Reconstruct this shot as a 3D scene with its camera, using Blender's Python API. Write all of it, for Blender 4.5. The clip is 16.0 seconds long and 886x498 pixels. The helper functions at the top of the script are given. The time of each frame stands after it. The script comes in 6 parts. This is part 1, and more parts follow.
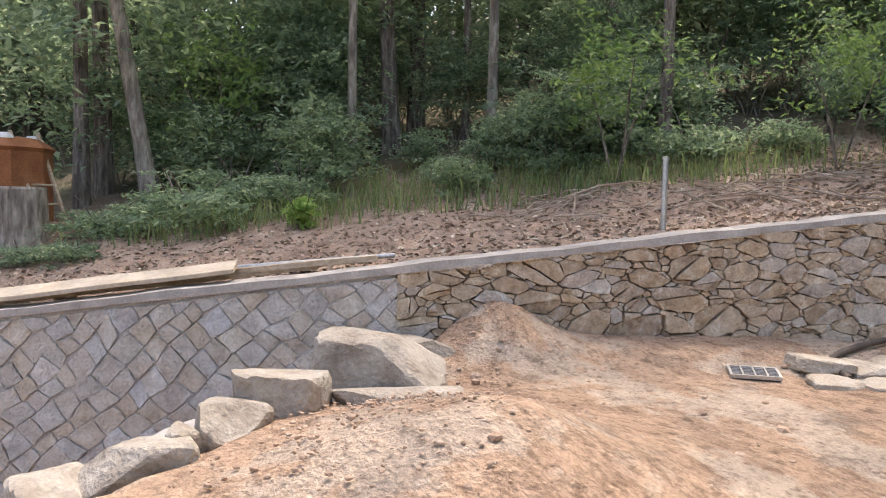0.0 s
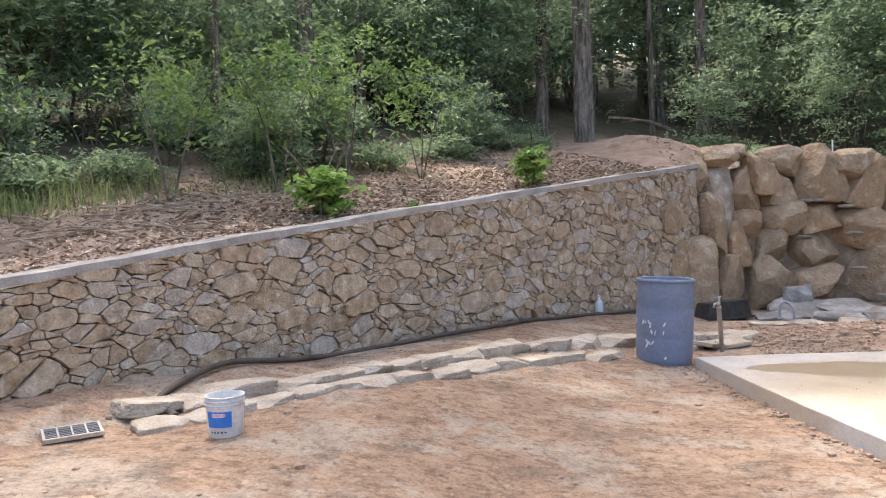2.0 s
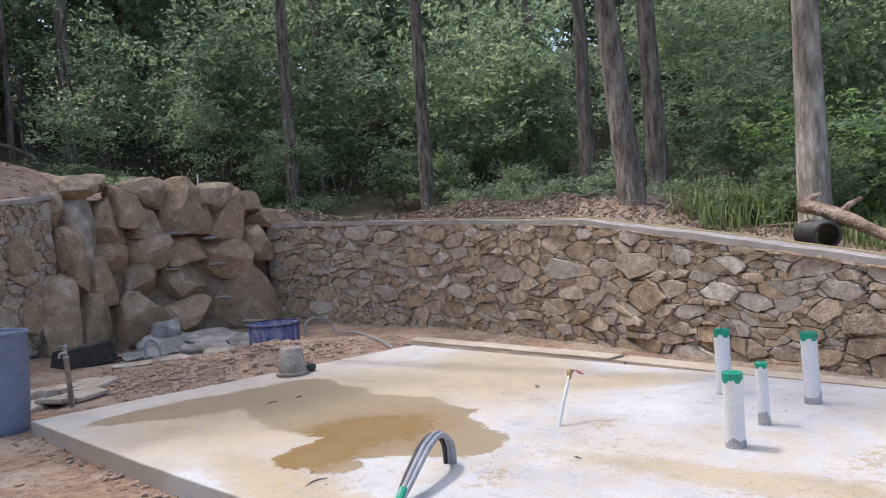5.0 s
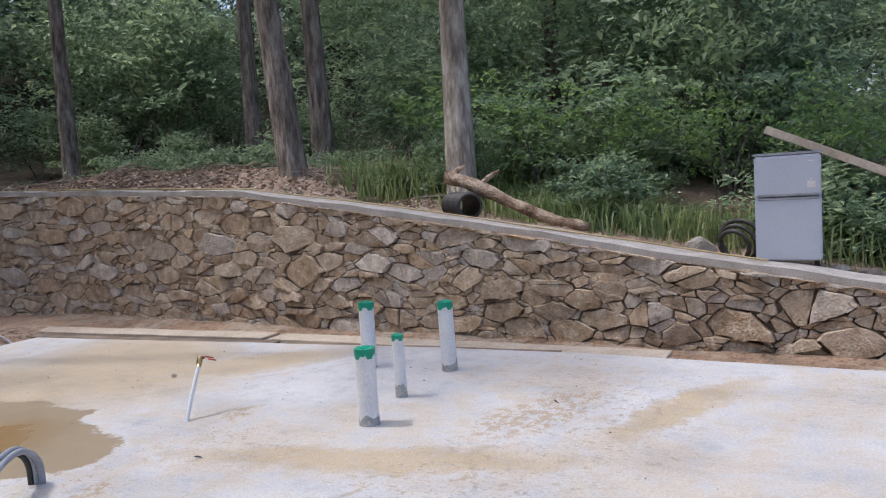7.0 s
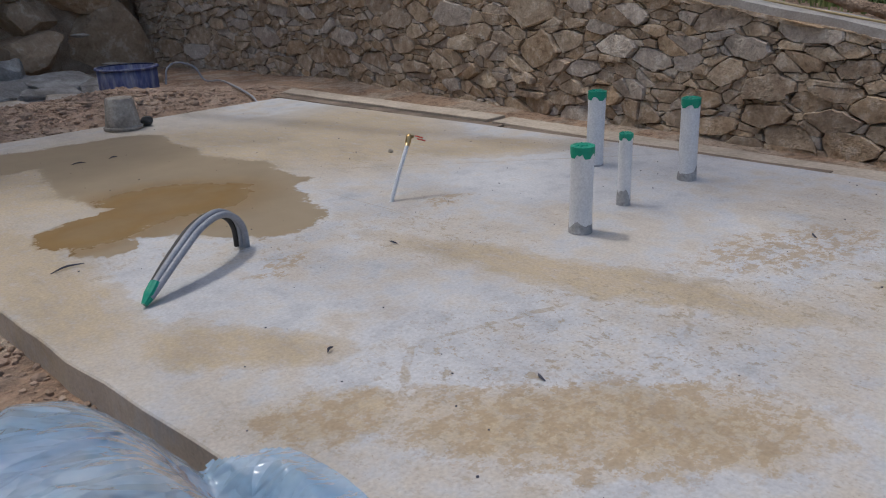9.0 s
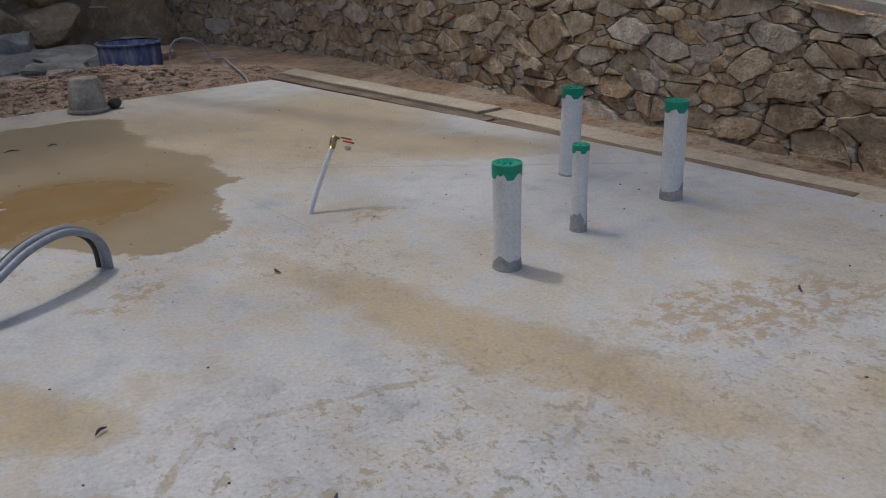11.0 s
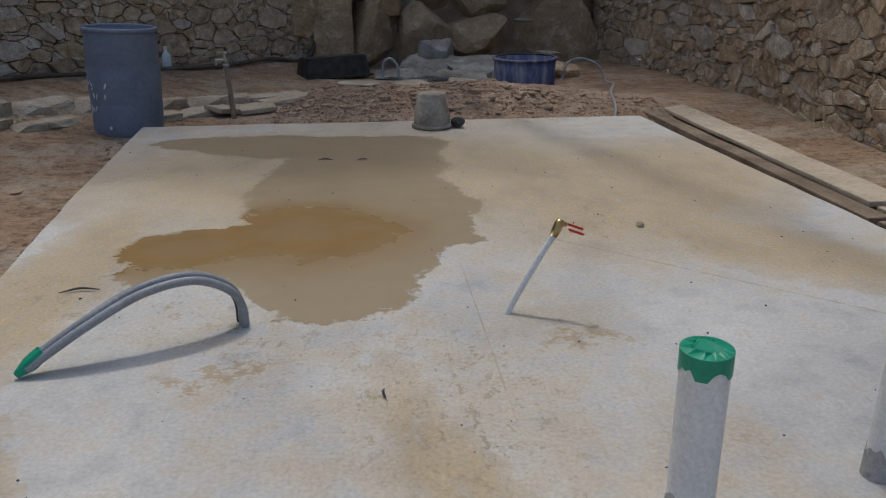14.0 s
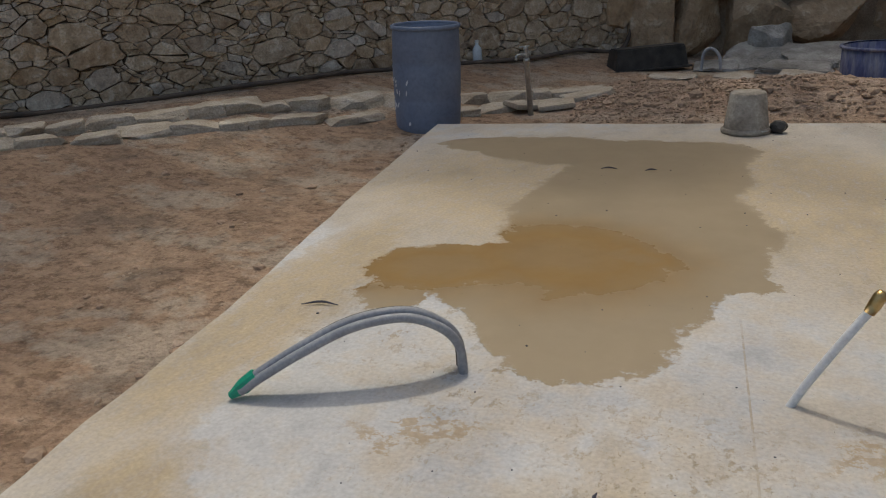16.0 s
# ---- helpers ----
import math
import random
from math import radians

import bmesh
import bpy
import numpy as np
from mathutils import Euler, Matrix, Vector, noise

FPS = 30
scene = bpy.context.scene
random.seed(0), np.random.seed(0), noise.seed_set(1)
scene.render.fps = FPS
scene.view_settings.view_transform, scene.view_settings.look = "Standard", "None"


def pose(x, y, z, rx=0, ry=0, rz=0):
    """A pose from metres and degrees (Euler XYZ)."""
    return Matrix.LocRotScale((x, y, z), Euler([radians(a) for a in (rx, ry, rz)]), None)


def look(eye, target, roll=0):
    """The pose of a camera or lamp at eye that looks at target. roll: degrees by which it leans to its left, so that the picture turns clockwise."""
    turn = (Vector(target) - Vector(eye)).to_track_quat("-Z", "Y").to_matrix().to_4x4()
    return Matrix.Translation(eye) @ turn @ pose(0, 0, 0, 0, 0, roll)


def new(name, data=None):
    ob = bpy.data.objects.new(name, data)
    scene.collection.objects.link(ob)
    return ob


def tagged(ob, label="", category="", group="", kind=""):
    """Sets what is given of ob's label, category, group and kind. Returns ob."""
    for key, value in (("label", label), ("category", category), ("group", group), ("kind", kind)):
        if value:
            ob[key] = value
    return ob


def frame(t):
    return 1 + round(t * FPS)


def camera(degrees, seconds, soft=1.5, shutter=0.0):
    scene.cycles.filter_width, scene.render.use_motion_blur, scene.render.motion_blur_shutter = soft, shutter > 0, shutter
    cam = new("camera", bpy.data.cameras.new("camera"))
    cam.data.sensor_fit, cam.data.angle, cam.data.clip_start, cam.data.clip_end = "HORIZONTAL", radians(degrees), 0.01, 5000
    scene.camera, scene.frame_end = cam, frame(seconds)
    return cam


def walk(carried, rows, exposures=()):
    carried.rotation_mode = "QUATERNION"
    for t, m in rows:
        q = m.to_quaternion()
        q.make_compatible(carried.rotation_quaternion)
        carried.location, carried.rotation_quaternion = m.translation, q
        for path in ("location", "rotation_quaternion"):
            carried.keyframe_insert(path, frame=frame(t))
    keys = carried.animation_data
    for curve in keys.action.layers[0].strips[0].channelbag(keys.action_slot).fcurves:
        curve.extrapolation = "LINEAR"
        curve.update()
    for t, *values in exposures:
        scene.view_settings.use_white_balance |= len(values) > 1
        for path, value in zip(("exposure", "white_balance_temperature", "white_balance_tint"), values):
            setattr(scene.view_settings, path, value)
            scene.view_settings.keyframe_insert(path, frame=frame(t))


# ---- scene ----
cam = camera(60.5, 16.0, soft=1.1)
PATH = [
    (0, (1.575, -0.013, 1.379), (0.019, 1.237, 1.252), 1.1),
    (0.5, (1.621, 0.126, 1.366), (0.61, 1.849, 1.266), 0.6),
    (1, (1.736, 0.284, 1.398), (1.018, 2.149, 1.316), 0.6),
    (1.5, (1.761, 0.451, 1.399), (1.264, 2.387, 1.329), -0.4),
    (2, (1.712, 0.632, 1.41), (1.481, 2.618, 1.35), -2.1),
    (2.5, (1.757, 0.728, 1.408), (1.802, 2.727, 1.357), -2.8),
    (3, (1.937, 0.77, 1.431), (2.209, 2.751, 1.387), -3.3),
    (3.5, (2.131, 0.802, 1.422), (2.663, 2.73, 1.38), -3.3),
    (4, (2.23, 0.848, 1.422), (3.003, 2.692, 1.372), -3.5),
    (4.5, (2.305, 1.024, 1.422), (3.251, 2.786, 1.367), -3.6),
    (5, (2.389, 1.138, 1.419), (3.576, 2.746, 1.361), -3.9),
    (5.2, (2.426, 1.144, 1.395), (3.707, 2.679, 1.338), -3.8),
    (7.3, (3.031, 1.189, 1.356), (4.756, 2.182, 1.159), -3.4),
    (7.5, (3.065, 1.253, 1.358), (4.727, 2.33, 1.084), -3.6),
    (8, (3.182, 1.316, 1.301), (4.535, 2.697, 0.787), -1.5),
    (8.5, (3.358, 1.321, 1.28), (4.576, 2.765, 0.626), -0.8),
    (9, (3.499, 1.429, 1.281), (4.71, 2.861, 0.583), -1.8),
    (9.2, (3.57, 1.466, 1.283), (4.795, 2.879, 0.575), -2.0),
    (11.3, (4.704, 1.541, 1.246), (5.646, 3.126, 0.472), -1.3),
    (11.5, (4.808, 1.547, 1.247), (5.644, 3.188, 0.466), -0.7),
    (12, (5.042, 1.635, 1.238), (5.763, 3.326, 0.451), 0.2),
    (12.5, (5.265, 1.81, 1.261), (5.837, 3.565, 0.492), -1.7),
    (13, (5.505, 1.887, 1.249), (5.735, 3.741, 0.534), -1.8),
    (13.5, (5.661, 2.01, 1.244), (5.677, 3.88, 0.534), -1.6),
    (14, (5.771, 2.243, 1.252), (5.781, 4.115, 0.549), -0.3),
    (14.5, (5.91, 2.374, 1.245), (5.665, 4.232, 0.545), -1.2),
    (15, (6.033, 2.472, 1.238), (5.503, 4.266, 0.528), -2.3),
    (15.5, (6.009, 2.62, 1.234), (5.388, 4.374, 0.501), -2.8),
    (16, (5.936, 2.782, 1.262), (5.15, 4.48, 0.554), -4.2),
]
walk(cam, [(t, look(eye, target, roll)) for t, eye, target, roll in PATH],
     [(0.0, 1.6, 7000, 14), (2.0, 1.64, 6650, 12), (3.5, 1.28, 6350, 12), (5.0, 0.92, 6100, 12), (7.3, 0.55, 6000, 12), (8.0, 0.42, 6050, 11), (8.5, 0.1, 6050, 10), (11.5, -0.4, 6250, 7), (13.0, -0.36, 6250, 7), (14.5, -0.18, 6550, 5), (16.0, -0.1, 6950, 5)])

# ---- world and sun ----
SUN_AZ, SUN_EL = math.atan2(0.93, -0.36), radians(66)
world = bpy.data.worlds.new("sky")
scene.world = world
world.use_nodes = True
wn = world.node_tree.nodes
sky = wn.new("ShaderNodeTexSky")
sky.sky_type, sky.sun_disc = "NISHITA", False
sky.sun_elevation, sky.sun_rotation = SUN_EL, radians(90) - SUN_AZ
sky.air_density, sky.dust_density = 1.0, 4.5
wn["Background"].inputs["Strength"].default_value = 0.15
world.node_tree.links.new(sky.outputs[0], wn["Background"].inputs["Color"])
sun = new("sun", bpy.data.lights.new("sun", "SUN"))
sun.data.energy, sun.data.angle, sun.data.color = 1.08, radians(0.8), (1.0, 0.95, 0.88)
sun.matrix_world = look((math.cos(SUN_AZ) * math.cos(SUN_EL) * 50, math.sin(SUN_AZ) * math.cos(SUN_EL) * 50, math.sin(SUN_EL) * 50), (0, 0, 0))


# ---- materials ----
def nodes_of(name, rough=0.8, metal=0.0):
    m = bpy.data.materials.new(name)
    m.use_nodes = True
    b = m.node_tree.nodes["Principled BSDF"]
    b.inputs["Roughness"].default_value, b.inputs["Metallic"].default_value = rough, metal
    return m, m.node_tree, b


def link(nt, a, b):
    nt.links.new(a, b)


def ramp(nt, fac, stops):
    r = nt.nodes.new("ShaderNodeValToRGB")
    while len(r.color_ramp.elements) < len(stops):
        r.color_ramp.elements.new(0.5)
    for e, (p, c) in zip(r.color_ramp.elements, stops):
        e.position, e.color = p, (*c, 1) if len(c) == 3 else c
    link(nt, fac, r.inputs["Fac"])
    return r.outputs["Color"]


def noise_of(nt, scale, detail=4, co=None, rough=0.55, stretch=None):
    if co is None:
        co = nt.nodes.new("ShaderNodeNewGeometry").outputs["Position"]
    if stretch:
        mp = nt.nodes.new("ShaderNodeMapping")
        mp.inputs["Scale"].default_value = stretch
        link(nt, co, mp.inputs["Vector"])
        co = mp.outputs[0]
    n = nt.nodes.new("ShaderNodeTexNoise")
    n.inputs["Scale"].default_value, n.inputs["Detail"].default_value, n.inputs["Roughness"].default_value = scale, detail, rough
    link(nt, co, n.inputs["Vector"])
    return n.outputs["Fac"]


def mix(nt, fac, a, b, mode="MIX"):
    x = nt.nodes.new("ShaderNodeMix")
    x.data_type, x.blend_type = "RGBA", mode
    for v, i in ((fac, x.inputs["Factor"]), (a, x.inputs[6]), (b, x.inputs[7])):
        if isinstance(v, bpy.types.NodeSocket):
            link(nt, v, i)
        else:
            i.default_value = v if isinstance(v, float) else (*v, 1)
    return x.outputs[2]


def math_of(nt, op, a, b=0.0, c=None):
    x = nt.nodes.new("ShaderNodeMath")
    x.operation = op
    for v, i in ((a, 0), (b, 1), (c, 2)):
        if v is None:
            continue
        if isinstance(v, bpy.types.NodeSocket):
            link(nt, v, x.inputs[i])
        else:
            x.inputs[i].default_value = v
    return x.outputs[0]


def bump(nt, b, height, strength=0.4, dist=0.01):
    n = nt.nodes.new("ShaderNodeBump")
    n.inputs["Strength"].default_value, n.inputs["Distance"].default_value = strength, dist
    link(nt, height, n.inputs["Height"])
    link(nt, n.outputs[0], b.inputs["Normal"])


def surf(name, stops, scale=6.0, rough=0.85, metal=0.0, fine=60.0, fine_amt=0.35, bumps=0.5, dist=0.01, vary=None, vary_stops=None, stretch=None):
    """Grain at two scales over a ramp; vary: 'object' or 'island' shifts the colour piece by piece."""
    m, nt, b = nodes_of(name, rough, metal)
    big = noise_of(nt, scale, 5, stretch=stretch)
    small = noise_of(nt, fine, 3, stretch=stretch)
    col = ramp(nt, big, stops)
    if vary:
        if vary == "object":
            rnd = nt.nodes.new("ShaderNodeObjectInfo").outputs["Random"]
        else:
            rnd = nt.nodes.new("ShaderNodeNewGeometry").outputs["Random Per Island"]
        piece = ramp(nt, rnd, vary_stops)
        col = mix(nt, 0.45, piece, col)
    grey = ramp(nt, small, [(0.3, (0.55, 0.55, 0.55)), (0.7, (1.3, 1.3, 1.3))])
    col = mix(nt, fine_amt, col, mix(nt, 1.0, col, grey, "MULTIPLY"))
    link(nt, col, b.inputs["Base Color"])
    bump(nt, b, math_of(nt, "ADD", math_of(nt, "MULTIPLY", big, 1.5), small), bumps, dist)
    return m


STONE = [(0.0, (0.43, 0.30, 0.19)), (0.16, (0.56, 0.44, 0.31)), (0.3, (0.30, 0.21, 0.145)), (0.44, (0.58, 0.47, 0.35)), (0.58, (0.50, 0.345, 0.205)), (0.7, (0.36, 0.265, 0.185)), (0.82, (0.47, 0.43, 0.40)), (0.92, (0.64, 0.59, 0.54)), (1.0, (0.55, 0.36, 0.19))]
STAIN = [(0.32, (0.20, 0.13, 0.082)), (0.44, (0.46, 0.34, 0.23)), (0.56, (0.60, 0.48, 0.35)), (0.64, (0.84, 0.75, 0.63))]
M_STONE = surf("rubble_stone", STAIN, 11, 0.9, 0, 48, 0.42, 1.0, 0.018, "object", STONE)
M_STONE_ISLE = surf("rubble_stone_far", STAIN, 11, 0.9, 0, 48, 0.42, 1.0, 0.018, "island", STONE)
GREYS = [(0.0, (0.52, 0.42, 0.31)), (0.18, (0.60, 0.53, 0.43)), (0.34, (0.45, 0.45, 0.46)), (0.5, (0.58, 0.48, 0.36)), (0.64, (0.52, 0.53, 0.56)), (0.8, (0.42, 0.345, 0.265)), (1.0, (0.66, 0.64, 0.62))]
M_CUT = surf("cut_stone", [(0.32, (0.30, 0.25, 0.21)), (0.46, (0.52, 0.46, 0.39)), (0.56, (0.60, 0.56, 0.51)), (0.68, (0.78, 0.75, 0.71))], 7, 0.9, 0, 40, 0.35, 1.0, 0.02, "object", GREYS)
M_MORTAR = surf("dark_mortar", [(0.3, (0.15, 0.11, 0.078)), (0.7, (0.30, 0.23, 0.17))], 4, 0.95, 0, 50, 0.5, 0.6)
M_MORTAR_GREY = surf("grey_mortar", [(0.3, (0.33, 0.30, 0.275)), (0.7, (0.52, 0.49, 0.46))], 4, 0.95, 0, 50, 0.5, 0.6)
M_FILL = surf("brown_mortar_fill", [(0.3, (0.21, 0.15, 0.10)), (0.55, (0.34, 0.26, 0.185)), (0.75, (0.44, 0.36, 0.27))], 4, 0.95, 0, 50, 0.5, 0.8, 0.02)
M_COPING = surf("coping_concrete", [(0.3, (0.31, 0.275, 0.24)), (0.5, (0.41, 0.375, 0.34)), (0.7, (0.49, 0.455, 0.42))], 5, 0.9, 0, 60, 0.4, 0.4)
M_BOULDER = surf("boulder_stone", [(0.3, (0.20, 0.125, 0.072)), (0.44, (0.385, 0.265, 0.165)), (0.58, (0.49, 0.36, 0.235)), (0.66, (0.70, 0.59, 0.46))], 5.5, 0.9, 0, 22, 0.22, 0.9, 0.028, "object", [(0.0, (0.45, 0.29, 0.165)), (0.35, (0.40, 0.29, 0.185)), (0.65, (0.37, 0.29, 0.205)), (1.0, (0.50, 0.335, 0.20))])
M_BOULDER_GREY = surf("grey_boulder_stone", [(0.3, (0.28, 0.215, 0.16)), (0.5, (0.41, 0.335, 0.26)), (0.66, (0.56, 0.49, 0.41))], 4.5, 0.9, 0, 22, 0.25, 0.9, 0.028)
M_PALE = surf("pale_boulder_stone", [(0.3, (0.22, 0.18, 0.14)), (0.45, (0.33, 0.285, 0.23)), (0.6, (0.41, 0.37, 0.315))], 4.0, 0.9, 0, 30, 0.35, 0.8, 0.03)
M_KERB = surf("kerb_stone", [(0.25, (0.33, 0.265, 0.195)), (0.5, (0.45, 0.385, 0.305)), (0.75, (0.55, 0.505, 0.44))], 5, 0.9, 0, 60, 0.5, 0.6, 0.012)
M_WET = surf("wet_pale_rock", [(0.3, (0.16, 0.145, 0.125)), (0.5, (0.28, 0.265, 0.245)), (0.65, (0.42, 0.405, 0.385))], 4, 0.65, 0, 45, 0.4, 0.6, 0.02)
M_BARK = surf("bark", [(0.32, (0.07, 0.056, 0.045)), (0.48, (0.19, 0.155, 0.125)), (0.64, (0.33, 0.285, 0.24))], 13, 0.95, 0, 48, 0.7, 1.0, 0.06, stretch=(1, 1, 0.2))
M_BARK_PALE = surf("pale_bark", [(0.32, (0.12, 0.10, 0.08)), (0.5, (0.25, 0.215, 0.175)), (0.66, (0.40, 0.36, 0.30))], 11, 0.95, 0, 40, 0.6, 0.9, 0.02, stretch=(1, 1, 0.25))


def leaf_material(name, stops, glow=0.55):
    m, nt, b = nodes_of(name, 0.42)
    rnd = nt.nodes.new("ShaderNodeNewGeometry").outputs["Random Per Island"]
    col = ramp(nt, rnd, stops)
    patch = ramp(nt, noise_of(nt, 0.8, 3), [(0.3, (0.78, 0.84, 0.8)), (0.7, (1.3, 1.25, 1.1))])
    col = mix(nt, 1.0, col, patch, "MULTIPLY")
    link(nt, col, b.inputs["Base Color"])
    tr = nt.nodes.new("ShaderNodeBsdfTranslucent")
    link(nt, col, tr.inputs["Color"])
    mx = nt.nodes.new("ShaderNodeMixShader")
    mx.inputs[0].default_value = glow
    link(nt, b.outputs[0], mx.inputs[1])
    link(nt, tr.outputs[0], mx.inputs[2])
    link(nt, mx.outputs[0], nt.nodes["Material Output"].inputs["Surface"])
    return m


M_LEAF = leaf_material("leaves", [(0.0, (0.17, 0.245, 0.17)), (0.5, (0.26, 0.35, 0.23)), (0.85, (0.36, 0.45, 0.285)), (1.0, (0.47, 0.54, 0.365))])
M_LEAF_FAR = leaf_material("far_leaves", [(0.0, (0.20, 0.27, 0.18)), (0.6, (0.30, 0.38, 0.25)), (1.0, (0.42, 0.48, 0.31))])
M_LEAF_BRIGHT = leaf_material("young_leaves", [(0.0, (0.19, 0.33, 0.09)), (0.6, (0.28, 0.43, 0.12)), (1.0, (0.38, 0.50, 0.17))], 0.5)
M_LEAF_MID = leaf_material("fresh_leaves", [(0.0, (0.16, 0.26, 0.09)), (0.6, (0.22, 0.34, 0.12)), (1.0, (0.31, 0.41, 0.18))])
M_GRASS = leaf_material("grass", [(0.0, (0.15, 0.21, 0.09)), (0.6, (0.22, 0.29, 0.125)), (1.0, (0.36, 0.38, 0.20))])
M_LITTER = leaf_material("dry_leaves", [(0.0, (0.20, 0.13, 0.095)), (0.5, (0.36, 0.265, 0.21)), (0.8, (0.48, 0.39, 0.325)), (1.0, (0.60, 0.53, 0.47))], 0.1)
M_LOG = surf("flaking_log_bark", [(0.3, (0.16, 0.10, 0.065)), (0.48, (0.34, 0.235, 0.16)), (0.62, (0.50, 0.39, 0.29))], 7, 0.95, 0, 40, 0.5, 1.0, 0.03)
M_TWIG = surf("dry_twigs", [(0.25, (0.20, 0.14, 0.10)), (0.5, (0.36, 0.275, 0.205)), (0.7, (0.54, 0.45, 0.36))], 7, 0.95, 0, 40, 0.6, 0.6)


def ground_material():
    m, nt, b = nodes_of("earth", 0.95)
    at = nt.nodes.new("ShaderNodeAttribute")
    at.attribute_name = "wild"
    big, mid, small = noise_of(nt, 0.55, 5), noise_of(nt, 4.0, 5), noise_of(nt, 38.0, 4)
    streak = noise_of(nt, 3.6, 7, stretch=(0.75, 1.35, 1), rough=0.68)
    yard = ramp(nt, big, [(0.34, (0.26, 0.17, 0.12)), (0.47, (0.37, 0.255, 0.175)), (0.6, (0.45, 0.32, 0.225))])
    yard = mix(nt, 0.6, yard, ramp(nt, streak, [(0.3, (0.23, 0.135, 0.085)), (0.45, (0.35, 0.235, 0.16)), (0.58, (0.43, 0.29, 0.195)), (0.72, (0.54, 0.42, 0.315))]))
    ridge = ramp(nt, noise_of(nt, 9.0, 7, stretch=(0.75, 1.25, 1), rough=0.7), [(0.40, (0.62, 0.58, 0.55)), (0.47, (1, 1, 1)), (0.57, (1, 1, 1)), (0.66, (1.28, 1.28, 1.3))])
    yard = mix(nt, 0.8, yard, mix(nt, 1.0, yard, ridge, "MULTIPLY"))
    crust = ramp(nt, math_of(nt, "ADD", math_of(nt, "MULTIPLY", noise_of(nt, 1.3, 3, stretch=(0.8, 1.2, 1)), 0.75), math_of(nt, "MULTIPLY", noise_of(nt, 6.0, 6, rough=0.7), 0.35)), [(0.55, (0, 0, 0)), (0.61, (1, 1, 1))])
    yard = mix(nt, math_of(nt, "MULTIPLY", crust, 0.6), yard, (0.47, 0.405, 0.33))
    # darker brown blotches where the noise is low
    dark_patch = ramp(nt, noise_of(nt, 1.9, 6, rough=0.65), [(0.36, (1, 1, 1)), (0.45, (0, 0, 0))])
    yard = mix(nt, math_of(nt, "MULTIPLY", dark_patch, 0.55), yard, (0.19, 0.145, 0.11))
    speck = ramp(nt, noise_of(nt, 13.0, 6, rough=0.7), [(0.36, (0.45, 0.42, 0.40)), (0.48, (1, 1, 1)), (0.6, (1, 1, 1)), (0.7, (1.25, 1.25, 1.25))])
    yard = mix(nt, 0.75, yard, mix(nt, 1.0, yard, speck, "MULTIPLY"))
    wild = ramp(nt, mid, [(0.25, (0.24, 0.155, 0.11)), (0.5, (0.37, 0.26, 0.195)), (0.75, (0.47, 0.36, 0.285))])
    # brown litter deep in the wood, with tree shade put into its colour
    shaded_floor = ramp(nt, noise_of(nt, 2.2, 6, rough=0.7), [(0.35, (0.075, 0.085, 0.045)), (0.5, (0.12, 0.105, 0.065)), (0.65, (0.20, 0.155, 0.105))])
    col = mix(nt, at.outputs["Fac"], yard, wild)
    col = mix(nt, math_of(nt, "SUBTRACT", at.outputs["Fac"], 1.0), col, shaded_floor)
    grain = ramp(nt, small, [(0.3, (0.6, 0.58, 0.55)), (0.68, (1.3, 1.28, 1.25))])
    col = mix(nt, 0.5, col, mix(nt, 1.0, col, grain, "MULTIPLY"))
    link(nt, col, b.inputs["Base Color"])
    bump(nt, b, math_of(nt, "ADD", math_of(nt, "MULTIPLY", mid, 2.0), math_of(nt, "ADD", small, math_of(nt, "MULTIPLY", streak, 1.2))), 0.85, 0.045)
    return m


M_EARTH = ground_material()


# ---- helpers of this scene ----
def finish(name, bm, material, parent=None, label="", smooth=False):
    me = bpy.data.meshes.new(name)
    bm.normal_update()
    bm.to_mesh(me)
    bm.free()
    me.materials.append(material)
    if smooth:
        me.polygons.foreach_set("use_smooth", [True] * len(me.polygons))
    ob = new(name, me)
    if parent:
        ob.parent = parent
    if label:
        ob["label"] = label
    return ob


def part(name, bm, material, parent, label="", smooth=False):
    return finish(name, bm, material, parent, label, smooth)


def raw(name, verts, faces, material, parent=None, smooth=False):
    me = bpy.data.meshes.new(name)
    me.from_pydata(verts, [], faces)
    me.materials.append(material)
    if smooth:
        me.polygons.foreach_set("use_smooth", [True] * len(me.polygons))
    ob = new(name, me)
    if parent:
        ob.parent = parent
    return ob


def root(name, m, label, category, group="", kind=""):
    e = new(name)
    e.empty_display_size = 0.1
    e.matrix_world = m
    return tagged(e, label, category, group, kind)


def box(bm, sx, sy, sz, m=Matrix(), bevel=0.0):
    """A box that stands on z = 0 of m."""
    vs = bmesh.ops.create_cube(bm, size=1, matrix=m @ Matrix.Translation((0, 0, sz / 2)) @ Matrix.Diagonal((sx, sy, sz, 1)))["verts"]
    if bevel:
        bmesh.ops.bevel(bm, geom=list({e for v in vs for e in v.link_edges}), offset=bevel, segments=2, affect="EDGES")


def lathe(bm, profile, seg=32, m=Matrix()):
    """Turns a list of (radius, height) round the z axis."""
    rings = []
    for r, z in profile:
        if r < 1e-5:
            rings.append([bm.verts.new(m @ Vector((0, 0, z)))])
        else:
            rings.append([bm.verts.new(m @ Vector((r * math.cos(2 * math.pi * k / seg), r * math.sin(2 * math.pi * k / seg), z))) for k in range(seg)])
    for a, b in zip(rings, rings[1:]):
        for k in range(seg):
            j = (k + 1) % seg
            f = [a[k % len(a)], a[j % len(a)], b[j % len(b)], b[k % len(b)]]
            f = list(dict.fromkeys(f))
            if len(f) > 2:
                bm.faces.new(f)


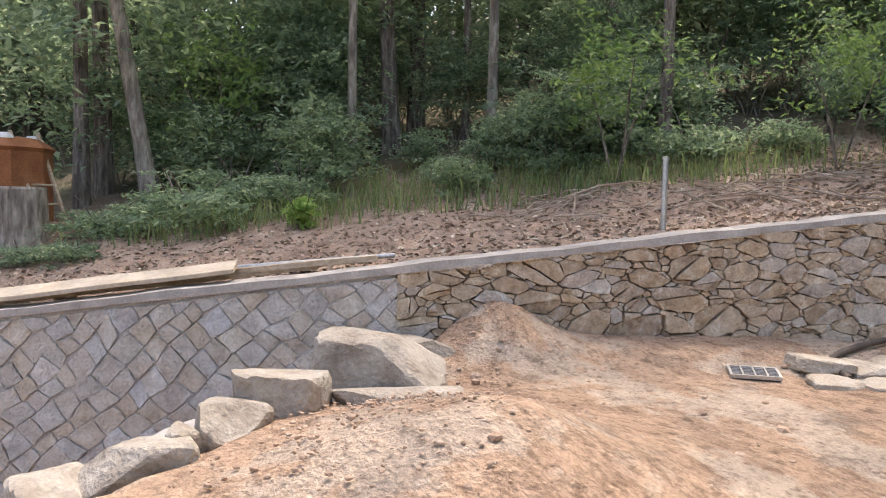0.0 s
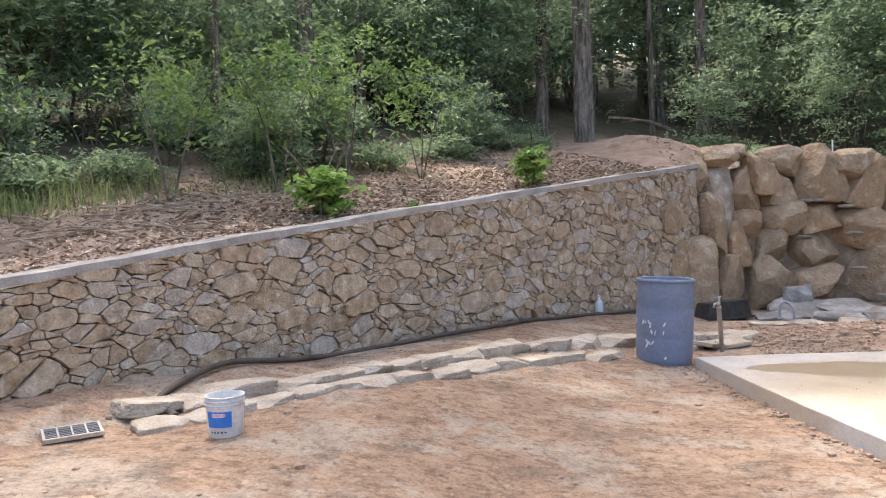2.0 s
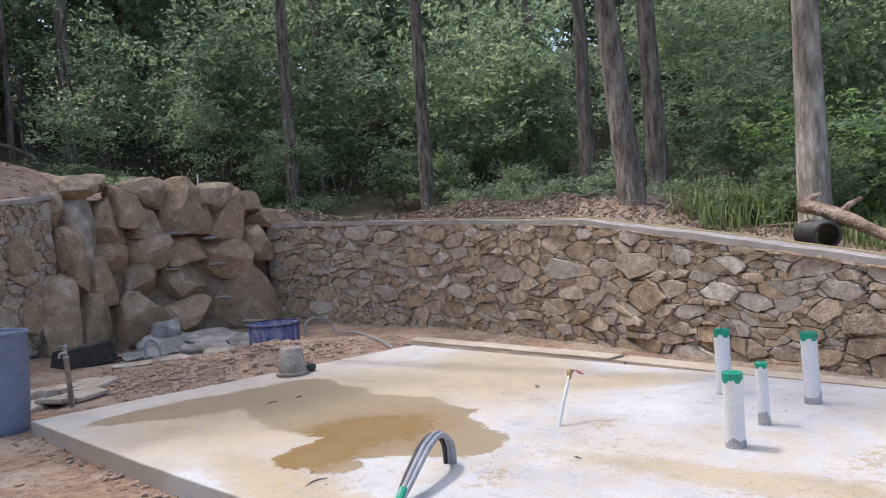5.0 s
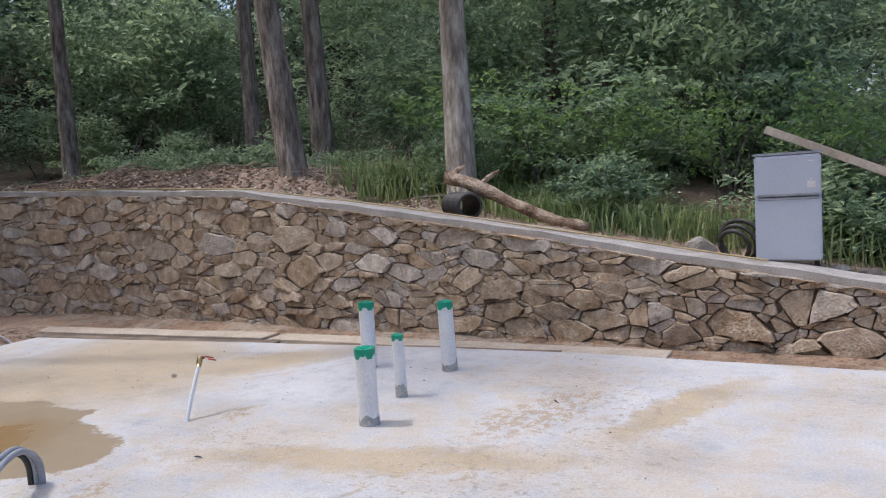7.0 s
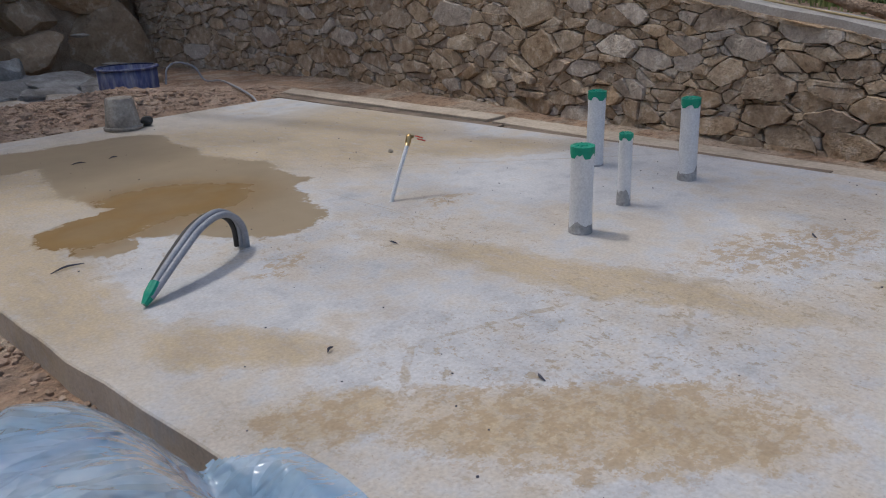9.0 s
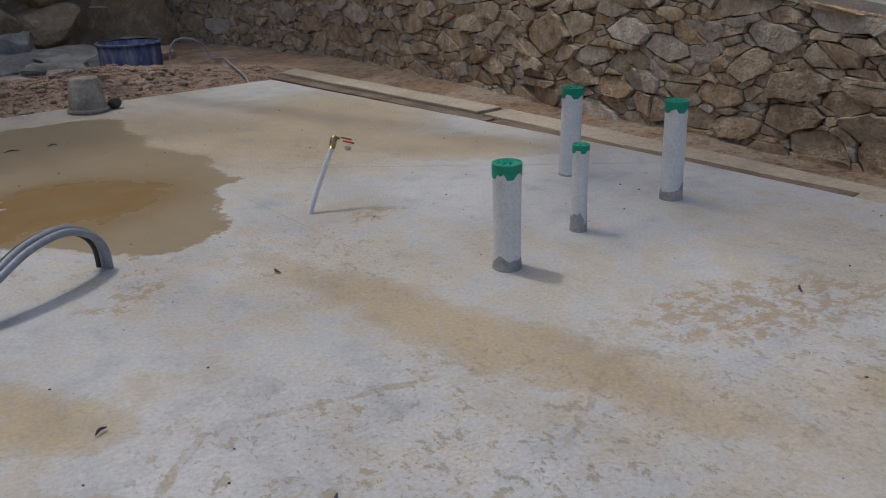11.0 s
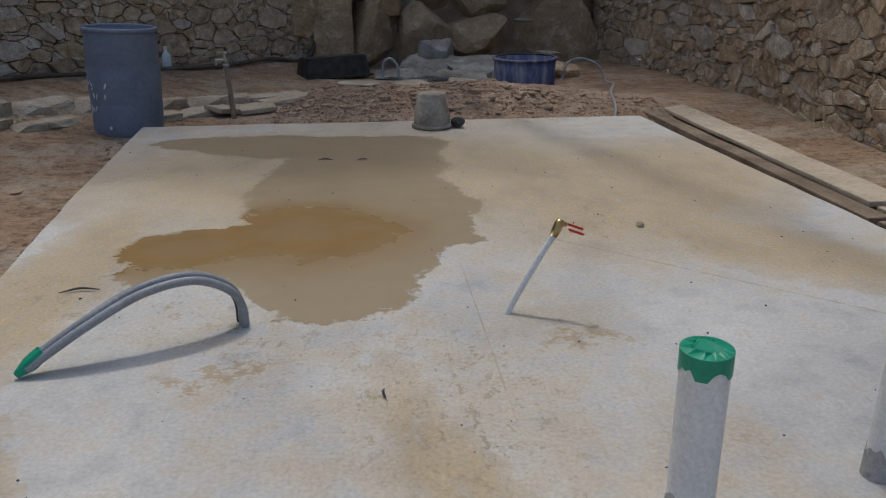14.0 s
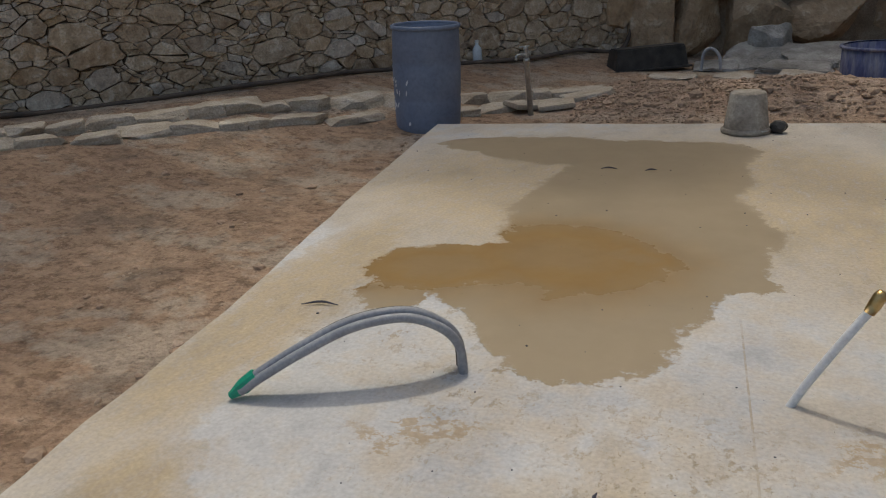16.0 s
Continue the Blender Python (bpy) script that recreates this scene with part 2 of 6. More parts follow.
def tube(bm, pts, radius, seg=10, caps=True):
    """A round tube along pts; radius: a number, or one for each point."""
    pts = [Vector(p) for p in pts]
    rad = radius if isinstance(radius, (list, tuple)) else [radius] * len(pts)
    rings, up = [], Vector((0.13, 0.27, 0.95))
    for i, p in enumerate(pts):
        d = (pts[min(i + 1, len(pts) - 1)] - pts[max(i - 1, 0)]).normalized()
        x = d.cross(up)
        if x.length < 0.05:
            x = d.cross(Vector((1, 0, 0)))
        x.normalize()
        y = d.cross(x)
        up = x.cross(d) if x.cross(d).length else up
        rings.append([bm.verts.new(p + rad[i] * (math.cos(2 * math.pi * k / seg) * x + math.sin(2 * math.pi * k / seg) * y)) for k in range(seg)])
    for a, b in zip(rings, rings[1:]):
        for k in range(seg):
            bm.faces.new((a[k], a[(k + 1) % seg], b[(k + 1) % seg], b[k]))
    if caps:
        bm.faces.new(rings[0])
        bm.faces.new(rings[-1])


def curve_pts(ctrl, n=8):
    """Catmull-Rom through the control points."""
    c = [Vector(p) for p in ctrl]
    c = [2 * c[0] - c[1]] + c + [2 * c[-1] - c[-2]]
    out = []
    for i in range(1, len(c) - 2):
        for k in range(n):
            t = k / n
            out.append(0.5 * (2 * c[i] + (c[i + 1] - c[i - 1]) * t + (2 * c[i - 1] - 5 * c[i] + 4 * c[i + 1] - c[i + 2]) * t * t + (3 * c[i] - c[i - 1] - 3 * c[i + 1] + c[i + 2]) * t ** 3))
    return out + [c[-2]]


def rock_mesh(rng, sx, sy, sz, cuts=9, sub=3, rough=0.06, blunt=0.72):
    """A broken boulder: a ball cut by planes, then roughened; sized to sx, sy, sz, centred."""
    bm = bmesh.new()
    bmesh.ops.create_icosphere(bm, subdivisions=sub, radius=1)
    planes = []
    for _ in range(cuts):
        n = Vector((rng.gauss(0, 1), rng.gauss(0, 1), rng.gauss(0, 1))).normalized()
        planes.append((n, rng.uniform(blunt - 0.14, blunt + 0.12)))
    off = Vector((rng.uniform(0, 50), rng.uniform(0, 50), rng.uniform(0, 50)))
    for v in bm.verts:
        for n, d in planes:
            e = v.co.dot(n) - d
            if e > 0:
                v.co -= n * e * 0.93
        v.co += v.co.normalized() * rough * (noise.noise(v.co * 1.7 + off) + 0.5 * noise.noise(v.co * 5 + off))
    lo = [min(v.co[i] for v in bm.verts) for i in range(3)]
    hi = [max(v.co[i] for v in bm.verts) for i in range(3)]
    for v in bm.verts:
        v.co = Vector([((v.co[i] - lo[i]) / (hi[i] - lo[i]) - 0.5) * s for i, s in enumerate((sx, sy, sz))])
    return bm


def block_mesh(rng, sx, sy, sz, sub=3, p=9.0, jit=0.2, rough=0.035, cuts=9):
    """A broken angular block: a squared-off ball with its eight corners pulled about, then roughened; centred."""
    bm = bmesh.new()
    bmesh.ops.create_icosphere(bm, subdivisions=sub, radius=1)
    corner = {(i, j, k): Vector((rng.uniform(-jit, jit), rng.uniform(-jit, jit), rng.uniform(-jit, jit))) for i in (0, 1) for j in (0, 1) for k in (0, 1)}
    off = Vector((rng.uniform(0, 50), rng.uniform(0, 50), rng.uniform(0, 50)))
    cut = [(Vector((rng.gauss(0, 1), rng.gauss(0, 1), rng.gauss(0, 1))).normalized(), rng.uniform(0.72, 1.08)) for _ in range(cuts)]
    for v in bm.verts:
        c = v.co / (abs(v.co.x) ** p + abs(v.co.y) ** p + abs(v.co.z) ** p) ** (1 / p)
        for n, d in cut:
            e = c.dot(n) - d
            if e > 0:
                c = c - n * e
        t = (c + Vector((1, 1, 1))) / 2
        w = Vector()
        for (i, j, k), o in corner.items():
            w += o * ((t.x if i else 1 - t.x) * (t.y if j else 1 - t.y) * (t.z if k else 1 - t.z))
        ridge = noise.noise(c * 1.6 + off) + 0.6 * noise.noise(c * 3.7 + off) + 0.35 * noise.noise(c * 8 + off)
        v.co = c + w + c.normalized() * rough * 1.6 * ridge
    lo = [min(v.co[i] for v in bm.verts) for i in range(3)]
    hi = [max(v.co[i] for v in bm.verts) for i in range(3)]
    for v in bm.verts:
        v.co = Vector([((v.co[i] - lo[i]) / (hi[i] - lo[i]) - 0.5) * s for i, s in enumerate((sx, sy, sz))])
    return bm


def smoothstep(a, b, x):
    t = np.clip((x - a) / (b - a), 0, 1)
    return t * t * (3 - 2 * t)


# ---- the lines of the walls ----
class Line:
    """A smooth plan line with arc length; side(): the normal that looks into the yard."""
    def __init__(self, ctrl, n=10):
        self.p = np.array([(q.x, q.y) for q in curve_pts([(*c, 0) for c in ctrl], n)])
        self.s = np.concatenate([[0], np.cumsum(np.hypot(*np.diff(self.p, axis=0).T))])
        self.length = float(self.s[-1])

    def at(self, s):
        i = int(np.clip(np.searchsorted(self.s, s) - 1, 0, len(self.s) - 2))
        a, b = self.p[i], self.p[i + 1]
        d = (b - a) / np.hypot(*(b - a))
        p = a + d * (s - self.s[i])
        return p, (d[1], -d[0])

    def place(self, s, z, out):
        p, n = self.at(s)
        return Vector((p[0] + n[0] * out, p[1] + n[1] * out, z))


LINE_A = Line([(-8.0, -3.35), (-5.05, 0.97), (-1.22, 6.56), (0.52, 8.98), (2.5, 11.35), (4.38, 13.25)])
LINE_B = Line([(8.15, 14.35), (8.7, 12.9), (9.1, 11.0), (9.2, 9.0), (9.2, 5.0), (9.2, 1.0), (9.2, -4.0)])
COPE = 0.062      # thickness of the coping
S_CUT = 8.25     # along wall A: cut stones before, rubble after


def top_a(s):
    return 1.31 + (s - 12.0) * (0.122 if s < 12 else 0.108)


def base_a(s):
    return float(np.interp(s, [7.6, 8.6, 9.0, 20.7], [-2.4, -0.6, 0.1, -0.15]))


def top_b(s):
    return float(np.interp(s, [0, 2.6, 7.0, 9.9, 12.0, 13.4, 18.5], [1.70, 1.59, 1.39, 0.98, 0.63, 0.42, -0.15]))


def base_b(s):
    return -0.3


# ---- ground: one sheet from the yard over the hill to the horizon ----
chain = np.concatenate([LINE_A.p, LINE_B.p])
chain_top = np.concatenate([[top_a(s) for s in LINE_A.s], [top_b(s) for s in LINE_B.s]])


def ground_height(x, y):
    """Heights and wildness (0 yard, 1 wood) for arrays of places."""
    x, y = np.asarray(x, float), np.asarray(y, float)
    best = np.full(x.shape, 1e9)
    sd, ct, pos = np.zeros(x.shape), np.zeros(x.shape), np.zeros(x.shape)
    for i in range(len(chain) - 1):
        a, b = chain[i], chain[i + 1]
        d = b - a
        t = np.clip(((x - a[0]) * d[0] + (y - a[1]) * d[1]) / (d @ d), 0, 1)
        qx, qy = x - a[0] - t * d[0], y - a[1] - t * d[1]
        r = np.hypot(qx, qy)
        w = r < best
        best = np.where(w, r, best)
        side = d[1] * qx - d[0] * qy
        sd = np.where(w, np.where(side >= 0, r, -r), sd)
        ct = np.where(w, chain_top[i] + t * (chain_top[i + 1] - chain_top[i]), ct)
        pos = np.where(w, i + t, pos)
    # yard
    u = x - 0.3 * (y - 5)
    yard = -0.13 + 0.30 * smoothstep(2.4, -0.2, u) + 0.1 * smoothstep(10.5, 12.5, y) * smoothstep(5.2, 3.5, x)
    near_b = smoothstep(7.5, 8.3, x)
    yard = yard * (1 - near_b) - 0.12 * near_b
    # sand heap and the terrace above the pit
    heap = 0.33 * np.exp(-(((x + 0.85) / 0.85) ** 2 + ((y - 2.15) / 0.85) ** 2)) + 0.31 * np.exp(-(((x + 2.75) / 0.44) ** 2 + ((y - 4.05) / 0.4) ** 2))
    heap = heap + 0.22 * np.exp(-(((x - 6.6) / 1.5) ** 2 + ((y - 10.0) / 0.7) ** 2)) + 0.1 * np.exp(-(((x - 5.0) / 0.9) ** 2 + ((y - 10.4) / 0.8) ** 2))
    # earth banked against the foot of the west wall
    heap = heap + 0.13 * smoothstep(1.0, 0.05, sd) * smoothstep(8.5, 6.0, y) * (x < 3)
    # pit beside the cut-stone wall
    edge = (x + 3.2) * 0.9 + (y - 3.6) * 0.435
    pit = smoothstep(0.25, -0.55, edge)
    yard = (yard + heap) * (1 - pit) - 1.9 * pit
    lump = np.array([noise.noise(Vector((a * 0.9, b * 0.9, 0))) * 0.035 + noise.noise(Vector((a * 3.1, b * 3.1, 7))) * 0.012 + noise.noise(Vector((a * 9, b * 9, 3))) * 0.006 for a, b in zip(x.ravel(), y.ravel())]).reshape(x.shape)
    yard = yard + lump * (1 + 4.0 * np.clip(heap, 0, 0.5))
    slab_in = smoothstep(3.2, 3.8, x) * smoothstep(8.9, 8.3, y) * smoothstep(9.0, 8.2, x)
    yard = np.where(slab_in > 0, yard * (1 - slab_in) - 0.14 * slab_in, yard)
    # hill
    back = np.maximum(-sd - 0.3, 0)
    kind_w = smoothstep(0.0, 1.0, (y - 5.0) / 9.0) * np.maximum(smoothstep(10.5, 6.5, x), smoothstep(15.0, 24.0, y))
    kind_e = smoothstep(6.0, 11.0, x) * smoothstep(24.0, 13.0, y)
    first = 0.17 + 0.03 * kind_w - 0.13 * kind_e
    later = 0.22 + 0.06 * kind_w - 0.12 * kind_e
    hill = ct - 0.09 + first * np.minimum(back, 3.0) + later * np.clip(back - 3.0, 0, 45)
    hill = hill + 0.3 * np.exp(-((back - 1.1) / 0.7) ** 2) * smoothstep(6.2, 7.6, y) * smoothstep(13.0, 11.0, y) * (x > 8.5)
    hill = hill + 0.32 * np.exp(-(((x - 8.4) / 1.3) ** 2 + ((y - 14.7) / 0.8) ** 2)) + 0.45 * np.exp(-(((x - 4.3) / 1.4) ** 2 + ((y - 16.0) / 1.3) ** 2))
    hill = hill + 2.0 * lump
    step = smoothstep(-0.06, -0.34, sd)
    dug = 1.0 * np.exp(-(((x - 6.0) / 1.9) ** 4 + ((y - 10.3) / 1.1) ** 4))
    return yard * (1 - step) + hill * step, np.where(sd < -0.2, 1.0 + smoothstep(4.2, 7.0, -sd), dug), sd


def spread(lo, hi, step, far):
    mid = list(np.arange(lo, hi, step))
    out, d, a = [], step, hi
    while a < far:
        out.append(a)
        d *= 1.18
        a += d
    pre, d, a = [], step, lo
    while a > -far:
        d *= 1.18
        a -= d
        pre.append(a)
    return np.array(pre[::-1] + mid + out)


gx, gy = spread(-7.5, 10.5, 0.11, 900), spread(-1.0, 16.0, 0.11, 900)
GX, GY = np.meshgrid(gx, gy)
GZ, GW, GS = ground_height(GX, GY)
nx, ny = len(gx), len(gy)
idx = np.arange(nx * ny).reshape(ny, nx)
faces = np.stack([idx[:-1, :-1], idx[:-1, 1:], idx[1:, 1:], idx[1:, :-1]], -1).reshape(-1, 4)
me = bpy.data.meshes.new("ground")
me.from_pydata(np.stack([GX, GY, GZ], -1).reshape(-1, 3).tolist(), [], faces.tolist())
me.attributes.new("wild", "FLOAT", "POINT").data.foreach_set("value", GW.ravel().astype(np.float32))
me.polygons.foreach_set("use_smooth", [True] * len(me.polygons))
me.materials.append(M_EARTH)
ground = tagged(new("ground", me), "sandy orange earth yard rising into a leaf-strewn wooded hillside", "ground", kind="structure")


def gz(x, y):
    return float(ground_height(np.array([x]), np.array([y]))[0][0])


# ---- walls: backing, coping, stones ----
def strip(name, line, s0, s1, lo, hi, out0, out1, material, label="", step=0.25):
    """A solid strip along a line, between heights lo(s) and hi(s), from out0 to out1 off the line."""
    bm = bmesh.new()
    n = max(2, int((s1 - s0) / step))
    prev = None
    for k in range(n + 1):
        s = s0 + (s1 - s0) * k / n
        ring = [bm.verts.new(line.place(s, z, o)) for z, o in ((lo(s), out0), (lo(s), out1), (hi(s), out1), (hi(s), out0))]
        if prev:
            for i in range(4):
                bm.faces.new((prev[i], prev[(i + 1) % 4], ring[(i + 1) % 4], ring[i]))
        else:
            bm.faces.new(ring)
        prev = ring
    bm.faces.new(prev)
    bmesh.ops.recalc_face_normals(bm, faces=bm.faces)
    return finish(name, bm, material)


def clip_poly(poly, nx_, ny_, c):
    out = []
    for i, p in enumerate(poly):
        q = poly[(i + 1) % len(poly)]
        a, b = p[0] * nx_ + p[1] * ny_ - c, q[0] * nx_ + q[1] * ny_ - c
        if a <= 0:
            out.append(p)
        if a * b < 0:
            t = a / (a - b)
            out.append((p[0] + (q[0] - p[0]) * t, p[1] + (q[1] - p[1]) * t))
    return out


def bed(s, v):
    """How far the beds of the stones rise and fall along a wall."""
    return 0.10 * noise.noise(Vector((s * 0.9, v * 1.1, 31))) + 0.035 * noise.noise(Vector((s * 2.6, v * 3.0, 47)))


def halve(rng, poly, tilt):
    """Breaks a stone's outline in two along a line through its middle."""
    cx, cy = sum(p[0] for p in poly) / len(poly), sum(p[1] for p in poly) / len(poly)
    a = tilt + math.pi / 2
    nx_, ny_ = math.cos(a), math.sin(a)
    c = cx * nx_ + cy * ny_ + rng.uniform(-0.25, 0.25) * 0.1
    return [p for p in (clip_poly(poly, nx_, ny_, c), clip_poly(poly, -nx_, -ny_, -c)) if len(p) > 2]


def rubble_cells(rng, s0, s1, lo, hi, sizes, flat=1.55, split=0.4):
    """Irregular angular stones that fill the strip: a weighted cell plan in wavy beds, some cells broken in two."""
    pts = []
    area = sum((hi(s) - lo(s)) * 0.1 for s in np.arange(s0, s1, 0.1))
    for size, tries in sizes:
        for _ in range(int(tries * area)):
            s = rng.uniform(s0, s1)
            z = rng.uniform(lo(s) - 0.15, hi(s) + 0.15)
            r = size * rng.uniform(0.8, 1.2)
            if all(((s - a) / flat) ** 2 + (z - b) ** 2 > (0.78 * (r + c)) ** 2 for a, b, c in pts if abs(a - s) < 1):
                pts.append((s, z, r))
    cells = []
    for i, (s, z, r) in enumerate(pts):
        X, Y = s / flat, z
        poly = [(X - 0.5, Y - 0.5), (X + 0.5, Y - 0.5), (X + 0.5, Y + 0.5), (X - 0.5, Y + 0.5)]
        for j, (s2, z2, r2) in enumerate(pts):
            if i == j or abs(s2 - s) > 1.3:
                continue
            dx, dy = s2 / flat - X, z2 - Y
            d2 = dx * dx + dy * dy
            t = 0.5 + (r * r - r2 * r2) / (2 * d2)
            t = min(max(t, 0.12), 0.88)
            poly = clip_poly(poly, dx, dy, (X + dx * t) * dx + (Y + dy * t) * dy)
            if len(poly) < 3:
                break
        if len(poly) < 3:
            continue
        poly = clip_poly(poly, -1, 0, -s0 / flat)
        poly = clip_poly(poly, 1, 0, s1 / flat)
        if len(poly) < 3:
            continue
        poly = [(a * flat, b) for a, b in poly]
        pieces = [poly]
        if r > 0.05 and rng.random() < split:
            pieces = halve(rng, poly, rng.choice((rng.gauss(0, 0.2), rng.gauss(0, 0.2), rng.gauss(0, 0.3), rng.gauss(0.6, 0.25), rng.gauss(-0.6, 0.25), 1.5)))
        for q in pieces:
            q = [(a, min(max(b - bed(a, b), lo(a)), hi(a))) for a, b in q]
            if max(b for _, b in q) - min(b for _, b in q) > 0.018:
                cells.append(q)
    return cells


def stone_piece(rng, poly, line, proud, gap, warp=True, edge_in=lambda a, b: 1.0):
    """Vertices and faces of one stone with a worn front, round its own centre."""
    if warp:
        poly = [(a + 0.075 * noise.noise(Vector((a * 3.3, b * 4.5, 2))) + 0.03 * noise.noise(Vector((a * 9, b * 11, 5))), b + edge_in(a, b) * (0.05 * noise.noise(Vector((a * 3.3, b * 4.5, 12))) + 0.022 * noise.noise(Vector((a * 9, b * 11, 15))))) for a, b in poly]
    poly = [p for i, p in enumerate(poly) if math.hypot(p[0] - poly[i - 1][0], p[1] - poly[i - 1][1]) > 0.012]
    if len(poly) < 3:
        return None
    cx, cz = sum(p[0] for p in poly) / len(poly), sum(p[1] for p in poly) / len(poly)
    ring = []
    for i, p in enumerate(poly):
        q = poly[(i + 1) % len(poly)]
        for t in ((0.06, 0.5, 0.94) if math.hypot(q[0] - p[0], q[1] - p[1]) > 0.09 else (0.07, 0.93)):
            ring.append((p[0] + (q[0] - p[0]) * t, p[1] + (q[1] - p[1]) * t))
    size = sum(math.hypot(a - cx, b - cz) for a, b in ring) / len(ring)
    if size < 0.022:
        return None
    k = max(0.5, 1 - gap / size)
    ring = [(cx + (a - cx) * k + rng.gauss(0, 0.04) * size, cz + (b - cz) * k + rng.gauss(0, 0.04) * size) for a, b in ring]
    h = proud * rng.uniform(0.5, 1.5) * min(1.0, 0.5 + size * 5)
    lean = 0.1 if warp else 0.05
    tx, tz = rng.gauss(0, lean), rng.gauss(0, lean)
    n = len(ring)
    layers = [(1.0, -0.05), (1.0, h * 0.62), (0.95, h * 0.95), (0.55, h)]
    vs = []
    for f, o in layers:
        for a, b in ring:
            x, z = cx + (a - cx) * f, cz + (b - cz) * f
            dx = o + ((x - cx) * tx + (z - cz) * tz if o > 0 else 0) + (rng.gauss(0, 0.004) if 0.6 < f < 0.95 else 0)
            vs.append(line.place(x, z, dx))
    vs.append(line.place(cx, cz, h * 1.01))
    fs = []
    for L in range(len(layers) - 1):
        for i in range(n):
            j = (i + 1) % n
            fs.append((L * n + i, L * n + j, (L + 1) * n + j, (L + 1) * n + i))
    top = (len(layers) - 1) * n
    fs += [(top + i, top + (i + 1) % n, len(vs) - 1) for i in range(n)]
    return vs, fs


def lay_stones(rng, cells, line, parent, material, rest_material, proud, gap, near, name="stone", most=300, warp=True, top=None):
    """Single stones for the stretch that near(s) picks; the rest in one part."""
    rv, rf, made = [], [], 0
    for poly in cells:
        piece = stone_piece(rng, poly, line, proud, gap, warp, (lambda a, b: min(1.0, max(0.0, (top(a) - 0.1 - b) * 8))) if top else (lambda a, b: 1.0))
        if not piece:
            continue
        vs, fs = piece
        c = sum(vs, Vector()) / len(vs)
        if made < most and near(poly[0][0]):
            ob = raw(name, [v - c for v in vs], fs, material, parent)
            ob.location = c
            made += 1
        else:
            o = len(rv)
            rv += vs
            rf += [tuple(i + o for i in f) for f in fs]
    if rv:
        tagged(raw("stones", rv, rf, rest_material, parent), kind="stuff")


rng = random.Random(11)
wall_a = tagged(strip("wall_west", LINE_A, S_CUT, LINE_A.length, lambda s: base_a(s) - 0.3, lambda s: top_a(s) - COPE, -0.36, -0.02, M_MORTAR), "dry-looking rubble stone retaining wall with dark recessed joints", "retaining wall", kind="structure")
wall_cut = tagged(strip("wall_southwest", LINE_A, 2.0, S_CUT, lambda s: -2.6, lambda s: top_a(s) - COPE, -0.36, -0.003, M_MORTAR_GREY), "grey retaining wall of cut stones set diagonally in mortar", "retaining wall", kind="structure")
wall_b = tagged(strip("wall_east", LINE_B, 0, LINE_B.length, base_b, lambda s: top_b(s) - COPE, -0.36, -0.02, M_MORTAR), "tan rubble stone retaining wall with dark recessed joints", "retaining wall", kind="structure")
for nm, ln, a, b, tf in (("coping_west", LINE_A, 2.0, LINE_A.length, top_a), ("coping_east", LINE_B, 0.0, LINE_B.length, top_b)):
    tagged(strip(nm, ln, a, b, lambda s, tf=tf: tf(s) - COPE - 0.006 * noise.noise(Vector((s * 3, 0, 0))), lambda s, tf=tf: tf(s) + 0.006 * math.sin(s * 3.1) + 0.004 * math.sin(s * 9), -0.34, 0.035, M_COPING, step=0.12), "rough grey concrete coping along the top of the wall", "coping", kind="structure")

SIZES = [(0.125, 5), (0.092, 40), (0.063, 190), (0.038, 460), (0.022, 600)]
cells_a = rubble_cells(rng, S_CUT, LINE_A.length, lambda s: base_a(s) - 0.05, lambda s: top_a(s) - COPE, SIZES, 1.8, 0.4)
cells_b = rubble_cells(rng, 0, 16.5, lambda s: -0.2, lambda s: top_b(s) - COPE, SIZES, 2.25, 0.45)

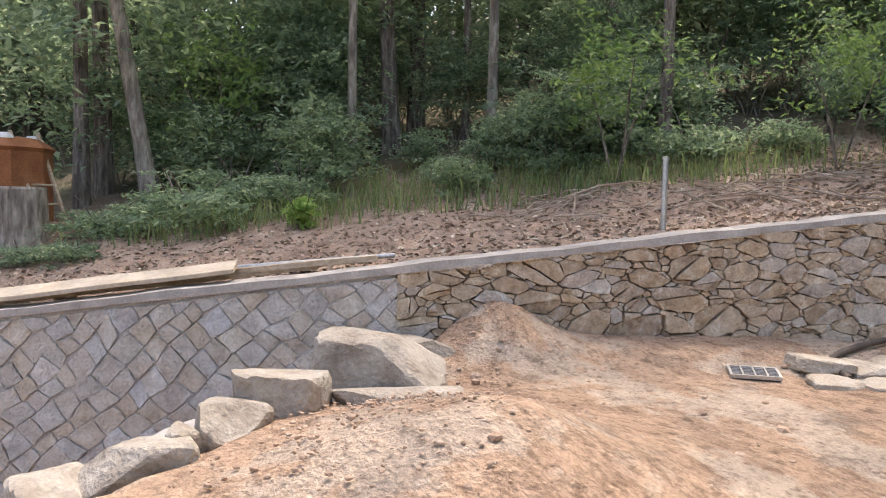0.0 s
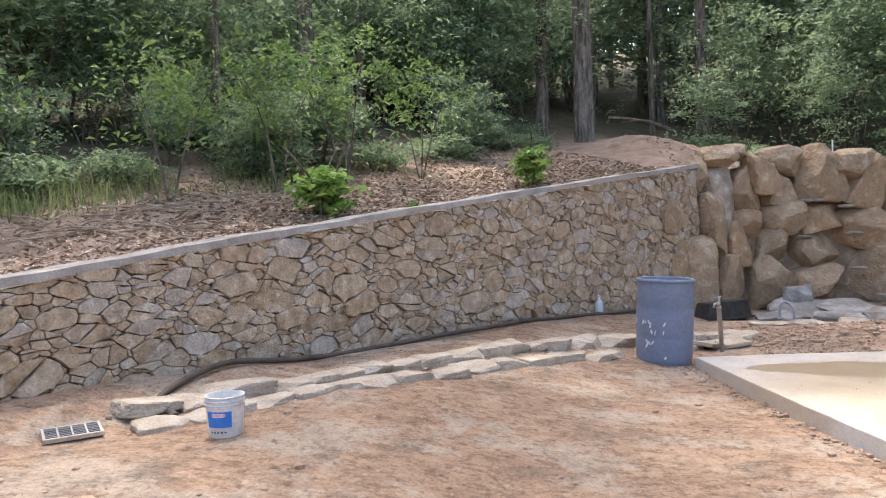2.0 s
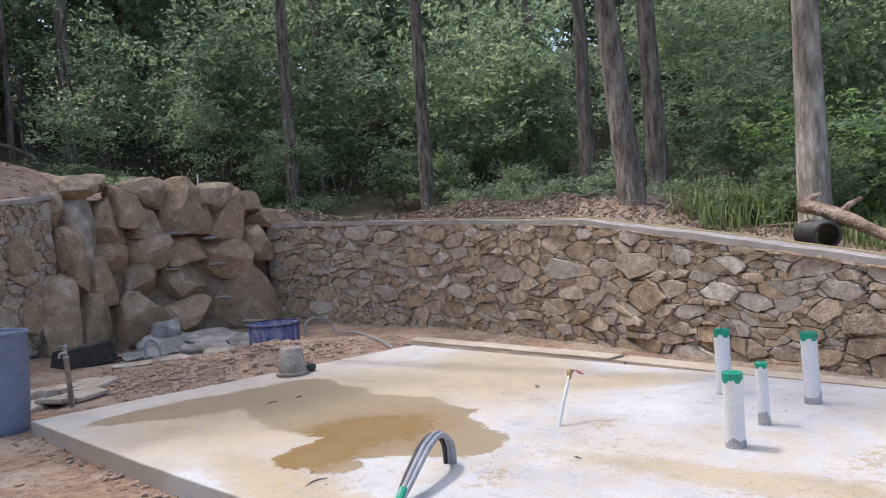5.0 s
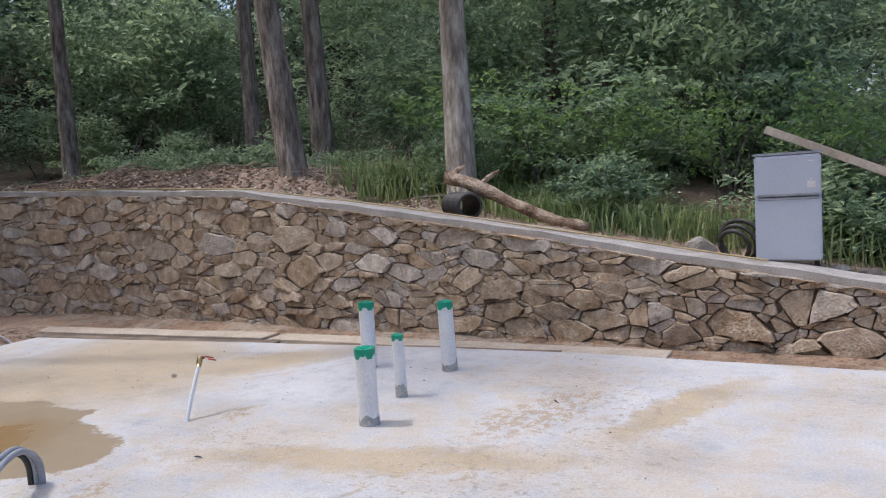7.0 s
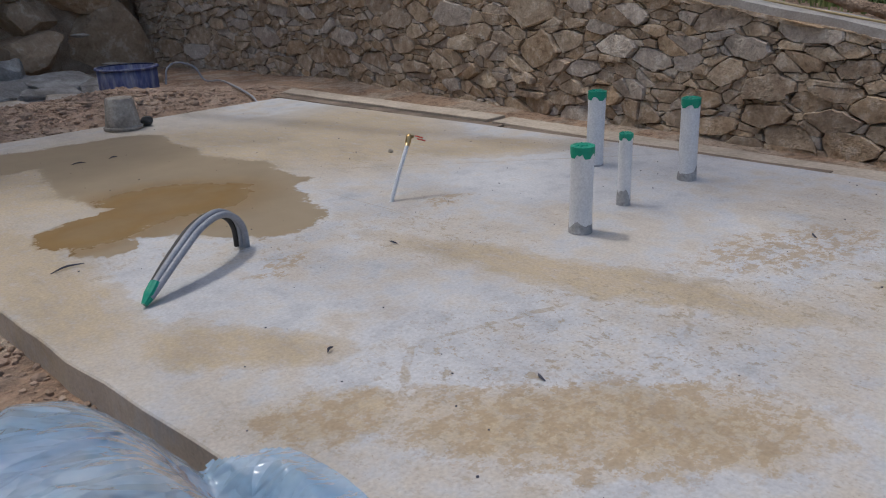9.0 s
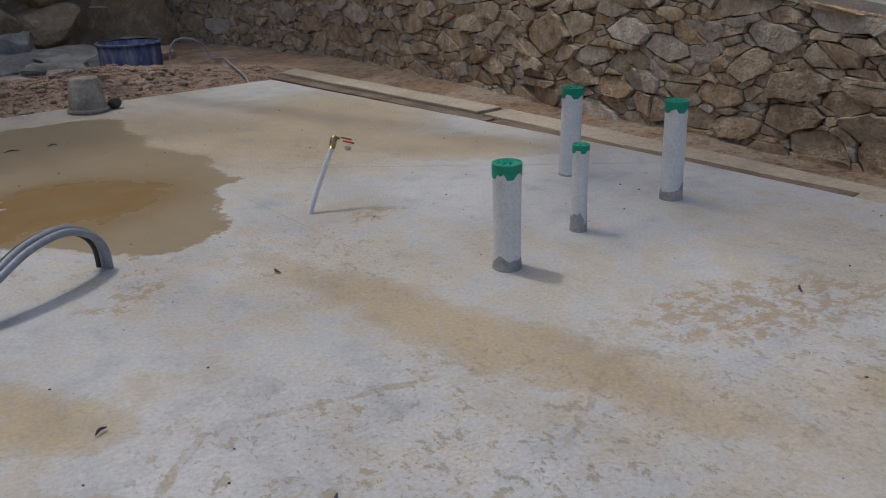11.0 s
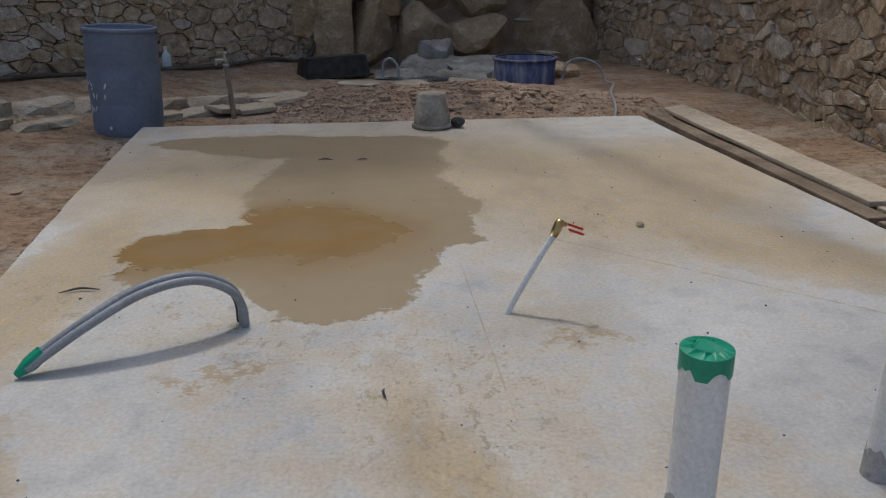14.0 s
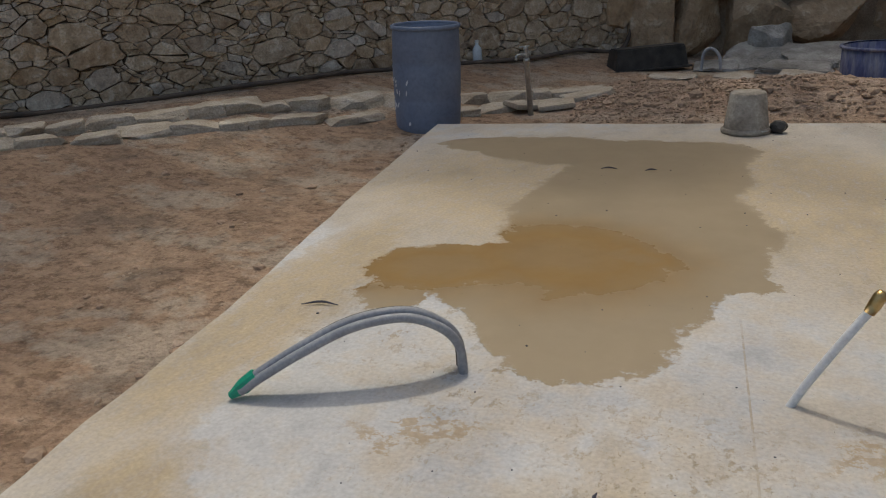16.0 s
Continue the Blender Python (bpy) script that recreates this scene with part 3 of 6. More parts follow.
# ---- slab ----
def slab_material():
    m, nt, b = nodes_of("slab_concrete", 0.75)
    pos = nt.nodes.new("ShaderNodeNewGeometry").outputs["Position"]
    warp = nt.nodes.new("ShaderNodeTexNoise")
    warp.inputs["Scale"].default_value, warp.inputs["Detail"].default_value = 2.2, 9
    warp.inputs["Roughness"].default_value = 0.62
    link(nt, pos, warp.inputs["Vector"])
    wv = nt.nodes.new("ShaderNodeVectorMath")
    wv.operation = "MULTIPLY_ADD"
    link(nt, warp.outputs["Color"], wv.inputs[0])
    wv.inputs[1].default_value, wv.inputs[2].default_value = (0.3, 0.3, 0), (-0.15, -0.15, 0)
    ad = nt.nodes.new("ShaderNodeVectorMath")
    link(nt, pos, ad.inputs[0])
    link(nt, wv.outputs[0], ad.inputs[1])
    frill = nt.nodes.new("ShaderNodeTexNoise")
    frill.inputs["Scale"].default_value, frill.inputs["Detail"].default_value, frill.inputs["Roughness"].default_value = 8.0, 8, 0.66
    link(nt, pos, frill.inputs["Vector"])
    fv = nt.nodes.new("ShaderNodeVectorMath")
    fv.operation = "MULTIPLY_ADD"
    link(nt, frill.outputs["Color"], fv.inputs[0])
    fv.inputs[1].default_value, fv.inputs[2].default_value = (0.26, 0.26, 0), (-0.13, -0.13, 0)
    ad2 = nt.nodes.new("ShaderNodeVectorMath")
    link(nt, ad.outputs[0], ad2.inputs[0])
    link(nt, fv.outputs[0], ad2.inputs[1])
    co = ad2.outputs[0]

    def blob(cx, cy, rx, ry, turn):
        mp = nt.nodes.new("ShaderNodeMapping")
        mp.vector_type = "TEXTURE"
        mp.inputs["Location"].default_value = (cx, cy, 0)
        mp.inputs["Rotation"].default_value = (0, 0, radians(turn))
        mp.inputs["Scale"].default_value = (rx, ry, 1)
        link(nt, co, mp.inputs["Vector"])
        ln = nt.nodes.new("ShaderNodeVectorMath")
        ln.operation = "LENGTH"
        link(nt, mp.outputs[0], ln.inputs[0])
        return ln.outputs["Value"]

    def pool(blobs, soft):
        d = blobs[0]
        for e in blobs[1:]:
            d = math_of(nt, "SMOOTH_MIN", d, e, soft)
        return d

    wet = pool([blob(5.22, 6.6, 0.62, 1.1, 0), blob(5.3, 7.2, 0.56, 0.6, 0), blob(5.6, 6.35, 0.4, 0.45, 0), blob(5.72, 5.74, 0.3, 0.16, 5), blob(5.3, 5.3, 0.38, 0.45, 0), blob(5.35, 5.05, 0.3, 0.24, -8), blob(4.78, 5.64, 0.55, 0.33, 10), blob(4.53, 5.28, 0.14, 0.15, 0), blob(4.85, 7.75, 1.0, 0.4, -2), blob(4.0, 7.84, 0.36, 0.26, 0), blob(5.42, 7.72, 0.42, 0.38, 0), blob(5.6, 5.95, 0.36, 0.45, 0), blob(5.5, 5.5, 0.28, 0.35, 0), blob(4.98, 5.45, 0.3, 0.28, 0)], 0.2)
    deep = pool([blob(4.6, 5.6, 0.46, 0.28, 14), blob(5.05, 5.85, 0.56, 0.44, -8), blob(5.4, 5.9, 0.26, 0.13, 0)], 0.3)
    wet_f = ramp(nt, wet, [(0.0, (1, 1, 1)), (0.90, (1, 1, 1)), (0.93, (0.85, 0.85, 0.85)), (0.97, (0, 0, 0))])
    deep_f = ramp(nt, math_of(nt, "MULTIPLY", deep, 0.7), [(0.2, (0.75, 0.75, 0.75)), (0.42, (1, 1, 1)), (0.6, (0.75, 0.75, 0.75)), (0.75, (0.42, 0.42, 0.42)), (1.0, (0.08, 0.08, 0.08))])
    big, mid, fine = noise_of(nt, 0.55, 4), noise_of(nt, 5.0, 6, rough=0.65), noise_of(nt, 70.0, 4)
    mid2 = noise_of(nt, 11.0, 5, stretch=(1.6, 0.8, 1), rough=0.7)
    white = ramp(nt, mid, [(0.3, (0.43, 0.43, 0.44)), (0.5, (0.545, 0.54, 0.54)), (0.62, (0.585, 0.575, 0.57)), (0.8, (0.49, 0.485, 0.48))])
    ochre = ramp(nt, mid2, [(0.3, (0.39, 0.285, 0.165)), (0.6, (0.48, 0.385, 0.255)), (0.8, (0.54, 0.465, 0.345))])
    # ochre wash: broad bands, and all of the north part
    band = pool([blob(5.3, 7.0, 2.3, 1.5, 0), blob(5.93, 3.4, 1.35, 0.2, -72), blob(4.52, 3.83, 0.5, 0.2, -50), blob(5.08, 2.58, 0.72, 0.27, -48), blob(7.0, 6.7, 1.0, 1.6, -35), blob(7.3, 5.6, 0.9, 0.4, -40), blob(4.52, 3.18, 0.26, 0.17, -30), blob(4.15, 5.2, 0.3, 1.5, 0), blob(7.2, 2.2, 0.9, 0.16, -20)], 0.12)
    band_f = ramp(nt, band, [(0.55, (1, 1, 1)), (0.9, (0.55, 0.55, 0.55)), (1.2, (0, 0, 0))])
    spots = ramp(nt, math_of(nt, "ADD", math_of(nt, "MULTIPLY", big, 0.7), math_of(nt, "MULTIPLY", mid, 0.6)), [(0.60, (0, 0, 0)), (0.72, (1, 1, 1))])
    och = math_of(nt, "MAXIMUM", math_of(nt, "MULTIPLY", band_f, ramp(nt, mid2, [(0.30, (0.45, 0.45, 0.45)), (0.45, (0.8, 0.8, 0.8)), (0.6, (1, 1, 1))])), math_of(nt, "MULTIPLY", spots, 0.5))
    col = mix(nt, och, white, ochre)
    # scuffed patches where the skin has come off
    worn = ramp(nt, pool([blob(5.4, 2.85, 1.3, 0.75, -20), blob(6.9, 2.6, 1.2, 0.7, 0), blob(5.8, 4.3, 0.5, 0.7, 20), blob(5.6, 3.1, 0.9, 0.5, 0)], 0.2), [(0.5, (1, 1, 1)), (1.25, (0, 0, 0))])
    area = math_of(nt, "MAXIMUM", worn, ramp(nt, noise_of(nt, 1.1, 3), [(0.53, (0, 0, 0)), (0.68, (1, 1, 1))]))
    scuff = ramp(nt, noise_of(nt, 15.0, 7, stretch=(1.15, 0.8, 1), rough=0.75), [(0.565, (0, 0, 0)), (0.595, (1, 1, 1))])
    sc = math_of(nt, "MULTIPLY", math_of(nt, "MULTIPLY", area, scuff), 0.75)
    col = mix(nt, sc, col, (0.38, 0.31, 0.22))
    # flaking brown crust
    crust_at = ramp(nt, pool([blob(5.1, 2.58, 0.85, 0.4, -45), blob(4.52, 3.18, 0.3, 0.2, -30), blob(6.9, 2.9, 0.8, 0.3, -20), blob(6.3, 4.66, 0.22, 0.14, 0), blob(5.05, 4.45, 0.3, 0.1, 20)], 0.1), [(0.6, (1, 1, 1)), (1.1, (0, 0, 0))])
    flake = ramp(nt, math_of(nt, "ADD", noise_of(nt, 13.0, 9, stretch=(1.0, 1.2, 1), rough=0.75), math_of(nt, "MULTIPLY", crust_at, 0.09)), [(0.575, (0, 0, 0)), (0.61, (1, 1, 1))])
    col = mix(nt, math_of(nt, "MULTIPLY", math_of(nt, "MULTIPLY", flake, crust_at), 0.75), col, (0.40, 0.295, 0.18))
    wb = nt.nodes.new("ShaderNodeVectorMath")
    wb.operation = "MULTIPLY_ADD"
    wsrc = nt.nodes.new("ShaderNodeTexNoise")
    wsrc.inputs["Scale"].default_value, wsrc.inputs["Detail"].default_value = 14.0, 4
    link(nt, pos, wsrc.inputs["Vector"])
    link(nt, wsrc.outputs["Color"], wb.inputs[0])
    wb.inputs[1].default_value = (0.06, 0.06, 0)
    link(nt, pos, wb.inputs[2])
    wob = wb.outputs[0]
    # hairline scratches, small chips and two scored lines
    for turn, sc_, lo_ in ((25, 5.0, 0.62), (-38, 4.0, 0.63), (80, 6.0, 0.64)):
        mp = nt.nodes.new("ShaderNodeMapping")
        mp.inputs["Rotation"].default_value = (0, 0, radians(turn))
        mp.inputs["Scale"].default_value = (sc_ * 0.55, sc_ * 11, 1)
        link(nt, co, mp.inputs["Vector"])
        sn = nt.nodes.new("ShaderNodeTexNoise")
        sn.inputs["Scale"].default_value, sn.inputs["Detail"].default_value = 1.0, 4
        link(nt, mp.outputs[0], sn.inputs["Vector"])
        hair = ramp(nt, sn.outputs["Fac"], [(lo_, (0, 0, 0)), (lo_ + 0.04, (1, 1, 1))])
        col = mix(nt, math_of(nt, "MULTIPLY", hair, math_of(nt, "ADD", math_of(nt, "MULTIPLY", worn, 0.4), 0.12)), col, (0.42, 0.36, 0.29))
    chips = ramp(nt, noise_of(nt, 34.0, 5, stretch=(1.2, 0.8, 1), rough=0.7), [(0.6, (0, 0, 0)), (0.63, (1, 1, 1))])
    col = mix(nt, math_of(nt, "MULTIPLY", chips, math_of(nt, "ADD", math_of(nt, "MULTIPLY", area, 0.5), 0.2)), col, (0.38, 0.31, 0.22))
    for x0, y0, x1, y1, half in ((6.12, 5.86, 8.1, 4.37, 0.009), (5.86, 5.45, 6.0, 4.1, 0.004), (4.74, 3.12, 5.02, 3.42, 0.018), (5.02, 3.42, 5.75, 3.24, 0.016), (5.75, 2.75, 6.1, 2.95, 0.018)):
        mp = nt.nodes.new("ShaderNodeMapping")
        mp.vector_type = "TEXTURE"
        mp.inputs["Location"].default_value = ((x0 + x1) / 2, (y0 + y1) / 2, 0)
        mp.inputs["Rotation"].default_value = (0, 0, math.atan2(y1 - y0, x1 - x0))
        mp.inputs["Scale"].default_value = (math.hypot(x1 - x0, y1 - y0) / 2, half, 1)
        link(nt, wob if half > 0.014 else pos, mp.inputs["Vector"])
        sp = nt.nodes.new("ShaderNodeSeparateXYZ")
        link(nt, mp.outputs[0], sp.inputs[0])
        line_d = math_of(nt, "MAXIMUM", math_of(nt, "ABSOLUTE", sp.outputs[0]), math_of(nt, "ABSOLUTE", sp.outputs[1]))
        col = mix(nt, math_of(nt, "MULTIPLY", ramp(nt, line_d, [(0.7, (1, 1, 1)), (1.0, (0, 0, 0))]), ramp(nt, mid2, [(0.42, (0.1, 0.1, 0.1)), (0.56, (0.75, 0.75, 0.75))])), col, (0.39, 0.32, 0.235))
    col = mix(nt, 0.45, col, mix(nt, 1.0, col, ramp(nt, fine, [(0.3, (0.7, 0.7, 0.7)), (0.7, (1.2, 1.2, 1.2))]), "MULTIPLY"))
    # pin holes and specks of dirt all over, thicker where the skin is worn
    pits = ramp(nt, noise_of(nt, 62.0, 3, rough=0.6), [(0.66, (0, 0, 0)), (0.70, (1, 1, 1))])
    col = mix(nt, math_of(nt, "MULTIPLY", pits, math_of(nt, "ADD", math_of(nt, "MULTIPLY", worn, 0.5), 0.3)), col, (0.25, 0.20, 0.15))
    # cloudy trowel marks
    cloud = ramp(nt, noise_of(nt, 2.4, 5, stretch=(1.0, 0.55, 1), rough=0.6), [(0.36, (0.86, 0.86, 0.87)), (0.5, (1, 1, 1)), (0.64, (1.06, 1.06, 1.06))])
    col = mix(nt, 0.8, col, mix(nt, 1.0, col, cloud, "MULTIPLY"))
    wetcol = mix(nt, deep_f, mix(nt, mid, (0.27, 0.212, 0.138), (0.36, 0.285, 0.195)), mix(nt, mid, (0.27, 0.165, 0.07), (0.36, 0.23, 0.10)))
    col = mix(nt, wet_f, col, wetcol)
    link(nt, col, b.inputs["Base Color"])
    rough = mix(nt, wet_f, (0.78, 0.78, 0.78), mix(nt, deep_f, (0.5, 0.5, 0.5), (0.16, 0.16, 0.16)))
    link(nt, rough, b.inputs["Roughness"])
    hgt = math_of(nt, "MULTIPLY", math_of(nt, "SUBTRACT", math_of(nt, "ADD", math_of(nt, "MULTIPLY", fine, 0.25), mid), math_of(nt, "MULTIPLY", sc, 0.8)), math_of(nt, "SUBTRACT", 1.0, wet_f))
    bump(nt, b, hgt, 0.5, 0.009)
    return m


def edge_left(y):
    return float(np.interp(y, [-2.0, 1.0, 3.2, 4.2, 5.0, 6.47, 8.5], [4.6, 4.42, 4.18, 4.02, 3.93, 3.65, 3.32]))


def edge_right(y):
    return float(np.interp(y, [-2.0, 1.15, 3.0, 4.3, 5.36, 6.7, 8.85], [8.36, 8.36, 8.33, 8.2, 8.04, 7.82, 7.48]))


def build_slab():
    bm = bmesh.new()
    rows, ny_, nx_ = [], 80, 36
    for i in range(ny_ + 1):
        f = i / ny_
        y = -2.0 + 10.5 * f
        row = []
        for j in range(nx_ + 1):
            g = j / nx_
            x = edge_left(y) * (1 - g) + edge_right(y) * g
            yy = y + (0.36 * g if i == ny_ else 0.36 * g * f)
            if j in (0, nx_):
                x += 0.012 * noise.noise(Vector((0, y * 4, j)))
            if i == ny_:
                yy += 0.012 * noise.noise(Vector((x * 4, 9, 0)))
            row.append(bm.verts.new((x, yy, 0.0035 * noise.noise(Vector((x * 1.3, yy * 1.3, 2))))))
        rows.append(row)
    for a, b in zip(rows, rows[1:]):
        for j in range(nx_):
            bm.faces.new((a[j], a[j + 1], b[j + 1], b[j]))
    border = [e for e in bm.edges if e.is_boundary]
    ext = bmesh.ops.extrude_edge_only(bm, edges=border)
    for v in ext["geom"]:
        if isinstance(v, bmesh.types.BMVert):
            v.co.z = -0.17
    bmesh.ops.recalc_face_normals(bm, faces=bm.faces)
    rim = [e for e in bm.edges if len(e.link_faces) == 2 and abs(e.link_faces[0].normal.z - e.link_faces[1].normal.z) > 0.5]
    bmesh.ops.bevel(bm, geom=rim, offset=0.006, segments=1, affect="EDGES")
    return tagged(finish("slab", bm, slab_material()), "white concrete floor slab with ochre stains and a brown puddle", "concrete slab", kind="structure")


build_slab()


# ---- wood: leaves, bushes, trees ----
def leaf_arrays(rs, centres, normals, sizes, aspect=0.45):
    """Folded leaves: two triangles each, at the centres, facing about the normals."""
    n = len(centres)
    d = rs.normal(size=(n, 3))
    d -= normals * (d * normals).sum(1, keepdims=True)
    d /= np.linalg.norm(d, axis=1, keepdims=True) + 1e-9
    w = np.cross(normals, d)
    L, W = sizes[:, None], sizes[:, None] * aspect
    droop = normals * (-0.25 * L)
    v = np.stack([centres - d * L * 0.5 + droop * 0.3, centres + w * W * 0.5, centres + d * L * 0.5 + droop, centres - w * W * 0.5], 1).reshape(-1, 3)
    k = np.arange(n)[:, None] * 4
    f = np.concatenate([k + np.array([[0, 1, 2]]), k + np.array([[0, 2, 3]])], 1).reshape(-1, 3)
    return v, f


def leaf_mesh(name, rs, n_sprays, per, spread_fn, spray_r, leaf, material, tilt=0.35, thick=0.18):
    """A crown of flat sprays of leaves; spread_fn gives the sprays' centres."""
    c = spread_fn(rs, n_sprays)
    sn = np.stack([rs.normal(0, tilt, n_sprays), rs.normal(0, tilt, n_sprays), np.ones(n_sprays)], 1)
    sn /= np.linalg.norm(sn, axis=1, keepdims=True)
    r = spray_r * rs.uniform(0.5, 1.4, n_sprays)
    who = np.repeat(np.arange(n_sprays), per)
    ang, rad = rs.uniform(0, 2 * np.pi, len(who)), np.sqrt(rs.uniform(0, 1, len(who))) * r[who]
    p = c[who] + np.stack([np.cos(ang) * rad, np.sin(ang) * rad, rs.normal(0, thick, len(who)) * r[who] - 0.25 * rad * rad / (r[who] + 1e-6)], 1)
    nrm = sn[who] + rs.normal(0, 0.35, (len(who), 3))
    nrm /= np.linalg.norm(nrm, axis=1, keepdims=True)
    v, f = leaf_arrays(rs, p, nrm, leaf * rs.uniform(0.6, 1.3, len(who)))
    m = bpy.data.meshes.new(name)
    m.vertices.add(len(v))
    m.vertices.foreach_set("co", v.astype(np.float32).ravel())
    m.loops.add(len(f) * 3)
    m.loops.foreach_set("vertex_index", f.astype(np.int32).ravel())
    m.polygons.add(len(f))
    m.polygons.foreach_set("loop_start", np.arange(0, len(f) * 3, 3, dtype=np.int32))
    m.update(calc_edges=True)
    m.materials.append(material)
    return m


def ellipsoid(rx, ry, z0, z1, hollow=0.5):
    def fn(rs, n):
        d = rs.normal(size=(n, 3))
        d /= np.linalg.norm(d, axis=1, keepdims=True)
        r = rs.uniform(hollow, 1, n)[:, None] * (1 + 0.25 * np.sin(3 * d[:, :1] + 5 * d[:, 1:2]))
        p = d * r * np.array([rx, ry, (z1 - z0) / 2])
        p[:, 2] += (z0 + z1) / 2
        return p
    return fn


rs = np.random.RandomState(5)
BUSH = [leaf_mesh("bush_leaves", rs, 90, 26, ellipsoid(0.8, 0.8, 0.1, h, 0.3), 0.26, 0.105, M_LEAF) for h in (1.2, 1.6, 2.1)]
SAPLING = [leaf_mesh("sapling_leaves", rs, 90, 24, ellipsoid(1.25, 1.25, 0.6, h, 0.25), 0.42, 0.12, M_LEAF) for h in (3.2, 4.4)]
YOUNG = [leaf_mesh("young_leaves", rs, 46, 16, ellipsoid(0.3, 0.3, 0.08, 0.72, 0.2), 0.16, 0.13, M_LEAF_BRIGHT), leaf_mesh("young_spray_leaves", rs, 40, 20, ellipsoid(1.0, 1.0, 0.8, 2.6, 0.3), 0.4, 0.12, M_LEAF_MID)]
CROWN = [leaf_mesh("crown_leaves", rs, 80, 24, ellipsoid(2.1, 2.1, a, b, 0.35), 0.7, 0.17, M_LEAF) for a, b in ((1.6, 6.2), (2.4, 7.2))]
HIGH = leaf_mesh("canopy_leaves", rs, 85, 30, ellipsoid(2.6, 2.6, 7.0, 11.0, 0.2), 0.8, 0.2, M_LEAF)
FAR = [leaf_mesh("far_crown_leaves", rs, 125, 18, ellipsoid(3.4, 3.4, 0.2, b, 0.45), 1.25, 0.36, M_LEAF_FAR) for b in (9.0, 12.0)]
PINE = leaf_mesh("pine_crown", rs, 150, 34, ellipsoid(2.0, 2.0, -1.6, 1.6, 0.1), 0.6, 0.22, M_LEAF)
LOW = leaf_mesh("undergrowth_leaves", rs, 70, 30, ellipsoid(1.1, 1.1, 0.0, 0.7, 0.2), 0.28, 0.10, M_LEAF)


def trunk_mesh(rng, height, r0, lean=(0.0, 0.0), limbs=4, wig=0.08):
    bm = bmesh.new()
    pts, rad, n = [], [], 9
    for k in range(n):
        f = k / (n - 1)
        pts.append((lean[0] * f * height + wig * f * math.sin(3 * f + rng.uniform(0, 0.6)), lean[1] * f * height + wig * f * math.cos(4 * f + 1), -0.25 + f * (height + 0.25)))
        rad.append(r0 * (1.28 if k == 0 else 1.0) * (1 - 0.62 * f))
    tube(bm, pts, rad, 12)
    for _ in range(limbs):
        f = rng.uniform(0.35, 0.9)
        i = int(f * (n - 1))
        p, a = Vector(pts[i]), rng.uniform(0, 6.28)
        ln = rng.uniform(0.8, 2.0)
        d = Vector((math.cos(a), math.sin(a), rng.uniform(0.3, 0.8)))
        tube(bm, [p, p + d * ln * 0.5 + Vector((0, 0, -0.05)), p + d * ln], [rad[i] * 0.4, rad[i] * 0.25, rad[i] * 0.08], 6)
    return bm


def tree(rng, x, y, height, r0, crown=None, lean=(0.0, 0.0), bark=None, label="tall thin forest tree with dark bark and green leaves", scale=1.0, lift=0.0):
    z = gz(x, y)
    t = root("tree", pose(x, y, z), label, "tree", "trees of the wood")
    part("trunk", trunk_mesh(rng, height, r0, lean), bark or M_BARK, t, smooth=True)
    if crown is not None:
        c = new("crown", crown)
        c.parent = t
        c.location = (lean[0] * height * (1.0 if lift > 4 else 0.7), lean[1] * height * (1.0 if lift > 4 else 0.7), lift)
        c.rotation_euler = (0, 0, rng.uniform(0, 6.28))
        c.scale = (scale, scale, scale * rng.uniform(0.9, 1.1))
    return t


def stem_mesh(rng, height):
    bm = bmesh.new()
    f = rng.uniform(0.25, 0.6)
    tube(bm, curve_pts([(0, 0, -0.1), (f * height * 0.3, 0.04, height * 0.4), (f * height * 0.6, 0, height * 0.7), (f * height, -0.05, height * 0.95)], 3), [0.02 - 0.0015 * k for k in range(10)], 6)
    me_ = bpy.data.meshes.new("stem")
    bm.to_mesh(me_)
    bm.free()
    me_.materials.append(M_BARK)
    return me_


STEMS = [[stem_mesh(random.Random(k + 9 * j), h) for k in range(3)] for j, h in enumerate((0.9, 1.7))]


def bush(rng, x, y, mesh, scale, label, name="bush", sink=0.05, tall=0):
    b = root(name, pose(x, y, gz(x, y) - sink, 0, 0, rng.uniform(0, 360)), label, "bush", "undergrowth of the wood")
    b.scale = (scale * rng.uniform(0.85, 1.2), scale * rng.uniform(0.85, 1.2), scale * rng.uniform(0.85, 1.15))
    new("foliage", mesh).parent = b
    for k in range(3):
        st_ = new("stem", STEMS[tall][k])
        st_.parent, st_.rotation_euler = b, (0, 0, 2.1 * k + rng.uniform(0, 0.8))
    return b


rng = random.Random(4)
# single trunks that stand out: place, height, thickness, lean
LEAD = [(-9.6, 3.6, 9, 0.12, -0.02, -0.16), (-8.2, 6.05, 9, 0.072, 0.0, 0.0), (-9.7, 8.35, 12, 0.155, 0.0, 0.0), (-8.6, 8.6, 11, 0.07, 0.0, 0.0), (-7.75, 8.45, 11, 0.092, 0.0, 0.0), (-6.7, 10.15, 12, 0.135, 0.0, 0.0), (-4.9, 9.15, 12, 0.09, 0.0, 0.0),
        (5.76, 24.5, 16, 0.107, 0.0, 0.0), (6.1, 20.5, 16, 0.146, 0.0, 0.0), (9.75, 16.5, 14, 0.127, 0.0, 0.0), (11.4, 13.75, 14, 0.127, 0.0, 0.0), (10.33, 7.62, 13, 0.15, -0.06, 0.06),
        (12.15, 8.6, 15, 0.147, -0.02, 0.01), (10.55, 5.36, 13, 0.145, 0.0, 0.0), (12.75, 10.6, 15, 0.13, 0.0, 0.0), (5.1, 22.0, 14, 0.07, 0.0, 0.0)]
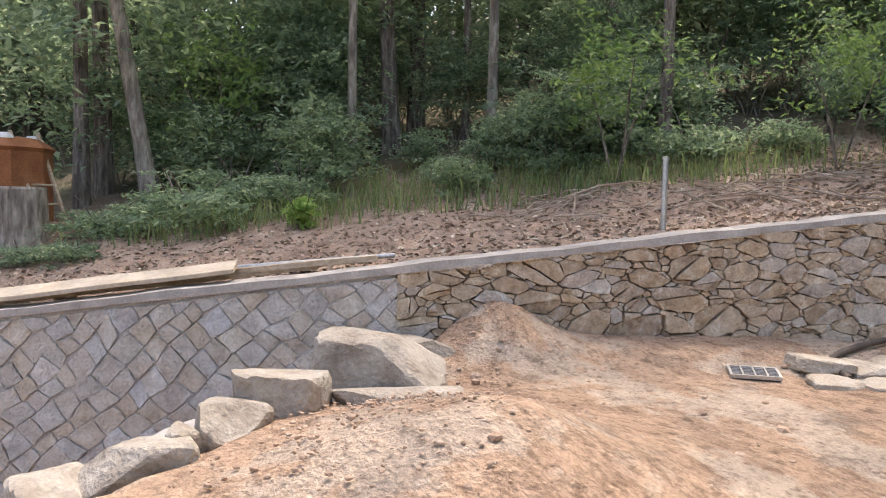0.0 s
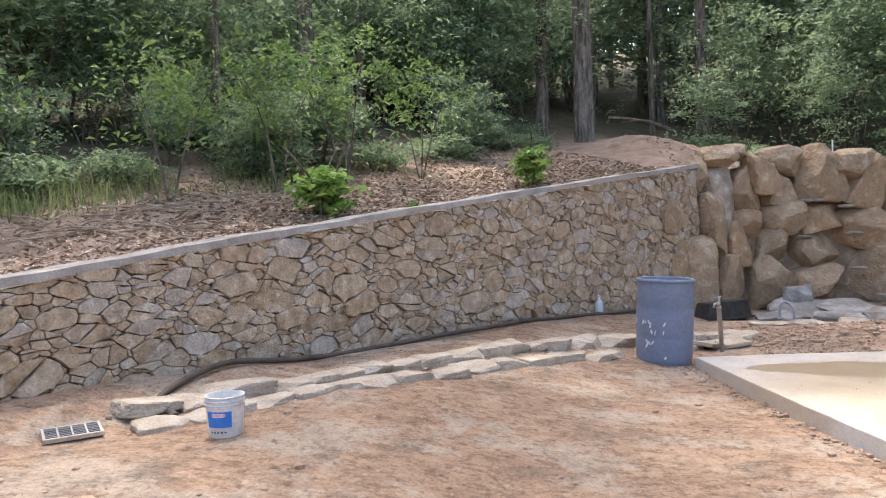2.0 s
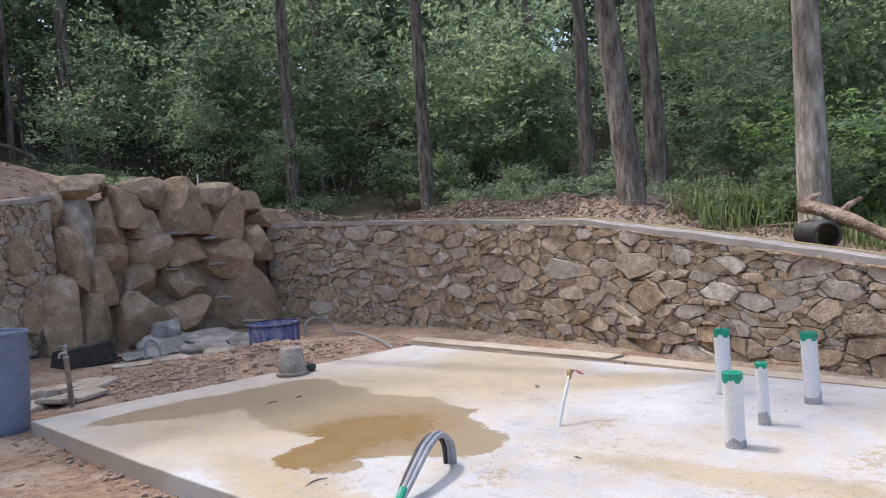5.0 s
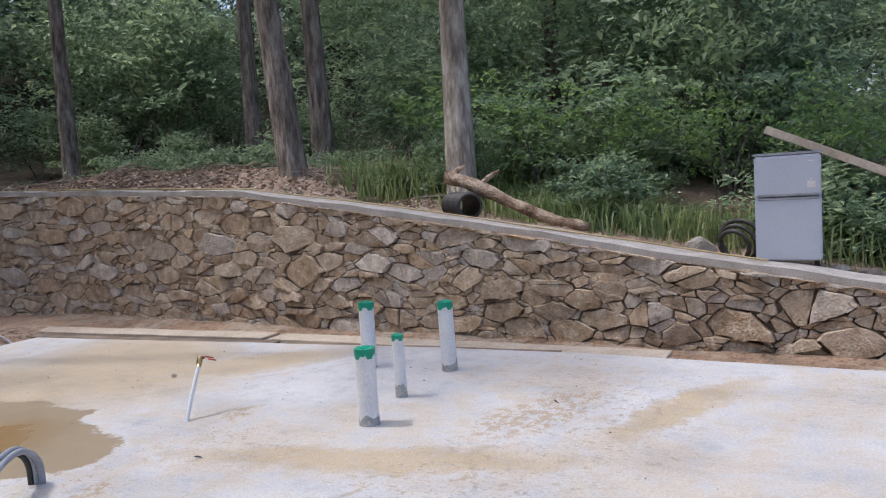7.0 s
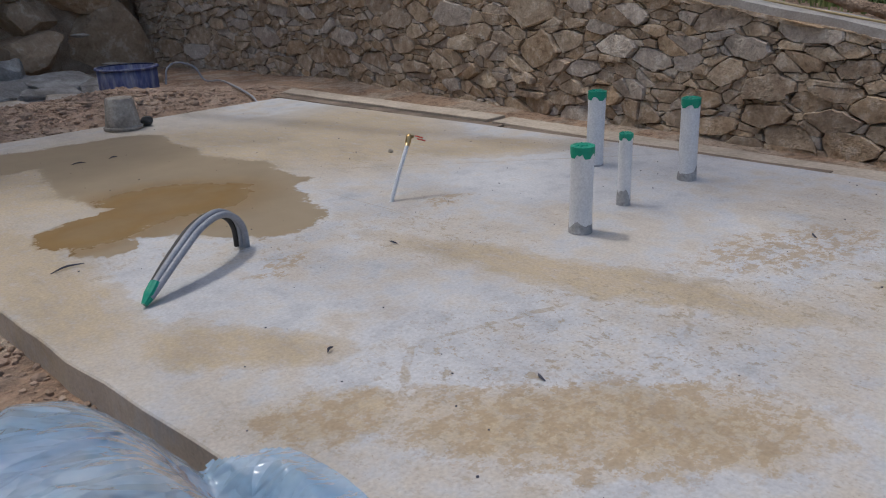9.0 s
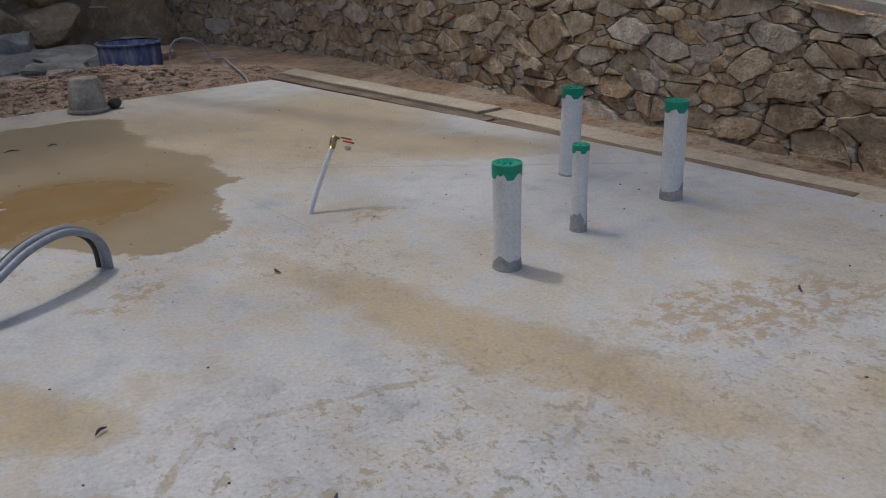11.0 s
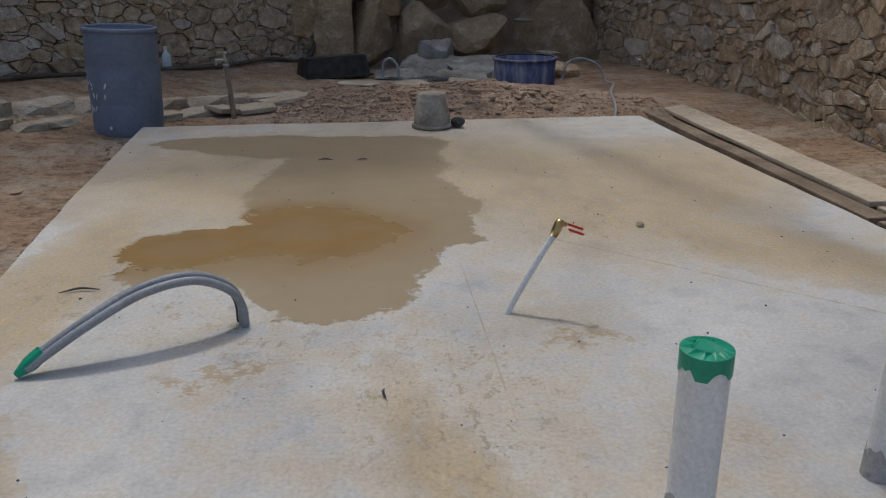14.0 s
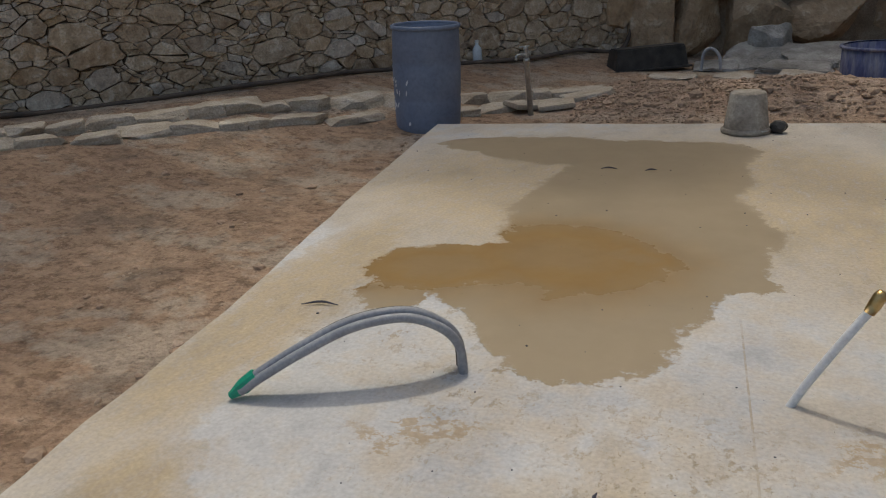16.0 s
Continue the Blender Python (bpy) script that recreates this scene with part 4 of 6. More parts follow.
for k, (x, y, h, r, lx, ly) in enumerate(LEAD):
    pale = k in (0, 1, 4, 13)
    tall = k > 6
    tree(rng, x, y, h + 8 * tall, r, PINE if tall else CROWN[k % 2] if k in (2, 3) else HIGH, (lx, ly), M_BARK_PALE if pale else M_BARK, "slender forest tree with pale grey bark" if pale else "tall forest tree with dark brown bark", lift=(h + 7.0) * tall)
# pines with unseen crowns added to shade slab and yard: place, height, thickness, spread
for x, y, h, r, wide in ((2.95, 17.6, 33.5, 0.18, 0.6), (-2.45, 14.9, 23, 0.16, 1.0), (0.4, 18.8, 26, 0.17, 0.9), (-1.3, 20.2, 27, 0.18, 1.15), (-4.6, 17.6, 25, 0.18, 1.1), (1.2, 23.4, 27, 0.19, 1.2), (-0.4, 24.5, 30, 0.2, 1.2)):
    tree(rng, x, y, h, r, PINE, bark=M_BARK, label="very tall straight pine with an unseen crown added for shade", scale=wide, lift=h - 1.0 - gz(x, y))


def wooded(x, y):
    """Whether a place lies in the wood, clear of the path up the hill and the leaf-strewn verge."""
    _, _, sd = ground_height(np.array([x]), np.array([y]))
    return -sd[0]


def trail(x, y):
    return abs((x - 4.6) - 0.06 * (y - 14)) < 1.5 and y < 24


count = 0
while count < 44:
    a, r = rng.uniform(radians(-15), radians(190)), rng.uniform(11, 26)
    x, y = 3 + r * math.cos(a), 3 + r * math.sin(a)
    d = wooded(x, y)
    if d < 4.5 or trail(x, y):
        continue
    tree(rng, x, y, rng.uniform(8, 13), rng.uniform(0.06, 0.16), CROWN[count % 2], (rng.gauss(0, 0.02), rng.gauss(0, 0.02)), lift=rng.uniform(-1.5, 0.5), scale=rng.uniform(0.75, 1.15))
    count += 1
count = 0
while count < 95:
    a, r = rng.uniform(radians(-15), radians(195)), rng.uniform(22, 44)
    x, y = 3 + r * math.cos(a), 3 + r * math.sin(a)
    if wooded(x, y) < 4 or trail(x, y):
        continue
    tree(rng, x, y, rng.uniform(9, 13), rng.uniform(0.1, 0.2), FAR[count % 2], scale=rng.uniform(0.8, 1.25), label="leafy tree deep in the wood")
    count += 1
for k in range(52):
    a, r = radians(-5 + 200 * k / 52), rng.uniform(22, 34)
    tree(rng, 3 + r * math.cos(a), 3 + r * math.sin(a), 12, 0.15, FAR[k % 2], scale=rng.uniform(1.0, 1.3), label="leafy tree deep in the wood")
count = 0
while count < 66:
    s = rng.uniform(6.0, LINE_A.length)
    back = rng.uniform(4.3 if s < 14 else 3.4, 9.0)
    p = LINE_A.place(s, 0, -back)
    if trail(p.x, p.y) or p.y > 17:
        continue
    bush(rng, p.x, p.y, BUSH[count % 3] if back < 6.3 else SAPLING[count % 2], rng.uniform(0.55, 0.95), "dense green bush at the edge of the wood")
    count += 1
count = 0
while count < 42:
    s = rng.uniform(-4, 17)
    back = rng.uniform(3.0, 9)
    p = LINE_B.place(s, 0, -back)
    if trail(p.x, p.y) or wooded(p.x, p.y) < 2.0:
        continue
    bush(rng, p.x, p.y, BUSH[count % 3] if back < 4.2 or count % 2 else SAPLING[count % 2], rng.uniform(0.7, 1.2), "dense green bush at the edge of the wood")
    count += 1
count = 0
while count < 75:
    a, r = rng.uniform(radians(-15), radians(195)), rng.uniform(12, 24)
    x, y = 3 + r * math.cos(a), 3 + r * math.sin(a)
    if wooded(x, y) < 5 or trail(x, y):
        continue
    bush(rng, x, y, SAPLING[count % 2], rng.uniform(1.0, 1.6), "leafy sapling under the trees", "sapling", tall=1)
    count += 1


def scatter_mesh(name, verts, faces, material, label, category):
    m_ = bpy.data.meshes.new(name)
    v, f = np.concatenate(verts), np.concatenate(faces)
    m_.vertices.add(len(v))
    m_.vertices.foreach_set("co", v.astype(np.float32).ravel())
    m_.loops.add(len(f) * 3)
    m_.loops.foreach_set("vertex_index", f.astype(np.int32).ravel())
    m_.polygons.add(len(f))
    m_.polygons.foreach_set("loop_start", np.arange(0, len(f) * 3, 3, dtype=np.int32))
    m_.update(calc_edges=True)
    m_.materials.append(material)
    return tagged(new(name, m_), label, category, kind="stuff")


# leaf litter on the verge, grass at the edge of the wood
rs = np.random.RandomState(31)
N = 42000
cs = rs.randint(0, len(chain) - 1, N)
ct_, cd = rs.uniform(0, 1, N)[:, None], chain[cs + 1] - chain[cs]
cn = np.stack([cd[:, 1], -cd[:, 0]], 1) / np.linalg.norm(cd, axis=1)[:, None]
cp_ = chain[cs] + cd * ct_ - cn * (0.38 + np.abs(rs.normal(0, 1.7, N)))[:, None]
lx, ly = cp_[:, 0], cp_[:, 1]
lz, _, lsd = ground_height(lx, ly)
keep = (lsd < -0.37) & (ly > -2) & ~((lx > 8.3) & (ly < 5.5))
pts = np.stack([lx, ly, lz + 0.012], 1)[keep]
nr = np.stack([rs.normal(0, 0.35, len(pts)), rs.normal(0, 0.35, len(pts)), np.ones(len(pts))], 1)
nr /= np.linalg.norm(nr, axis=1, keepdims=True)
v, f = leaf_arrays(rs, pts, nr, rs.uniform(0.04, 0.095, len(pts)), 0.5)
scatter_mesh("leaf_litter", [v], [f], M_LITTER, "dry brown leaf litter on the slope above the walls", "leaf litter")


def grass_patch(rs, n, cx, cy, rx, ry, height):
    x, y = cx + rs.normal(0, rx, n), cy + rs.normal(0, ry, n)
    z, _, sd = ground_height(x, y)
    ok = sd < np.where(x < 6, -2.5, -0.8)
    x, y, z = x[ok], y[ok], z[ok]
    n = len(x)
    a, h = rs.uniform(0, 6.28, n), height * rs.uniform(0.35, 1.3, n)
    d = np.stack([np.cos(a), np.sin(a), np.zeros(n)], 1)
    w = np.stack([-np.sin(a), np.cos(a), np.zeros(n)], 1) * 0.008
    p = np.stack([x, y, z - 0.02], 1)
    up = np.array([0, 0, 1.0])
    mid = p + up * (h * 0.62)[:, None] + d * (h * 0.18)[:, None]
    tip = p + up * (h * 0.78)[:, None] + d * (h * 0.75)[:, None]
    v = np.stack([p - w, p + w, mid + w * 0.8, mid - w * 0.8, tip], 1).reshape(-1, 3)
    k = np.arange(n)[:, None] * 5
    f = np.concatenate([k + np.array([[0, 1, 2]]), k + np.array([[0, 2, 3]]), k + np.array([[3, 2, 4]])], 1).reshape(-1, 3)
    return v, f


gv, gf, off = [], [], 0
for cx, cy, rx, ry, n, h in ((-6.3, 5.8, 0.9, 1.2, 2300, 0.36), (-5.0, 7.6, 0.8, 0.9, 2000, 0.38), (-6.9, 4.0, 0.6, 0.9, 1600, 0.36), (-3.7, 9.0, 0.7, 0.8, 1100, 0.34), (-1.6, 10.6, 0.6, 0.6, 600, 0.28), (10.6, 6.5, 0.25, 0.3, 420, 0.42), (10.9, 6.3, 0.2, 0.25, 500, 0.55), (10.8, 4.6, 0.35, 0.5, 900, 0.34), (10.7, 3.4, 0.35, 0.5, 900, 0.36), (10.8, 2.2, 0.35, 0.6, 900, 0.4), (11.2, 0.6, 0.5, 0.9, 800, 0.4), (10.4, 4.0, 0.15, 0.8, 300, 0.2), (11.7, 5.4, 0.4, 0.4, 500, 0.5)):
    v, f = grass_patch(rs, int(n * (0.5 if cx < 0 else 1.0)), cx, cy, rx, ry, h)
    gv.append(v)
    gf.append(f + off)
    off += len(v)
scatter_mesh("grass", gv, gf, M_GRASS, "long green grass at the edge of the wood", "grass")

# low undergrowth and the young bright shrubs on the verge
rng = random.Random(77)
for s, back, sc in ((9.2, 3.9, 0.7), (10.4, 4.2, 0.7), (12.2, 4.0, 0.8), (13.6, 4.0, 0.8), (15.2, 3.6, 0.8), (7.0, 3.9, 0.9), (5.8, 3.4, 1.0), (17.0, 3.4, 0.8), (18.6, 3.6, 0.8)):
    p = LINE_A.place(s, 0, -back)
    bush(rng, p.x, p.y, LOW, sc, "low leafy undergrowth at the edge of the wood", "undergrowth")
for s, back, sc in ((3.0, 2.2, 0.9), (5.0, 2.0, 0.9), (6.5, 2.4, 0.8), (8.0, 2.6, 0.8), (12.8, 1.8, 0.8), (14.0, 1.6, 0.9), (15.5, 1.8, 1.0)):
    p = LINE_B.place(s, 0, -back)
    bush(rng, p.x, p.y, LOW, sc, "low leafy undergrowth at the edge of the wood", "undergrowth")
for x, y, sc in ((-7.6, 1.5, 0.5), (-8.0, 2.5, 0.7), (-8.4, 3.4, 0.8), (-7.2, 2.0, 0.4), (-8.3, 4.3, 0.8)):
    bush(rng, x, y, LOW, sc, "low leafy weeds beside the old bin", "undergrowth")
for x, y in ((7.0, 20.5), (8.4, 21.5), (9.6, 20.0), (11.0, 21.0), (12.2, 19.0), (7.6, 23.5), (9.4, 24.0), (5.9, 24.5), (13.5, 20.5), (3.2, 22.0), (11.5, 17.5), (13.0, 16.0)):
    bush(rng, x, y, SAPLING[int(x) % 2], rng.uniform(0.9, 1.3), "leafy sapling under the trees", "sapling", tall=1)
for k in range(16):
    x, y = rng.uniform(5.6, 11.5), rng.uniform(16.3, 19.5)
    bush(rng, x, y, LOW if k % 3 else SAPLING[k % 2], rng.uniform(0.6, 1.0), "low leafy undergrowth on the bank behind the waterfall", "undergrowth")
for k in range(8):
    x, y = rng.uniform(0.2, 2.6), rng.uniform(15.2, 18.5)
    bush(rng, x, y, BUSH[k % 3] if k % 2 else LOW, rng.uniform(0.5, 0.9), "green bush beside the bare bank of earth", "bush")
for k in range(40):
    p = LINE_B.place(rng.uniform(7.5, 17.5), 0, -rng.uniform(1.7, 6.5))
    bush(rng, p.x, p.y, LOW if k % 2 else BUSH[k % 3], rng.uniform(0.55, 0.9), "leafy thicket behind the east wall", "undergrowth")
for k in range(8):
    p = LINE_B.place(8.5 + k * 1.05, 0, -rng.uniform(2.4, 4.0))
    bush(rng, p.x, p.y, YOUNG[1], rng.uniform(0.55, 0.8), "fresh green sapling among the weeds", "sapling", tall=1)
for k in range(26):
    x, y = rng.uniform(-7.0, 2.6), rng.uniform(17.5, 25.0)
    bush(rng, x, y, SAPLING[k % 2], rng.uniform(1.0, 1.5), "leafy sapling under the trees", "sapling", tall=1)
for k in range(12):
    bush(rng, rng.uniform(-12.0, -8.6), rng.uniform(2.6, 6.6), BUSH[k % 3] if k % 2 else SAPLING[k % 2], rng.uniform(0.7, 1.0), "green bush behind the old bin", "bush")
bush(rng, -0.55, 8.85, YOUNG[0], 1.0, "young shrub with large bright green leaves", "shrub")
bush(rng, 1.75, 11.7, YOUNG[0], 0.85, "yellow-green young shrub on the bare verge", "shrub")
bush(rng, 0.35, 9.5, YOUNG[0], 0.3, "small bright green seedling", "seedling")
bush(rng, -6.1, 4.1, YOUNG[0], 0.6, "bright green young shrub in the grass", "shrub")
for x, y, sc in ((-1.6, 10.4, 0.9), (-2.6, 9.4, 0.8), (-4.5, 7.6, 0.9), (-9.6, 4.6, 1.0), (0.1, 12.0, 0.8), (-0.9, 11.3, 0.9)):
    bush(rng, x, y, YOUNG[1], sc, "bright green sapling with spreading leaves", "sapling", tall=1)

# ---- materials of the things ----
M_PVC = surf("white_pvc", [(0.3, (0.70, 0.71, 0.73)), (0.75, (0.80, 0.80, 0.80))], 9, 0.45, 0, 90, 0.3, 0.1)
M_PVC_DIRTY = surf("cement_smear", [(0.3, (0.34, 0.33, 0.32)), (0.7, (0.50, 0.49, 0.48))], 14, 0.9, 0, 60, 0.5, 0.5)
M_TAPE = surf("green_tape", [(0.3, (0.0, 0.25, 0.15)), (0.7, (0.01, 0.33, 0.2))], 12, 0.4, 0, 60, 0.2, 0.2)
M_GREYPIPE = surf("grey_conduit", [(0.3, (0.25, 0.26, 0.29)), (0.7, (0.36, 0.37, 0.40))], 12, 0.45, 0, 90, 0.3, 0.2)
M_BLACKPIPE = surf("black_rubber", [(0.3, (0.02, 0.02, 0.02)), (0.7, (0.06, 0.055, 0.05))], 10, 0.6, 0, 60, 0.3, 0.2)
M_BRASS = surf("brass", [(0.3, (0.45, 0.30, 0.12)), (0.7, (0.6, 0.42, 0.2))], 30, 0.35, 1.0, 90, 0.2, 0.1)
M_RED = surf("red_plastic", [(0.3, (0.5, 0.03, 0.02)), (0.7, (0.62, 0.06, 0.04))], 10, 0.4, 0, 60, 0.2, 0.1)
M_STEEL = surf("galvanised_steel", [(0.3, (0.4, 0.4, 0.4)), (0.7, (0.6, 0.6, 0.58))], 14, 0.4, 0.8, 60, 0.4, 0.2)
M_RUST = surf("rusty_sheet", [(0.25, (0.20, 0.075, 0.03)), (0.55, (0.36, 0.14, 0.055)), (0.8, (0.42, 0.2, 0.1))], 3, 0.8, 0.1, 40, 0.5, 0.4)
M_WOOD = surf("weathered_wood", [(0.3, (0.36, 0.26, 0.17)), (0.55, (0.49, 0.38, 0.265)), (0.75, (0.58, 0.48, 0.36))], 5, 0.85, 0, 30, 0.5, 0.4, 0.006, stretch=(6, 0.7, 6))
M_WOOD_PALE = surf("pale_board", [(0.3, (0.42, 0.345, 0.26)), (0.7, (0.57, 0.49, 0.39))], 4, 0.85, 0, 30, 0.4, 0.3, 0.004)
M_FRIDGE = surf("white_enamel", [(0.3, (0.46, 0.49, 0.57)), (0.7, (0.52, 0.55, 0.63))], 2, 0.3, 0, 50, 0.1, 0.05)
M_BLUETUB = surf("dark_blue_plastic", [(0.3, (0.05, 0.06, 0.15)), (0.48, (0.09, 0.105, 0.23)), (0.58, (0.19, 0.20, 0.30)), (0.7, (0.34, 0.34, 0.36))], 9, 0.65, 0, 50, 0.5, 0.3, stretch=(1, 1, 0.25))
M_GREYPAIL = surf("mortar_grey_plastic", [(0.3, (0.20, 0.17, 0.135)), (0.5, (0.32, 0.28, 0.235)), (0.7, (0.46, 0.42, 0.36))], 7, 0.8, 0, 50, 0.5, 0.4)
M_WHITEPAIL = surf("white_bucket_plastic", [(0.3, (0.62, 0.60, 0.58)), (0.7, (0.76, 0.75, 0.74))], 8, 0.5, 0, 50, 0.3, 0.2)
M_BLUE = surf("blue_label", [(0.3, (0.02, 0.15, 0.55)), (0.7, (0.04, 0.22, 0.65))], 6, 0.5, 0, 50, 0.2, 0.05)
M_PINK = surf("pink_print", [(0.3, (0.7, 0.35, 0.42)), (0.7, (0.75, 0.42, 0.5))], 6, 0.5, 0, 50, 0.2, 0.05)
M_DARK = surf("dark_print", [(0.3, (0.03, 0.03, 0.05)), (0.7, (0.06, 0.06, 0.09))], 6, 0.6, 0, 50, 0.2, 0.05)
M_SOIL = surf("dug_soil", [(0.3, (0.29, 0.20, 0.14)), (0.7, (0.43, 0.315, 0.23))], 8, 0.95, 0, 50, 0.5, 0.6)
M_CLOD = surf("earth_clod", [(0.3, (0.34, 0.225, 0.155)), (0.7, (0.50, 0.37, 0.27))], 8, 0.95, 0, 50, 0.5, 0.6, 0.01, "island", [(0, (0.36, 0.24, 0.165)), (0.7, (0.48, 0.35, 0.255)), (1, (0.54, 0.44, 0.35))])
M_PAINT = surf("white_paint_splash", [(0.3, (0.6, 0.62, 0.66)), (0.7, (0.75, 0.76, 0.78))], 9, 0.6, 0, 50, 0.2, 0.1)
M_HOSE = surf("dusty_black_hose", [(0.3, (0.05, 0.04, 0.035)), (0.7, (0.14, 0.105, 0.08))], 4, 0.75, 0, 50, 0.3, 0.2)
M_YELLOW = surf("rope", [(0.3, (0.34, 0.25, 0.11)), (0.7, (0.44, 0.34, 0.18))], 9, 0.6, 0, 50, 0.2, 0.1)


def film_material():
    m, nt, b = nodes_of("clear_blue_film", 0.1)
    col = ramp(nt, noise_of(nt, 2.5, 4), [(0.3, (0.20, 0.42, 0.70)), (0.5, (0.36, 0.55, 0.74)), (0.66, (0.60, 0.67, 0.72))])
    link(nt, col, b.inputs["Base Color"])
    b.inputs["Coat Weight"].default_value = 0.5
    tp = nt.nodes.new("ShaderNodeBsdfTransparent")
    mx = nt.nodes.new("ShaderNodeMixShader")
    mx.inputs[0].default_value = 0.4
    link(nt, b.outputs[0], mx.inputs[1])
    link(nt, tp.outputs[0], mx.inputs[2])
    link(nt, mx.outputs[0], nt.nodes["Material Output"].inputs["Surface"])
    crease = nt.nodes.new("ShaderNodeTexVoronoi")
    crease.feature = "DISTANCE_TO_EDGE"
    crease.inputs["Scale"].default_value = 1.0
    mp = nt.nodes.new("ShaderNodeMapping")
    mp.inputs["Rotation"].default_value, mp.inputs["Scale"].default_value = (0, 0, radians(35)), (5.0, 14.0, 9.0)
    sp_ = nt.nodes.new("ShaderNodeNewGeometry").outputs["Position"]
    link(nt, sp_, mp.inputs["Vector"])
    link(nt, mp.outputs[0], crease.inputs["Vector"])
    bump(nt, b, math_of(nt, "ADD", math_of(nt, "MULTIPLY", crease.outputs["Distance"], -0.8), noise_of(nt, 6.0, 3)), 1.0, 0.05)
    return m


M_FILM = film_material()

# ---- drum ----
drum = root("plastic_drum", pose(3.07, 8.86, -0.13, 0, 2.5, 0), "faded blue plastic drum with white paint splashes, open on top", "drum")
M_DRUM = surf("blue_plastic", [(0.3, (0.155, 0.19, 0.275)), (0.7, (0.21, 0.25, 0.345))], 3, 0.55, 0, 30, 0.3, 0.1)
bm = bmesh.new()
lathe(bm, [(0, 0.0), (0.26, 0.0), (0.28, 0.02), (0.285, 0.08), (0.292, 0.28), (0.287, 0.30), (0.292, 0.32), (0.295, 0.58), (0.289, 0.60), (0.294, 0.62), (0.285, 0.86), (0.285, 0.885), (0.272, 0.885), (0.272, 0.80), (0.27, 0.06), (0, 0.05)], 48)
part("body", bm, M_DRUM, drum, smooth=True)
bm = bmesh.new()
lathe(bm, [(0.284, 0.872), (0.298, 0.874), (0.301, 0.89), (0.297, 0.904), (0.284, 0.908), (0.272, 0.902), (0.272, 0.885)], 48)
part("rim", bm, M_DRUM, drum, smooth=True)
rng = random.Random(3)
for k in range(16):
    bm = bmesh.new()
    a, z = radians(-125 + rng.gauss(0, 22)), rng.uniform(0.10, 0.52)
    w, h, t = rng.uniform(0.005, 0.013), rng.uniform(0.012, 0.035), rng.uniform(-0.6, 0.6)
    ring = []
    for j in range(8):
        u, q = w * math.cos(j * 0.785), h * math.sin(j * 0.785)
        aa = a + (u * math.cos(t) - q * math.sin(t)) / 0.297
        ring.append(bm.verts.new((0.2985 * math.cos(aa), 0.2985 * math.sin(aa), z + u * math.sin(t) + q * math.cos(t))))
    bm.faces.new(ring)
    part("paint_splash", bm, M_PAINT, drum, "white paint splash")

# ---- rocks of the waterfall ----
W_DIR = Vector((3.75, 1.0, 0)).normalized()
W_OUT = Vector((W_DIR.y, -W_DIR.x, 0))
rng = random.Random(21)
# along, height of the middle, width, height, width at the top against the foot, lean in degrees
BOULDERS = [(-0.04, 2.04, 0.41, 0.73, 0.7, 8), (0.35, 1.57, 0.68, 1.26, 1.55, 2), (0.86, 1.8, 0.58, 0.85, 0.6, 4), (1.08, 2.09, 0.45, 0.76, 0.6, -14), (1.48, 1.81, 0.55, 0.52, 0.8, 0),
            (2.17, 2.08, 1.08, 0.98, 0.34, 0), (3.04, 1.89, 1.0, 0.98, 0.5, 14), (0.4, 2.36, 0.62, 0.4, 0.85, 0), (0.76, 2.47, 0.37, 0.29, 0.8, 0), (1.53, 2.3, 0.79, 0.51, 1.05, 0), (2.8, 2.17, 0.83, 0.57, 0.9, 0), (3.59, 2.13, 0.5, 0.39, 0.7, 0), (3.82, 1.81, 0.67, 0.34, 0.7, 0),
            (0.14, 1.25, 0.47, 1.08, 0.75, 0), (-0.24, 0.5, 0.64, 1.2, 0.95, 0), (0.63, 0.95, 0.53, 0.74, 0.9, 2), (1.42, 1.32, 0.72, 0.56, 0.85, 0), (1.32, 0.9, 0.7, 0.66, 0.8, 0), (2.14, 1.36, 0.83, 0.61, 0.85, 0), (2.93, 1.16, 0.93, 0.82, 1.0, 3), (3.5, 1.37, 0.52, 0.65, 0.75, 0), (2.05, 0.76, 0.9, 0.69, 0.85, 0),
            (1.13, 0.32, 0.76, 0.87, 0.9, -4), (1.89, 0.24, 0.9, 0.66, 0.95, 0), (3.19, 0.45, 1.34, 1.25, 0.7, 0), (0.36, 0.3, 0.8, 0.96, 0.65, 0), (0.83, 1.27, 0.55, 0.49, 0.9, 0)]
TURN_W = Matrix.Rotation(math.atan2(W_DIR.y, W_DIR.x), 4, "Z")
for along, z, w, h, top, lean in BOULDERS:
    p = Vector((4.45, 13.3, z)) + W_DIR * along - W_OUT * (0.16 * z - 0.04 + rng.uniform(-0.08, 0.12))
    bm = block_mesh(rng, w * 1.08, 0.8, h * 1.05, 4, 14.0, 0.2, 0.03, 13)
    for v in bm.verts:
        v.co.x *= 1.0 - (1.0 - top) * (v.co.z / h + 0.5 if top < 1 else v.co.z / h)
    grey = top > 1.2
    ob = finish("boulder", bm, M_BOULDER_GREY if grey else M_BOULDER)
    ob.matrix_world = Matrix.Translation(p) @ TURN_W @ Matrix.Rotation(radians(lean) + rng.gauss(0, 0.03), 4, "Y")
    tagged(ob, "tall pale grey-brown slab of rock in the dry waterfall" if grey else "tall slab-like reddish brown boulder stacked in the dry waterfall" if h > 1.3 * w else "rough reddish brown boulder stacked in the dry waterfall", "boulder", "boulders of the waterfall")
